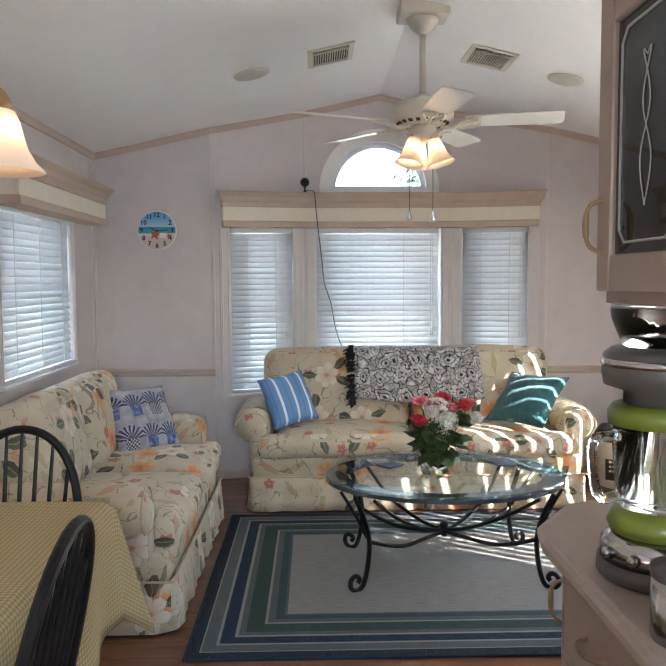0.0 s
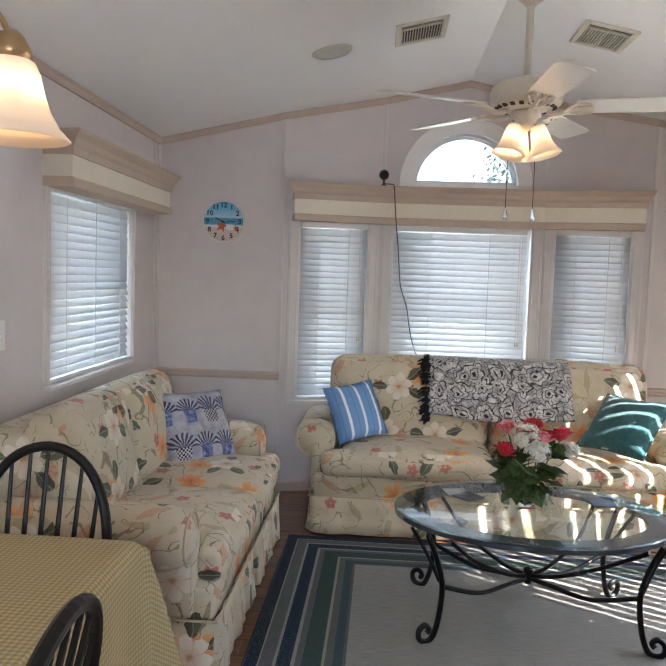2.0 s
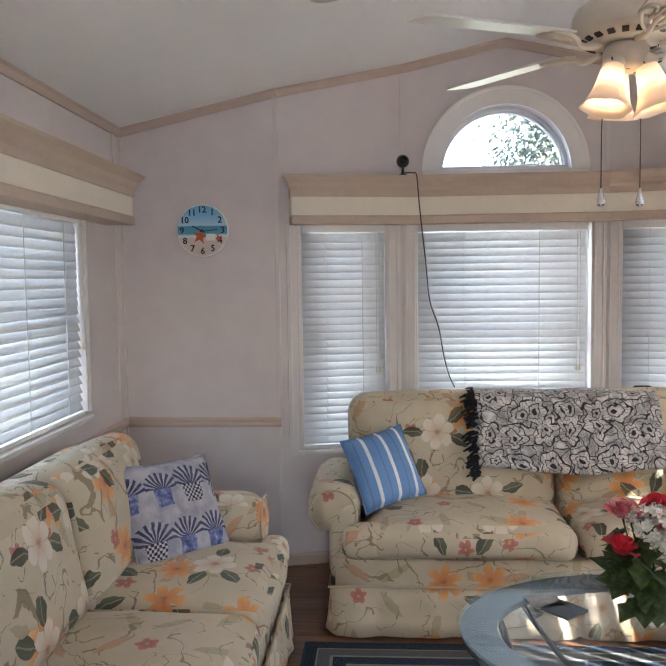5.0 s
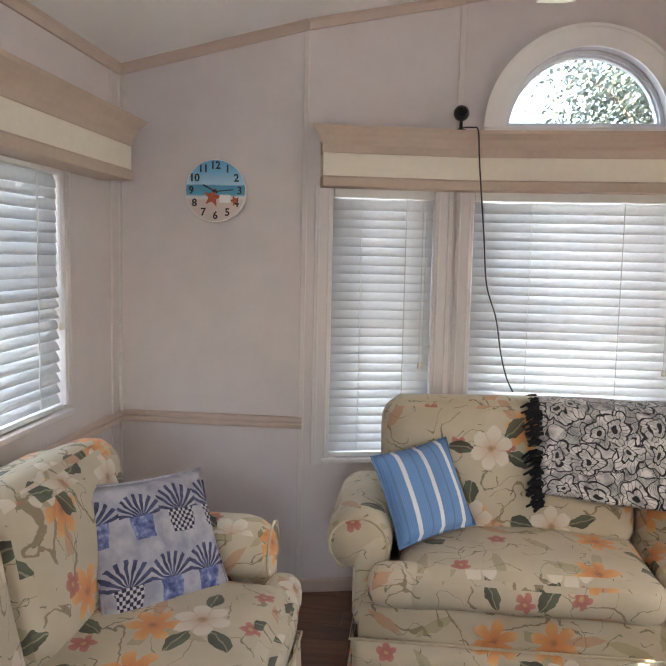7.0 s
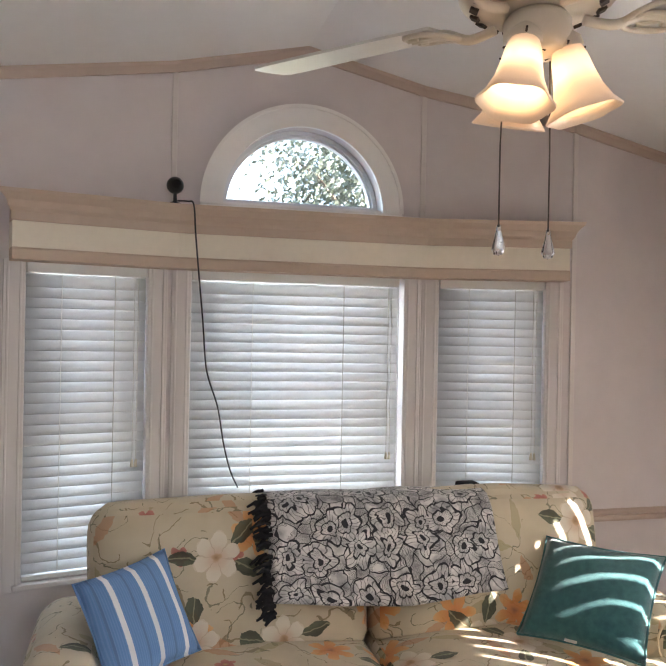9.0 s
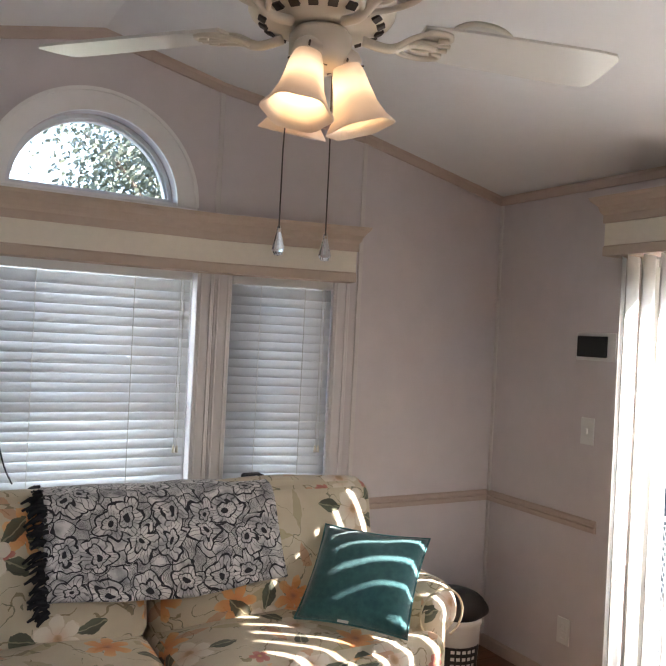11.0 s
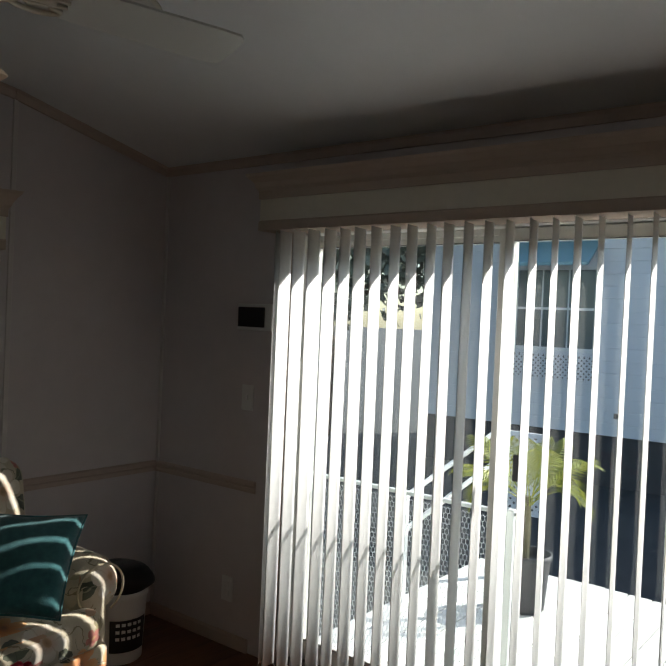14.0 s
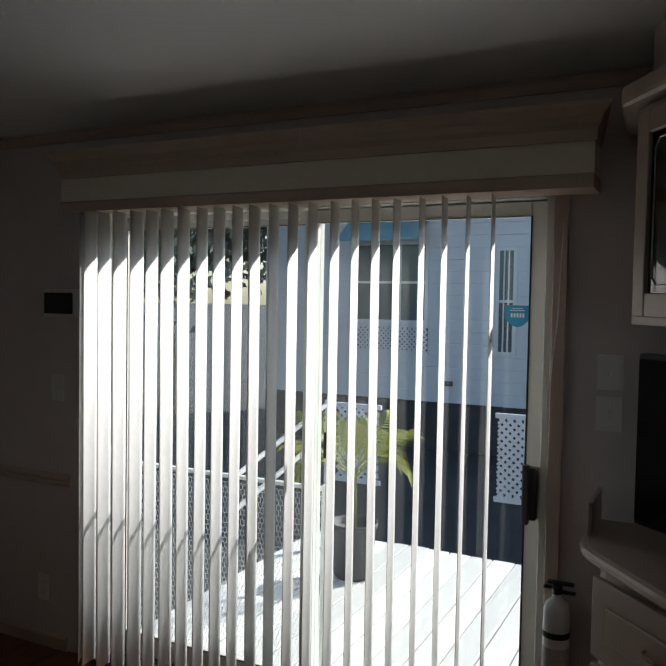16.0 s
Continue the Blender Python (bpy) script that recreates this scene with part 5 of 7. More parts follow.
# ---- ceiling fan ----
FX, FY = 0.50, 4.05
fan = thing("ceiling_fan", "cream ceiling fan with three lit glass shades", "ceiling fan", pose(FX, FY, 0))
fan_dark = paint("fan_slot", (0.05, 0.04, 0.035), 0.6)
mb = box(-0.115, 0.115, -0.09, 0.09, 2.60, 2.672, 0.006, 1)
part("mounting_block", mb, fan_paint, fan)
part("canopy", lathe([(0.072, 2.60), (0.075, 2.592), (0.070, 2.575), (0.055, 2.555), (0.034, 2.538), (0.019, 2.525), (0.0, 2.525)], 28), fan_paint, fan, "", True)
part("downrod", lathe([(0.0, 2.21), (0.015, 2.21), (0.015, 2.54), (0.0, 2.54)], 14), fan_paint, fan, "", True)
part("collar", lathe([(0.0, 2.249), (0.02, 2.249), (0.022, 2.229), (0.035, 2.219), (0.0, 2.219)], 16), fan_paint, fan, "", True)
part("motor", lathe([(0.0, 2.23), (0.07, 2.228), (0.115, 2.218), (0.138, 2.202), (0.146, 2.179), (0.146, 2.142), (0.140, 2.132), (0.118, 2.119), (0.085, 2.109), (0.0, 2.107)], 36), fan_paint, fan, "", True)
for k in range(20):
    a = 2 * math.pi * k / 20
    s = box(-0.009, 0.009, -0.004, 0.012, -0.004, 0.004)
    ob = part("vent_slot", s, fan_dark, fan)
    ob.matrix_local = pose(0.120 * math.cos(a), 0.120 * math.sin(a), 2.1195, 0, -28, math.degrees(a)) @ pose(0, 0, 0, 0, 0, 90)
part("switch_housing", lathe([(0.0, 2.109), (0.052, 2.107), (0.062, 2.094), (0.062, 2.059), (0.05, 2.036), (0.0, 2.029)], 24), fan_paint, fan, "", True)


def blade_bm():
    b = bmesh.new()
    out = [(0.20, -0.052), (0.30, -0.062), (0.585, -0.070), (0.630, -0.067), (0.643, -0.054), (0.646, 0.0), (0.643, 0.054), (0.630, 0.067), (0.585, 0.070), (0.30, 0.062), (0.20, 0.052)]
    lo = [b.verts.new((x, y, -0.003)) for x, y in out]
    hi = [b.verts.new((x, y, 0.003)) for x, y in out]
    b.faces.new(lo[::-1])
    b.faces.new(hi)
    for i in range(len(out)):
        j = (i + 1) % len(out)
        b.faces.new((lo[i], lo[j], hi[j], hi[i]))
    return b


def iron_bm():
    b = tube(curve_points([(0.085, 0, -0.02), (0.14, 0, -0.028), (0.19, 0, -0.008), (0.245, 0, -0.006)], 5), 0.010, 8)
    for s in (-1, 1):
        join(b, tube(curve_points([(0.15, 0, -0.025), (0.18, s * 0.03, -0.016), (0.22, s * 0.048, -0.008), (0.255, s * 0.044, -0.006), (0.262, s * 0.028, -0.007), (0.24, s * 0.022, -0.008)], 5), 0.0062, 6))
        join(b, tube(curve_points([(0.175, 0, -0.014), (0.20, s * 0.016, -0.012), (0.235, s * 0.012, -0.008), (0.27, s * 0.008, -0.007)], 5), 0.005, 6))
    return b


blade_me, iron_me = to_mesh(blade_bm(), "blade", [blade_paint]), to_mesh(iron_bm(), "blade_iron", fan_paint, True)
for k in range(5):
    a = -13.5 + 72 * k
    o = new("blade", blade_me)
    o.parent = fan
    o.matrix_local = pose(0, 0, 2.119, 0, 0, a) @ pose(0, 0, 0, -11, 0, 0)
    i2 = new("blade_iron", iron_me)
    i2.parent = fan
    i2.matrix_local = pose(0, 0, 2.119, 0, 0, a) @ pose(0, 0, 0, -11, 0, 0)

SHADE = [(0.022, 0.0), (0.030, -0.006), (0.036, -0.022), (0.041, -0.050), (0.048, -0.078), (0.060, -0.104), (0.074, -0.122), (0.0715, -0.124), (0.057, -0.106), (0.045, -0.078), (0.038, -0.05), (0.033, -0.022), (0.027, -0.008), (0.018, -0.003)]


def shade_bm(profile, lobes=6, wave=0.055, n=36, scale=1.0):
    b = bmesh.new()
    rings = []
    zmin = min(z for _, z in profile)
    for r, z in profile:
        k = (z / zmin) ** 3
        rings.append([b.verts.new((scale * r * (1 + wave * k * math.cos(lobes * 2 * math.pi * i / n)) * math.cos(2 * math.pi * i / n), scale * r * (1 + wave * k * math.cos(lobes * 2 * math.pi * i / n)) * math.sin(2 * math.pi * i / n), scale * z)) for i in range(n)])
    for r0, r1 in zip(rings, rings[1:]):
        for i in range(n):
            b.faces.new((r0[i], r0[(i + 1) % n], r1[(i + 1) % n], r1[i]))
    return b


def lit_glass():
    """Frosted glass lit from inside: brightest by the bulb, duller at the rim."""
    g = G("lit_shade_glass")
    n = g.noise(g.coord(), 14, 3)
    sep = g.nt.nodes.new("ShaderNodeSeparateXYZ")
    g.put(sep.inputs[0], g.coord())
    f = g.m("DIVIDE", g.m("ADD", sep.outputs[2], 0.125), 0.125)
    col = g.ramp(f, [(0.0, (0.80, 0.44, 0.22)), (0.45, (1.0, 0.62, 0.30)), (0.7, (1.0, 0.72, 0.42)), (1.0, (0.8, 0.42, 0.2))])
    s = g.ramp(f, [(0.0, (0.12, 0.12, 0.12)), (0.30, (0.32, 0.32, 0.32)), (0.55, (1, 1, 1)), (0.78, (0.5, 0.5, 0.5)), (1.0, (0.12, 0.12, 0.12))])
    g.set(Base_Color=(0.8, 0.72, 0.6), Emission_Color=col, Emission_Strength=g.m("MULTIPLY", s, g.m("ADD", 0.06, g.m("MULTIPLY", n, 0.32))), Roughness=0.4)
    return g.mat


lit_shade = lit_glass()
shade_me = to_mesh(shade_bm([(r * 0.92, z * 1.06) for r, z in SHADE]), "shade", lit_shade, True)
holder_me = to_mesh(lathe([(0.0, 0.035), (0.012, 0.034), (0.018, 0.026), (0.030, 0.012), (0.032, -0.004), (0.026, -0.008), (0.0, -0.008)], 18), "shade_holder", fan_paint, True)
bulb_me = to_mesh(lathe([(0.0, -0.012), (0.009, -0.014), (0.012, -0.03), (0.019, -0.05), (0.018, -0.062), (0.010, -0.078), (0.0, -0.088)], 14), "bulb", bulb_glow, True)
for a in (-23, 97, 217):
    mm = pose(0, 0, 2.059, 0, 0, a) @ pose(0.052, 0, -0.012, 0, -16, 0)
    part("lamp_arm", tube(curve_points([(0.04 * math.cos(radians(a)), 0.04 * math.sin(radians(a)), 2.074), (0.06 * math.cos(radians(a)), 0.06 * math.sin(radians(a)), 2.069), tuple(mm @ Vector((0, 0, 0.03)))], 4), 0.011, 8), fan_paint, fan)
    for nm, me in (("shade_holder", holder_me), ("shade", shade_me), ("bulb", bulb_me)):
        o = new(nm, me)
        o.parent = fan
        o.matrix_local = mm
    for q in range(3):
        sc = tube([(0.030, 0, -0.004), (0.044, 0, -0.004)], 0.0022, 5)
        sc.transform(Matrix.Rotation(q * 2.068 + 0.5, 4, "Z"))
        o = part("thumb_screw", sc, fan_dark, fan)
        o.matrix_local = mm
crystal = glass("crystal_pull", (0.93, 0.95, 0.97))
for x, y in ((-0.058, 0.025), (0.058, 0.047)):
    part("pull_chain", tube([(x * 0.9, y * 0.9, 2.049), (x, y, 1.87), (x, y, 1.715)], 0.0017, 5), fan_dark, fan)
    pb = lathe([(0.0, 1.722), (0.004, 1.718), (0.005, 1.708), (0.010, 1.688), (0.013, 1.674), (0.008, 1.664), (0.0, 1.662)], 10)
    pb.transform(Matrix.Translation((x, y, 0)))
    part("pull_bob", pb, crystal, fan, "faceted crystal pull")

# ---- ceiling vents and speakers ----
vent_paint = paint("vent_enamel", (0.66, 0.62, 0.52), 0.5, 0.04, 0.03, 30)
slope = math.degrees(math.atan((RIDGE_Z - EAVE) / 1.95))


def on_ceiling(x, y, drop=0.0):
    s = 1 if x > RIDGE_X else -1
    return pose(x, y, roof_z(x) - drop, 0, s * slope, 0)


def ceiling_vent(x, y, flip):
    t = thing("ceiling_vent", "cream slatted air vent in the sloping ceiling", "vent", on_ceiling(x, y), "ceiling vents")
    w, h = 0.125, 0.155
    fb = box(-w, -w + 0.028, -h, h, -0.010, 0.0, 0.003, 1)
    for c in ((w - 0.028, w, -h, h), (-w + 0.028, w - 0.028, -h, -h + 0.028), (-w + 0.028, w - 0.028, h - 0.028, h), (-w + 0.028, w - 0.028, -h + 0.075, -h + 0.085)):
        box(*c, -0.010, 0.0, 0.002, 1, fb)
    part("frame", fb, vent_paint, t)
    part("backing", box(-w + 0.02, w - 0.02, -h + 0.02, h - 0.02, -0.002, -0.0005), fan_dark, t, "dark duct behind the slats")
    sm = to_mesh(box(-0.0026, 0.0026, -h + 0.086, h - 0.03, -0.009, -0.002), "slat", vent_paint)
    for i in range(15):
        o = new("slat", sm)
        o.parent = t
        o.matrix_local = pose(-w + 0.034 + i * (2 * w - 0.068) / 14, 0, 0, 0, 20 * flip, 0)
    lv = to_mesh(box(-w + 0.03, w - 0.03, -0.018, 0.018, -0.0015, 0.0015), "louver", vent_paint)
    part("divider", box(-0.004, 0.004, -h + 0.028, -h + 0.075, -0.009, -0.001), vent_paint, t)
    o = new("louver", lv)
    o.parent = t
    o.matrix_local = pose(0, -h + 0.055, -0.006, 30, 0, 0)


ceiling_vent(0.078, 4.56, 1)
ceiling_vent(0.925, 4.53, -1)
for x, y in ((-0.345, 4.595), (1.36, 4.60)):
    t = thing("ceiling_speaker", "round cream speaker cover on the ceiling", "speaker", on_ceiling(x, y), "ceiling speakers")
    part("cover", lathe([(0.0, -0.012), (0.075, -0.012), (0.088, -0.008), (0.092, 0.0)], 32), paint("speaker_cloth", (0.62, 0.60, 0.54), 0.8, 0.03, 0.3, 80), t, "", True)
    part("rim", lathe([(0.088, -0.010), (0.098, -0.006), (0.100, 0.0), (0.092, 0.0)], 32), vent_paint, t, "", True)

# ---- clock ----
ck = thing("wall_clock", "round beach picture clock with a starfish", "clock", pose(-1.078, 5.648, 1.722))


def clock_face():
    g = G("beach_face")
    sep = g.nt.nodes.new("ShaderNodeSeparateXYZ")
    g.put(sep.inputs[0], g.coord())
    z = g.m("ADD", sep.outputs[2], g.m("MULTIPLY", g.m("SUBTRACT", g.noise(g.coord(), 30, 2), 0.5), 0.008))
    f = g.m("ADD", g.m("DIVIDE", z, 0.26), 0.5)
    g.set(Base_Color=g.ramp(f, [(0.0, (0.62, 0.52, 0.48)), (0.34, (0.68, 0.58, 0.52)), (0.40, (0.72, 0.76, 0.76)), (0.44, (0.10, 0.36, 0.52)), (0.58, (0.08, 0.30, 0.50)), (0.60, (0.42, 0.66, 0.80)), (0.8, (0.20, 0.50, 0.74)), (1.0, (0.14, 0.42, 0.70))]), Roughness=0.25)
    return g.mat


def disc(r, y0, y1, n=48):
    b = lathe([(0.0, -y0), (r, -y0), (r, -y1), (0.0, -y1)], n)
    b.transform(Matrix.Rotation(radians(90), 4, "X"))
    return b


part("face", disc(0.127, -0.024, -0.003), clock_face(), ck)
rimb = lathe([(0.124, 0.0), (0.130, 0.0), (0.131, 0.014), (0.129, 0.024), (0.126, 0.026), (0.125, 0.02)], 48)
rimb.transform(Matrix.Rotation(radians(90), 4, "X"))
part("rim", rimb, white_plastic, ck, "", True)
star = bmesh.new()
for cx, cz, r, rot in ((-0.012, -0.028, 0.042, 0.2), (0.082, -0.04, 0.024, 0.9)):
    vs = []
    for i in range(10):
        a = rot + i * math.pi / 5
        rr_ = r if i % 2 == 0 else r * 0.42
        vs.append(star.verts.new((cx + rr_ * math.sin(a), -0.0255, cz + rr_ * math.cos(a))))
    mid = star.verts.new((cx, -0.030, cz))
    for i in range(10):
        star.faces.new((mid, vs[i], vs[(i + 1) % 10]))
part("starfish", star, paint("starfish_red", (0.50, 0.11, 0.05), 0.6, 0.25, 0.2, 80), ck, "painted red starfish")
shell = soft_box(0.018, 0.066, -0.030, -0.0245, -0.05, -0.016, 0.0028, 0, 4)
part("shell", shell, white_plastic, ck, "white shell")


def text_part(name, body, size, mat, parent, m):
    cu = bpy.data.curves.new(name, "FONT")
    cu.body, cu.size, cu.align_x, cu.align_y, cu.extrude, cu.resolution_u, cu.offset = body, size, "CENTER", "CENTER", 0.0005, 2, 0.0012
    tmp = bpy.data.objects.new("tmp", cu)
    me = bpy.data.meshes.new_from_object(tmp)
    bpy.data.objects.remove(tmp)
    me.materials.clear()
    me.materials.append(mat)
    o = new(name, me)
    o.parent = parent
    o.matrix_local = m
    return o


for i in range(1, 13):
    a = radians(90 - 30 * i)
    text_part("numeral", str(i), 0.044, black_plastic, ck, pose(0.103 * math.cos(a), -0.0262, 0.103 * math.sin(a), 90, 0, 0))
for ang, ln, w in ((-62, 0.058, 0.006), (84, 0.078, 0.0045)):
    hb = box(-w / 2, w / 2, -0.0325, -0.031, -0.012, ln, 0.0006, 1)
    o = part("pointer", hb, black_plastic, ck)
    o.matrix_local = pose(0, 0, -0.004, 0, ang, 0)
part("hub", disc(0.006, -0.035, -0.025, 16), black_plastic, ck)

# ---- small web camera on the valance, with its cable ----
wc = thing("web_camera", "small black ball camera standing on the valance", "camera", pose(-0.075, 5.665, 1.977))
part("foot", lathe([(0.0, 0.0), (0.022, 0.0), (0.022, 0.004), (0.008, 0.010), (0.006, 0.045), (0.0, 0.045)], 18), black_plastic, wc, "", True)
sb = bmesh.new()
bmesh.ops.create_uvsphere(sb, u_segments=20, v_segments=12, radius=0.032)
sb.transform(Matrix.Translation((0, 0, 0.07)))
part("ball", sb, black_plastic, wc, "", True)
lb = lathe([(0.0, 0.0), (0.012, 0.001), (0.016, 0.004), (0.017, 0.0), (0.0, -0.002)], 18)
lb.transform(pose(0.004, -0.031, 0.072, 90, 0, 0))
part("lens", lb, glass("lens_glass", (0.2, 0.2, 0.25)), wc, "", True)
cab = curve_points([(-0.065, 5.66, 1.99), (-0.03, 5.63, 1.985), (-0.01, 5.605, 1.97), (0.0, 5.615, 1.86), (0.012, 5.62, 1.74), (0.035, 5.66, 1.55), (0.055, 5.68, 1.36), (0.10, 5.69, 1.22), (0.125, 5.69, 1.08), (0.15, 5.67, 0.98), (0.17, 5.60, 0.93)], 8)
tagged(part("power_cable", tube(cab, 0.0032, 6), black_plastic), "thin black cable hanging from the camera", "cable")
rc = soft_box(1.005, 1.09, 5.47, 5.53, 0.915, 0.945, 0.012, 0.0, 5)
tagged(part("black_strap", rc, paint("black_cloth", (0.015, 0.015, 0.017), 0.9), None, "", True), "black strap end on the sofa back", "strap")

# ---- wall fittings ----
def wall_plate(m, w, h, label, kind, toggle=True):
    t = thing("light_switch" if kind == "switch" else "power_outlet", label, kind, m)
    part("plate", box(-w / 2, w / 2, -0.006, 0, -h / 2, h / 2, 0.002, 2), white_plastic, t)
    if toggle:
        part("toggle", box(-0.005, 0.005, -0.016, -0.005, -0.012, 0.012, 0.002, 1), white_plastic, t)
    else:
        for z in (-0.02, 0.02):
            part("socket", box(-0.014, 0.014, -0.0075, -0.005, z - 0.013, z + 0.013, 0.003, 1), white_plastic, t)
    return t


wall_plate(pose(XL, 3.61, 1.135, 0, 0, 90), 0.07, 0.115, "white single light switch on the panel wall", "switch")
wall_plate(pose(XR, 5.03, 1.15, 0, 0, -90), 0.07, 0.115, "white light switch under the thermostat", "switch")
wall_plate(pose(XR, 5.11, 0.26, 0, 0, -90), 0.07, 0.115, "white power outlet low on the wall", "outlet", False)
th = thing("thermostat", "dark screen thermostat on a white plate", "thermostat", pose(XR, 5.005, 1.515, 0, 0, -90))
part("plate", box(-0.105, 0.105, -0.008, 0, -0.060, 0.060, 0.003, 2), white_plastic, th)
part("screen", box(-0.092, 0.065, -0.020, -0.008, -0.045, 0.045, 0.003, 2), black_plastic, th, "dark glossy screen")

# paint bucket in the corner
bk = thing("bucket", "white tub with a black bag over it", "bucket", pose(1.985, 5.36, 0))
part("tub", lathe([(0.0, 0.004), (0.10, 0.004), (0.105, 0.01), (0.118, 0.28), (0.124, 0.285), (0.124, 0.31), (0.119, 0.312), (0.112, 0.29), (0.100, 0.02), (0.0, 0.018)], 32), white_plastic, bk, "", True)
lab = bmesh.new()
for i in range(9):
    for j, (z, r) in enumerate(((0.06, 0.1105), (0.20, 0.1165))):
        a = radians(215 + 11 * i)
        lab.verts.new((r * math.cos(a), r * math.sin(a), z))
lab.verts.ensure_lookup_table()
for i in range(8):
    lab.faces.new((lab.verts[2 * i], lab.verts[2 * i + 2], lab.verts[2 * i + 3], lab.verts[2 * i + 1]))
part("tub_label", lab, black_plastic, bk, "black printed paper label")
for z, w in ((0.175, 0.10), (0.145, 0.08), (0.115, 0.09)):
    bars = bmesh.new()
    for i in range(5):
        a0, a1 = radians(228 + 12 * i), radians(236 + 12 * i)
        r = 0.1125 + 0.00004 * (z * 1000)
        bars.faces.new([bars.verts.new((r * math.cos(a), r * math.sin(a), zz)) for a, zz in ((a0, z), (a1, z), (a1, z + 0.014), (a0, z + 0.014))])
    part("label_bar", bars, white_plastic, bk)
part("bag", wobble(soft_box(-0.118, 0.118, -0.118, 0.118, 0.295, 0.395, 0.05, 0.02, 8), 0.02, 11.0), paint("black_bag", (0.012, 0.012, 0.015), 0.35, 0.2, 0.3, 30), bk, "crumpled black plastic bag", True)

# ---- dining ----
TX0, TX1, TY0, TY1, TZ = -1.40, -0.625, 1.10, 2.615, 0.742
dt = thing("dining_table", "rectangular dining table with black legs", "table")
part("tabletop", box(TX0 + 0.01, TX1 - 0.01, TY0 + 0.01, TY1 - 0.01, TZ - 0.03, TZ - 0.002, 0.004, 2), black_wood, dt)
part("apron", join(join(box(TX0 + 0.07, TX1 - 0.07, TY0 + 0.06, TY0 + 0.08, TZ - 0.11, TZ - 0.031), box(TX0 + 0.07, TX1 - 0.07, TY1 - 0.08, TY1 - 0.06, TZ - 0.11, TZ - 0.031)), join(box(TX0 + 0.06, TX0 + 0.08, TY0 + 0.081, TY1 - 0.081, TZ - 0.11, TZ - 0.031), box(TX1 - 0.08, TX1 - 0.06, TY0 + 0.081, TY1 - 0.081, TZ - 0.11, TZ - 0.031))), black_wood, dt)
for x in (TX0 + 0.10, TX1 - 0.10):
    for y in (TY0 + 0.10, TY1 - 0.10):
        lb = lathe([(0.0, 0.0), (0.018, 0.0), (0.022, 0.05), (0.030, 0.30), (0.024, 0.34), (0.034, 0.38), (0.034, TZ - 0.112), (0.0, TZ - 0.112)], 16)
        lb.transform(Matrix.Translation((x, y, 0)))
        part("leg", lb, black_wood, dt, "", True)
tc = thing("tablecloth", "yellow gingham cloth hanging over the table edge", "tablecloth")
b = bmesh.new()
nx, ny = 40, 72
drop = 0.36
grid = {}
for i in range(nx + 1):
    for j in range(ny + 1):
        u = -drop + (TX1 - TX0 + 2 * drop) * i / nx
        v = -drop + (TY1 - TY0 + 2 * drop) * j / ny
        w, l = TX1 - TX0, TY1 - TY0
        ox = -u if u < 0 else (u - w if u > w else 0)
        oy = -v if v < 0 else (v - l if v > l else 0)
        x, y = min(max(u, 0), w), min(max(v, 0), l)
        sx, sy = (-1 if u < 0 else 1), (-1 if v < 0 else 1)
        z = TZ
        if ox and oy:
            h = math.hypot(ox, oy)
            z -= max(ox, oy) + 0.46 * min(ox, oy)
            x += sx * (0.012 + 0.16 * min(ox, oy) + 0.03 * ox)
            y += sy * (0.012 + 0.62 * min(ox, oy) + 0.03 * oy)
        elif ox or oy:
            o = ox or oy
            fold = 0.016 * math.sin((v if ox else u) * 17.0) * (o / drop)
            end = ((min(v, l - v) if ox else min(u, w - u)))
            z -= o
            if ox:
                x += sx * (0.006 + 0.05 * o + fold)
            else:
                y += sy * (0.006 + 0.05 * o + fold)
            if (ox and abs(v - 0.74) < 0.30) or (oy and abs(u - 0.46) < 0.27):
                z = max(z, 0.466)
        grid[i, j] = b.verts.new((TX0 + x, TY0 + y, z + 0.002 * noise.noise(Vector((u * 7, v * 7, 0)))))
for i in range(nx):
    for j in range(ny):
        b.faces.new((grid[i, j], grid[i + 1, j], grid[i + 1, j + 1], grid[i, j + 1]))
ob = part("cloth", b, check, tc, "", True)
lay = ob.data.uv_layers.new(name="cloth")
for poly in ob.data.polygons:
    for li in poly.loop_indices:
        i, j = divmod(ob.data.loops[li].vertex_index, ny + 1)
        lay.data[li].uv = ((TX1 - TX0 + 2 * drop) * i / nx, (TY1 - TY0 + 2 * drop) * j / ny)
sol = ob.modifiers.new("thick", "SOLIDIFY")
sol.thickness, sol.offset = 0.0015, 1


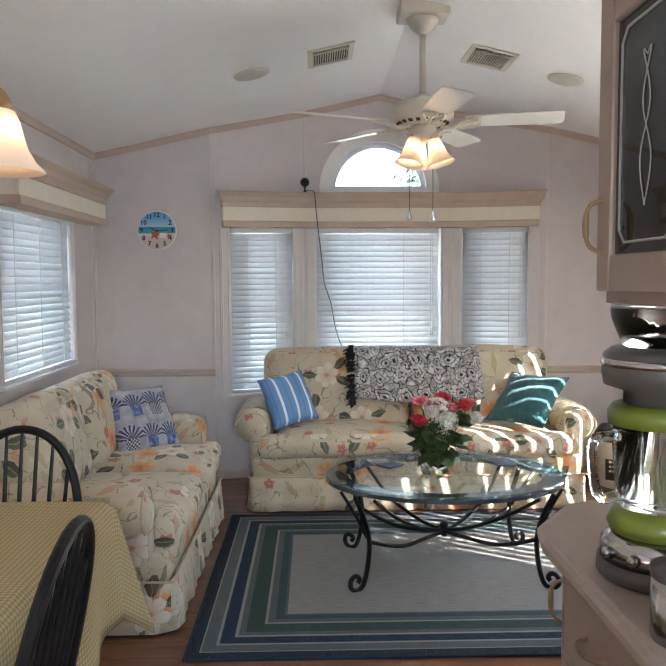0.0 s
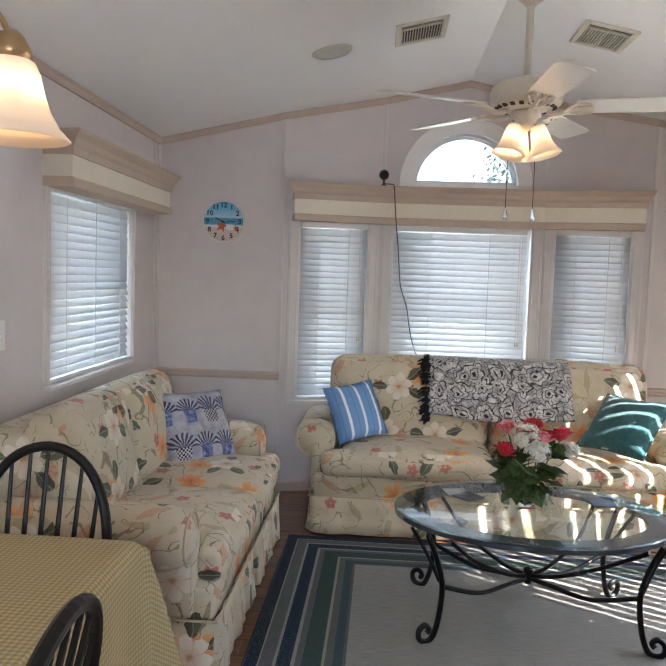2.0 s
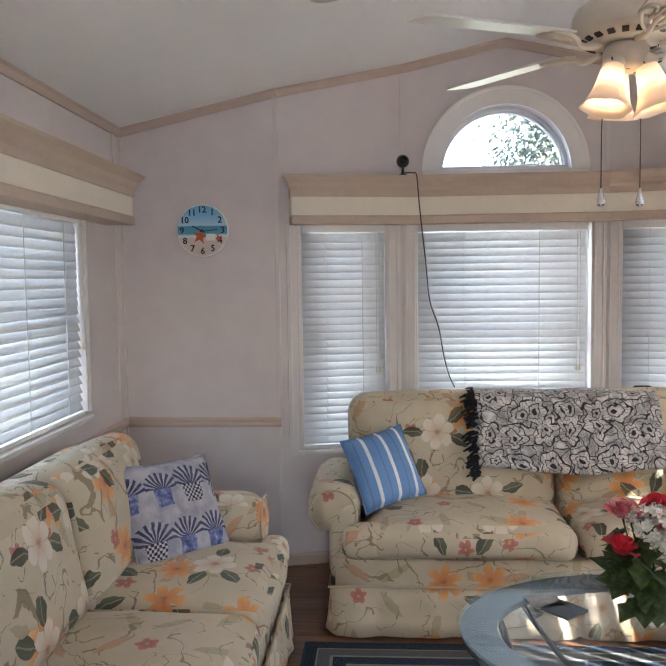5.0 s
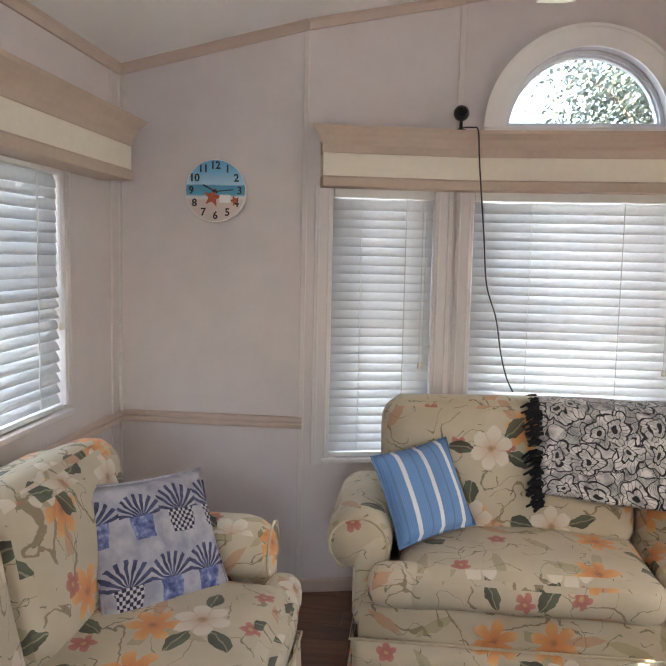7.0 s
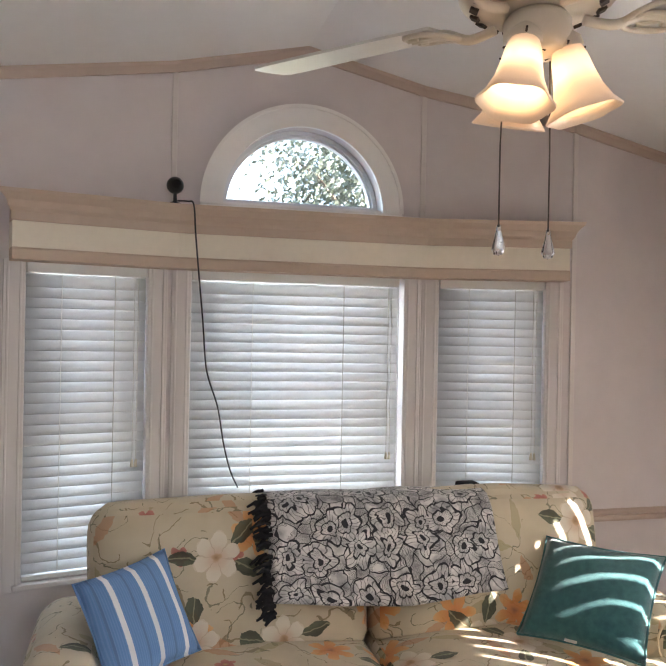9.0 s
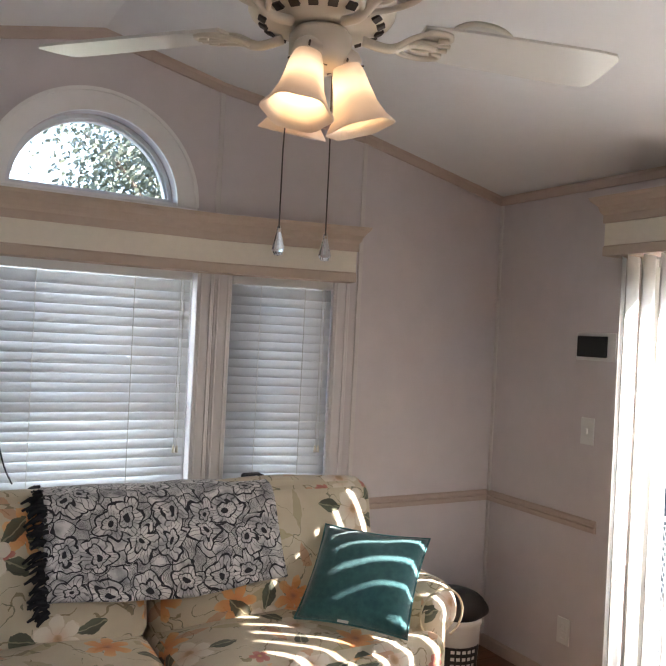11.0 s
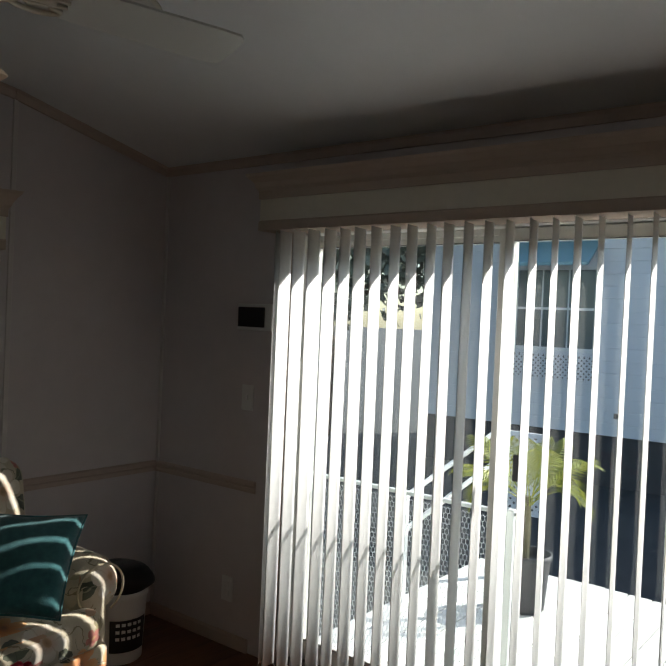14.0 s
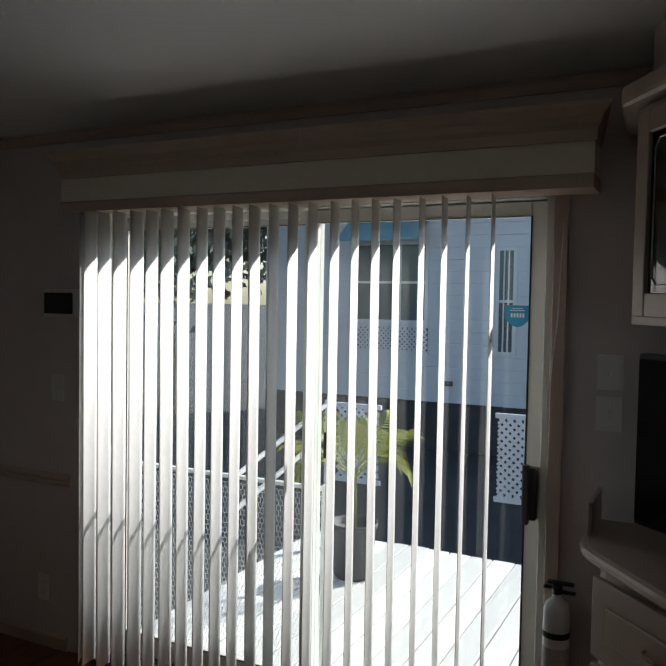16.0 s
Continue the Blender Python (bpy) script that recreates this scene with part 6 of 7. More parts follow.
def windsor(m):
    """Bow-back chair; local: sitter faces -y, back at y = 0.2."""
    t = thing("dining_chair", "black painted bow-back windsor chair at the table", "chair", m, "chairs round the table")
    seat = prism([(-0.20, -0.20), (-0.12, -0.235), (0.12, -0.235), (0.20, -0.20), (0.21, 0.05), (0.17, 0.17), (0.10, 0.205), (-0.10, 0.205), (-0.17, 0.17), (-0.21, 0.05)], 0.425, 0.458, 0.009, 2)
    part("seat", seat, black_wood, t)
    for sx in (-1, 1):
        for y0, y1 in ((-0.15, -0.20), (0.13, 0.21)):
            part("leg", tube([(sx * 0.14, y0, 0.43), (sx * 0.165, y0 * 0.6 + y1 * 0.4, 0.30), (sx * 0.205, y1, 0.0)], [0.015, 0.019, 0.012], 10), black_wood, t)
        part("side_stretcher", tube([(sx * 0.178, -0.18, 0.18), (sx * 0.178, 0.0, 0.18), (sx * 0.178, 0.18, 0.18)], [0.009, 0.014, 0.009], 8), black_wood, t)
    part("cross_stretcher", tube([(-0.178, 0, 0.18), (0, 0, 0.18), (0.178, 0, 0.18)], [0.009, 0.014, 0.009], 8), black_wood, t)

    def bow(s):
        a = math.pi * s
        x = 0.187 * math.cos(a) * (1.0 + 0.10 * math.sin(a))
        z = 0.455 + 0.465 * math.sin(a) ** 0.62
        return Vector((x, 0.165 + (z - 0.455) * 0.22, z))

    part("bow", tube([bow(i / 32) for i in range(33)], 0.0135, 10), black_wood, t)
    for k in range(7):
        x = -0.125 + 0.25 * k / 6
        best = min((bow(i / 200) for i in range(1, 200)), key=lambda p: abs(p.x - x * 1.18))
        part("spindle", tube([(x, 0.165, 0.45), ((x + best.x) / 2, (0.165 + best.y) / 2, (0.45 + best.z) / 2), tuple(best)], [0.0055, 0.0075, 0.005], 8), black_wood, t)
    return t


ch = windsor(pose(-0.94, 2.53, 0, 0, 0, 0))
copy_thing(ch, pose(-0.745, 1.84, 0, 0, 0, -90))

# chandelier over the table
CX, CY = -1.04, 2.18
cl = thing("chandelier", "brass chandelier with three lit glass shades", "chandelier", pose(CX, CY, 0))
zt = roof_z(CX)
part("canopy", lathe([(0.0, zt + 0.01), (0.06, zt), (0.058, zt - 0.012), (0.03, zt - 0.03), (0.0, zt - 0.034)], 20), brass, cl, "", True)
part("stem", lathe([(0.0, 1.64), (0.010, 1.645), (0.022, 1.66), (0.026, 1.69), (0.014, 1.72), (0.009, 1.74), (0.009, zt - 0.03), (0.0, zt - 0.03)], 16), brass, cl, "", True)
big = [(r * 1.42, z * 1.16) for r, z in SHADE]
cshade = to_mesh(shade_bm(big, 6, 0.0, 36), "shade", lit_shade, True)
chold = to_mesh(lathe([(0.0, 0.05), (0.012, 0.048), (0.022, 0.04), (0.036, 0.016), (0.038, -0.004), (0.0, -0.004)], 18), "shade_holder", brass, True)
for a in (0, 120, 240):
    ca, sa = math.cos(radians(a)), math.sin(radians(a))
    prof = [(0.015, 1.675), (0.07, 1.675), (0.125, 1.69), (0.158, 1.75), (0.165, 1.815), (0.192, 1.862), (0.235, 1.875), (0.275, 1.855), (0.297, 1.82)]
    part("arm", tube(curve_points([(r * ca, r * sa, z) for r, z in prof], 6), 0.006, 8), brass, cl)
    mm = pose(0.30 * ca, 0.30 * sa, 1.778)
    for nm, me in (("shade_holder", chold), ("shade", cshade), ("bulb", bulb_me)):
        o = new(nm, me)
        o.parent = cl
        o.matrix_local = mm

# exterior door casing on the west wall
setting("trim", join(box(XL, XL + 0.018, 3.33, 3.40, 0, 2.03, 0.003, 1), box(XL, XL + 0.018, 2.40, 3.33, 1.96, 2.03, 0.003, 1)), trim_tan, "tan door casing on the west wall")
dd = tagged(new("door_2"), "white panelled side door, closed", "door", kind="structure")
part("leaf", box(XL, XL + 0.012, 2.47, 3.325, 0.01, 1.955, 0.002, 1), trim_white, dd)
for z0, z1 in ((0.15, 0.85), (1.0, 1.85)):
    part("panel", box(XL + 0.012, XL + 0.018, 2.57, 3.22, z0, z1, 0.003, 1), trim_white, dd)

# ---- kitchen ----
cab_paint = paint("taupe_cabinet", (0.35, 0.272, 0.222), 0.4, 0.06, 0.08, 12)
counter_top = paint("beige_laminate", (0.37, 0.295, 0.24), 0.35, 0.08, 0.03, 60)
COUNTER = [(0.42, -0.9), (0.42, 1.79), (0.435, 1.87), (0.535, 2.01), (1.66, 2.43), (1.84, 2.59), (2.0, 2.715), (2.06, 2.762), (2.10, 2.785), (2.16, 2.80), (2.395, 2.80), (2.395, 2.20), (1.62, 1.90), (1.02, 1.50), (1.02, -0.9)]
ctp = thing("kitchen_counter", "beige laminate worktop with a rounded end", "counter")
part("worktop", prism(COUNTER, 0.866, 0.900, 0.006, 2), counter_top, ctp)
part("front_edge", tube([(x, y, 0.883) for x, y in COUNTER[:11]], 0.0155, 10), counter_top, ctp, "rounded laminate front edge")
part("end_splash", box(2.19, 2.396, 2.786, 2.799, 0.9005, 0.995, 0.002, 1), counter_top, ctp, "short upright laminate splash")
bcab = thing("base_cabinet", "taupe base cabinet with brass handles", "cabinet")
inner = [(0.455, -0.88), (0.455, 1.77), (0.555, 1.97), (1.67, 2.39), (2.08, 2.735), (2.12, 2.752), (2.39, 2.76), (2.39, 2.22), (1.60, 1.93), (1.0, 1.52), (1.0, -0.88)]
part("body", prism(inner, 0.0, 0.865), cab_paint, bcab)


def panel_on(p0, p1, z0, z1, mat, parent, name="door", th=0.018):
    """A framed door or drawer front on a cabinet side from p0 to p1 (room on the left of the way)."""
    a, c = Vector((*p0, 0)), Vector((*p1, 0))
    way = (c - a).normalized()
    L = (c - a).length
    m = Matrix(((way.x, -way.y, 0, a.x), (way.y, way.x, 0, a.y), (0, 0, 1, 0), (0, 0, 0, 1)))
    o = part(name, box(0.012, L - 0.012, 0.0005, th, z0, z1, 0.004, 2), mat, parent)
    o.matrix_world = m
    if z1 - z0 > 0.2:
        f = part("inset_panel", box(0.07, L - 0.07, th, th + 0.005, z0 + 0.06, z1 - 0.06, 0.004, 1), mat, o)
    return o, m, L


dull_brass = paint("dull_brass", (0.30, 0.21, 0.12), 0.5, 0.15, 0.1, 50, 0.5)


def bail_handle(parent, m, u, y, z, ln=0.085, vertical=True):
    """Bowed brass pull with a pale porcelain grip."""
    h = ln / 2
    pts = [(u, y, z - h), (u, y + 0.018, z - h + 0.008), (u, y + 0.026, z - h * 0.45), (u, y + 0.027, z), (u, y + 0.026, z + h * 0.45), (u, y + 0.018, z + h - 0.008), (u, y, z + h)]
    if not vertical:
        pts = [(u + (p[2] - z), p[1], z) for p in pts]
    hd = part("handle", tube(curve_points(pts, 4), 0.0038, 8), dull_brass, parent, "bowed brass handle")
    g = part("grip", tube([pts[2], pts[3], pts[4]], [0.005, 0.006, 0.005], 8), dull_brass, hd, "cream porcelain grip")
    hd.parent = parent
    return hd


def add_front(p0, p1, z0, z1, hu, hz, vert, parent, name):
    o, m, L = panel_on(p0, p1, z0, z1, cab_paint, parent, name)
    bail_handle(o, m, hu if hu >= 0 else L + hu, 0.018, hz, 0.085, vert)


add_front((0.455, 1.40), (0.455, 1.765), 0.70, 0.85, 0.19, 0.78, False, bcab, "drawer")
add_front((0.455, 1.40), (0.455, 1.765), 0.12, 0.68, -0.05, 0.60, True, bcab, "door")
add_front((0.455, 0.95), (0.455, 1.39), 0.70, 0.85, 0.22, 0.78, False, bcab, "drawer")
add_front((0.455, 0.95), (0.455, 1.39), 0.12, 0.68, -0.05, 0.60, True, bcab, "door")
add_front((0.457, 1.775), (0.552, 1.962), 0.12, 0.85, 0.05, 0.76, True, bcab, "door")
add_front((1.69, 2.408), (2.07, 2.759), 0.63, 0.84, 0.25, 0.735, False, bcab, "drawer")
add_front((1.69, 2.408), (2.07, 2.759), 0.12, 0.61, 0.05, 0.50, True, bcab, "door")
add_front((1.12, 2.183), (1.65, 2.3825), 0.12, 0.84, 0.06, 0.70, True, bcab, "door")

# hanging cabinets with leaded glass doors
ucab = thing("wall_cabinet", "taupe hanging cabinet with leaded glass doors", "cabinet", None, "hanging kitchen cabinets")
wcab = thing("wall_cabinet", "taupe wall cabinet beside the patio door", "cabinet", None, "hanging kitchen cabinets")
CZ0, CZ1 = 1.345, 1.86
EZ0, EZ1 = 1.50, 2.04
UP = [(0.47, 0.90), (0.47, 1.665), (0.56, 1.79), (1.10, 2.13), (1.28, 1.74), (0.80, 1.42), (0.80, 0.90)]
WP = [(1.45, 2.30), (2.05, 2.69), (2.39, 2.71), (2.39, 2.38), (1.62, 1.95)]
part("body", prism(UP, CZ0, CZ1), cab_paint, ucab)
part("body", prism(WP, EZ0, EZ1), cab_paint, wcab)
part("crown", prism([(0.435, 0.88), (0.435, 1.68), (0.535, 1.82), (1.11, 2.18), (1.31, 1.73), (0.83, 1.40), (0.83, 0.88)], CZ1 + 0.001, CZ1 + 0.06, 0.02, 3), cab_paint, ucab)
part("crown", prism([(1.41, 2.31), (2.03, 2.73), (2.39, 2.75), (2.39, 2.36), (1.62, 1.92)], EZ1 + 0.001, EZ1 + 0.06, 0.02, 3), cab_paint, wcab)
part("riser", prism([(0.50, 0.90), (0.50, 1.66), (0.58, 1.77), (1.08, 2.09), (1.24, 1.74), (0.78, 1.44), (0.78, 0.90)], CZ1 + 0.061, 2.24), cab_paint, ucab)
part("riser", prism([(1.48, 2.28), (2.06, 2.66), (2.39, 2.68), (2.39, 2.40), (1.64, 1.98)], EZ1 + 0.061, 2.24), cab_paint, wcab)
leaded = thin_glass("leaded_glass", 0.16, (0.20, 0.22, 0.22))
lead = paint("lead_came", (0.42, 0.42, 0.40), 0.35, 0.2, 0.1, 40, 0.6)


def glass_door(p0, p1, z0, z1, hu, parent):
    a, c = Vector((*p0, 0)), Vector((*p1, 0))
    way = (c - a).normalized()
    L = (c - a).length
    m = Matrix(((way.x, -way.y, 0, a.x), (way.y, way.x, 0, a.y), (0, 0, 1, 0), (0, 0, 0, 1)))
    s = 0.058
    b = box(0.004, s, 0.001, 0.022, z0, z1, 0.005, 2)
    box(L - s, L - 0.004, 0.001, 0.022, z0, z1, 0.005, 2, b)
    box(s, L - s, 0.001, 0.021, z0, z0 + s, 0.003, 1, b)
    box(s, L - s, 0.001, 0.021, z1 - s, z1, 0.003, 1, b)
    d = part("door", b, cab_paint, parent)
    d.matrix_world = m
    part("pane", box(s, L - s, 0.008, 0.012, z0 + s, z1 - s), leaded, d, "dark leaded glass pane")
    u0, u1, v0, v1 = s + 0.018, L - s - 0.018, z0 + s + 0.018, z1 - s - 0.018
    cm = (u0 + u1) / 2
    lines = [[(u0, v0 + 0.02), (u0, v1 - 0.02), (u0 + 0.02, v1), (u1 - 0.02, v1), (u1, v1 - 0.02), (u1, v0 + 0.02), (u1 - 0.02, v0), (u0 + 0.02, v0), (u0, v0 + 0.02)]]
    for ln in lines:
        part("came", tube([(u, 0.0135, v) for u, v in ln], 0.0022, 6), lead, d)
    for k, sgn in ((0, 1), (1, -1)):
        pts = curve_points([(cm, 0.0135, v0 + 0.05), (cm + sgn * 0.018, 0.0135, v0 + 0.12), (cm - sgn * 0.012, 0.0135, v0 + 0.20), (cm + sgn * 0.012, 0.0135, v0 + 0.27), (cm, 0.0135, v1 - 0.06)], 6)
        part("etched_vine", tube(pts, 0.0010, 5), lead, d)
    bail_handle(d, m, hu if hu >= 0 else L + hu, 0.022, z0 + 0.105)
    return d


glass_door((0.47, 1.33), (0.47, 1.66), CZ0 + 0.02, CZ1 - 0.02, -0.028, ucab)
glass_door((0.47, 0.98), (0.47, 1.31), CZ0 + 0.02, CZ1 - 0.02, 0.028, ucab)
for base, end, z0, z1, spans, owner in (((0.56, 1.79), (1.10, 2.13), CZ0, CZ1, ((0.03, 0.31), (0.33, 0.61)), ucab), ((1.45, 2.30), (2.05, 2.69), EZ0, EZ1, ((0.03, 0.34), (0.37, 0.68)), wcab)):
    dn = (Vector(end) - Vector(base)).normalized()
    for s0, s1 in spans:
        p0, p1 = (base[0] + dn.x * s0, base[1] + dn.y * s0), (base[0] + dn.x * s1, base[1] + dn.y * s1)
        glass_door(p0, p1, z0 + 0.02, z1 - 0.02, 0.03, owner)

# blender on the counter
lime = paint("lime_plastic", (0.16, 0.19, 0.025), 0.35, 0.08, 0.02, 30)
chrome = paint("chrome", (0.45, 0.45, 0.45), 0.15, 0.05, 0.0, 30, 1.0)
dark_grey = paint("grey_plastic", (0.085, 0.075, 0.07), 0.4, 0.1, 0.05, 30)
jar_glass = glass("jar_glass", (0.93, 0.97, 0.95))
bl = thing("blender", "lime green drink blender with a glass jar", "blender", pose(0.535, 1.60, 0.9005))
part("foot", lathe([(0.0, 0.0), (0.085, 0.0), (0.092, 0.008), (0.092, 0.03), (0.0, 0.032)], 32), dark_grey, bl, "", True)
part("control_band", lathe([(0.0, 0.031), (0.088, 0.031), (0.086, 0.06), (0.072, 0.075), (0.0, 0.076)], 32), chrome, bl, "", True)
for a in (195, 225, 250):
    kb = lathe([(0.0, 0.018), (0.008, 0.017), (0.010, 0.0), (0.0, 0.0)], 12)
    kb.transform(pose(0, 0, 0.048, 0, 0, a) @ pose(0.084, 0, 0, 0, 82, 0))
    part("dial", kb, chrome, bl, "", True)
part("collar", lathe([(0.0, 0.076), (0.072, 0.076), (0.078, 0.09), (0.066, 0.115), (0.0, 0.116)], 32), lime, bl, "", True)
part("jar", lathe([(0.0, 0.117), (0.060, 0.117), (0.063, 0.13), (0.072, 0.24), (0.074, 0.25), (0.070, 0.25), (0.058, 0.135), (0.0, 0.13)], 32), jar_glass, bl, "clear ribbed glass jar", True)
for a in range(0, 360, 45):
    part("jar_rib", tube([(0.063 * math.cos(radians(a)), 0.063 * math.sin(radians(a)), 0.125), (0.0745 * math.cos(radians(a)), 0.0745 * math.sin(radians(a)), 0.245)], 0.004, 6), jar_glass, bl)
ha = radians(190)
part("jar_handle", tube(curve_points([(r * math.cos(ha), r * math.sin(ha), z) for r, z in ((0.072, 0.235), (0.108, 0.235), (0.118, 0.215), (0.112, 0.155), (0.098, 0.135), (0.066, 0.14))], 5), 0.009, 8), jar_glass, bl, "clear glass handle")
part("blade_hub", lathe([(0.0, 0.13), (0.02, 0.131), (0.016, 0.15), (0.0, 0.155)], 14), chrome, bl, "", True)
part("lid", lathe([(0.0, 0.251), (0.078, 0.251), (0.080, 0.272), (0.072, 0.282), (0.0, 0.284)], 32), lime, bl, "", True)
part("hopper_base", lathe([(0.0, 0.284), (0.055, 0.285), (0.055, 0.305), (0.086, 0.315), (0.090, 0.335), (0.088, 0.365), (0.075, 0.375), (0.0, 0.376)], 32), dark_grey, bl, "", True)
part("hopper_ring", lathe([(0.089, 0.345), (0.0915, 0.347), (0.0915, 0.356), (0.089, 0.358)], 32), chrome, bl, "", True)
part("hopper_bowl", lathe([(0.0, 0.377), (0.058, 0.377), (0.064, 0.39), (0.078, 0.425), (0.079, 0.438), (0.074, 0.438), (0.060, 0.395), (0.0, 0.388)], 32), jar_glass, bl, "clear hopper bowl", True)
part("hopper_lid", lathe([(0.0, 0.439), (0.079, 0.439), (0.068, 0.452), (0.03, 0.458), (0.0, 0.458)], 32), jar_glass, bl, "", True)
part("lid_knob", lathe([(0.0, 0.458), (0.02, 0.458), (0.022, 0.478), (0.028, 0.482), (0.0, 0.486)], 18), paint("dark_red_plastic", (0.09, 0.015, 0.012), 0.35), bl, "", True)
tin = thing("metal_canister", "small brushed metal canister on the counter", "canister", pose(0.475, 1.38, 0.9005))
part("can", lathe([(0.0, 0.0), (0.042, 0.0), (0.044, 0.004), (0.044, 0.085), (0.0, 0.086)], 24), chrome, tin, "", True)
part("can_lid", lathe([(0.0, 0.0865), (0.045, 0.0865), (0.045, 0.10), (0.0, 0.102)], 24), dark_grey, tin, "", True)

# black television standing on the counter
tv = thing("television", "flat black television on the kitchen counter", "television", pose(2.0, 2.39, 0.9005, 0, 0, 228.7))
part("screen", box(-0.38, 0.38, -0.015, 0.0, 0.05, 0.50, 0.004, 1), paint("tv_screen", (0.008, 0.008, 0.01), 0.12, 0.1, 0), tv)
part("bezel", box(-0.395, 0.395, 0.0005, 0.045, 0.035, 0.515, 0.008, 2), black_plastic, tv)
part("stand", join(box(-0.12, 0.12, -0.06, 0.09, 0.0, 0.012, 0.004, 1), box(-0.03, 0.03, 0.005, 0.04, 0.0125, 0.05)), black_plastic, tv)

for z in (1.345, 1.22):
    wall_plate(pose(XR, 2.775, z, 0, 0, -90), 0.075, 0.105, "almond double switch beside the door", "switch")
fx = thing("fire_extinguisher", "small white fire extinguisher on a wall bracket", "fire extinguisher", pose(2.335, 2.90, 0.41))
part("cylinder", lathe([(0.0, 0.0), (0.035, 0.002), (0.040, 0.012), (0.040, 0.20), (0.034, 0.228), (0.016, 0.245), (0.014, 0.26), (0.0, 0.26)], 24), white_plastic, fx, "", True)
part("strap", lathe([(0.0405, 0.13), (0.042, 0.13), (0.042, 0.148), (0.0405, 0.148)], 24), black_plastic, fx)
part("label_bar", lathe([(0.0402, 0.03), (0.0408, 0.031), (0.0408, 0.10), (0.0402, 0.101)], 24), paint("label_grey", (0.55, 0.50, 0.48), 0.5, 0.3, 0, 50), fx)
part("valve", lathe([(0.0, 0.258), (0.015, 0.258), (0.016, 0.285), (0.0, 0.287)], 14), black_plastic, fx, "", True)
part("lever", join(box(-0.012, 0.012, -0.05, 0.03, 0.288, 0.296, 0.003, 1), box(-0.01, 0.01, -0.055, -0.01, 0.262, 0.27, 0.003, 1)), black_plastic, fx)
part("nozzle", tube([(0, 0.012, 0.275), (0, 0.04, 0.275)], 0.006, 8), black_plastic, fx)
part("bracket", box(0.041, 0.064, -0.015, 0.015, 0.05, 0.22), black_plastic, fx)

# ---- sliding patio door ----
alu = paint("white_aluminium", (0.72, 0.71, 0.66), 0.4, 0.03, 0.03, 20)
D0, D1, DH = DOOR
d1 = tagged(new("door_1"), "white sliding glass patio door, closed", "door", kind="structure")
fb = box(2.40, 2.53, D0, D0 + 0.024, 0.0, DH, 0.003, 1)
box(2.40, 2.53, D1 - 0.035, D1, 0.0, DH, 0.003, 1, fb)
box(2.40, 2.53, D0 + 0.024, D1 - 0.035, DH - 0.036, DH, 0.003, 1, fb)
box(2.462, 2.474, D0 + 0.024, D1 - 0.035, DH - 0.062, DH - 0.036, 0.002, 1, fb)
part("door_frame", fb, alu, d1)
part("threshold", join(box(2.40, 2.53, D0 + 0.024, D1 - 0.035, 0.0, 0.022, 0.003, 1), join(box(2.445, 2.451, D0 + 0.036, D1 - 0.036, 0.022, 0.034), box(2.485, 2.491, D0 + 0.036, D1 - 0.036, 0.022, 0.034))), paint("aluminium_track", (0.36, 0.34, 0.31), 0.4, 0.1, 0.1, 30, 0.6), d1, "grey metal track")


def sash(name, x, y0, y1):
    z0, z1, w = 0.03, DH - 0.04, 0.05
    b = box(x - 0.016, x + 0.016, y0, y0 + w, z0, z1, 0.003, 1)
    box(x - 0.016, x + 0.016, y1 - w, y1, z0, z1, 0.003, 1, b)
    box(x - 0.016, x + 0.016, y0 + w, y1 - w, z0, z0 + 0.09, 0.003, 1, b)
    box(x - 0.016, x + 0.016, y0 + w, y1 - w, z1 - 0.047, z1, 0.003, 1, b)
    s = part(name, b, alu, d1)
    p = part("pane", box(x - 0.003, x + 0.003, y0 + w, y1 - w, z0 + 0.09, z1 - 0.047), pane_clear, s)
    p.visible_shadow = False
    gk = [tube([(x - 0.0165, a, c) for a, c in ((y0 + w, z0 + 0.09), (y1 - w, z0 + 0.09), (y1 - w, z1 - 0.047), (y0 + w, z1 - 0.047), (y0 + w, z0 + 0.09))], 0.003, 5)]
    part("gasket", gk[0], black_plastic, s)
    return s


fixed = sash("fixed_panel", 2.488, 3.80, D1 - 0.036)
slide = sash("sliding_panel", 2.448, D0 + 0.026, 3.845)
hd = part("door_handle", join(box(2.402, 2.432, 2.986, 3.016, 0.86, 1.03, 0.004, 2), box(2.378, 2.4015, 3.004, 3.026, 0.85, 1.04, 0.005, 2)), paint("pewter", (0.16, 0.155, 0.14), 0.4, 0.1, 0.05, 30, 0.6), slide, "dull metal pull handle")
part("latch", box(2.425, 2.432, 3.722, 3.753, 0.975, 1.07, 0.003, 1), black_plastic, slide, "black latch plate")
sk = bmesh.new()
pts = [(-0.075, 0.075), (0.075, 0.075), (0.075, 0.0), (0.06, -0.04), (0.03, -0.068), (0.0, -0.078), (-0.03, -0.068), (-0.06, -0.04), (-0.075, 0.0)]
pts = [(a * 0.53, c * 0.46) for a, c in pts]
for xx in (2.443, 2.4438):
    sk.faces.new([sk.verts.new((xx, 3.068 + a, 1.507 + c)) for a, c in pts])
part("alarm_sticker", sk, paint("sticker_blue", (0.03, 0.28, 0.46), 0.4, 0.05, 0), slide, "blue shield-shaped alarm sticker")
sticker_ink = paint("sticker_white", (0.72, 0.80, 0.84), 0.4, 0.05, 0)
part("sticker_rule", box(2.4418, 2.4424, 3.044, 3.092, 1.524, 1.5265), sticker_ink, slide)
part("sticker_rule", box(2.4418, 2.4424, 3.050, 3.086, 1.531, 1.533), sticker_ink, slide)
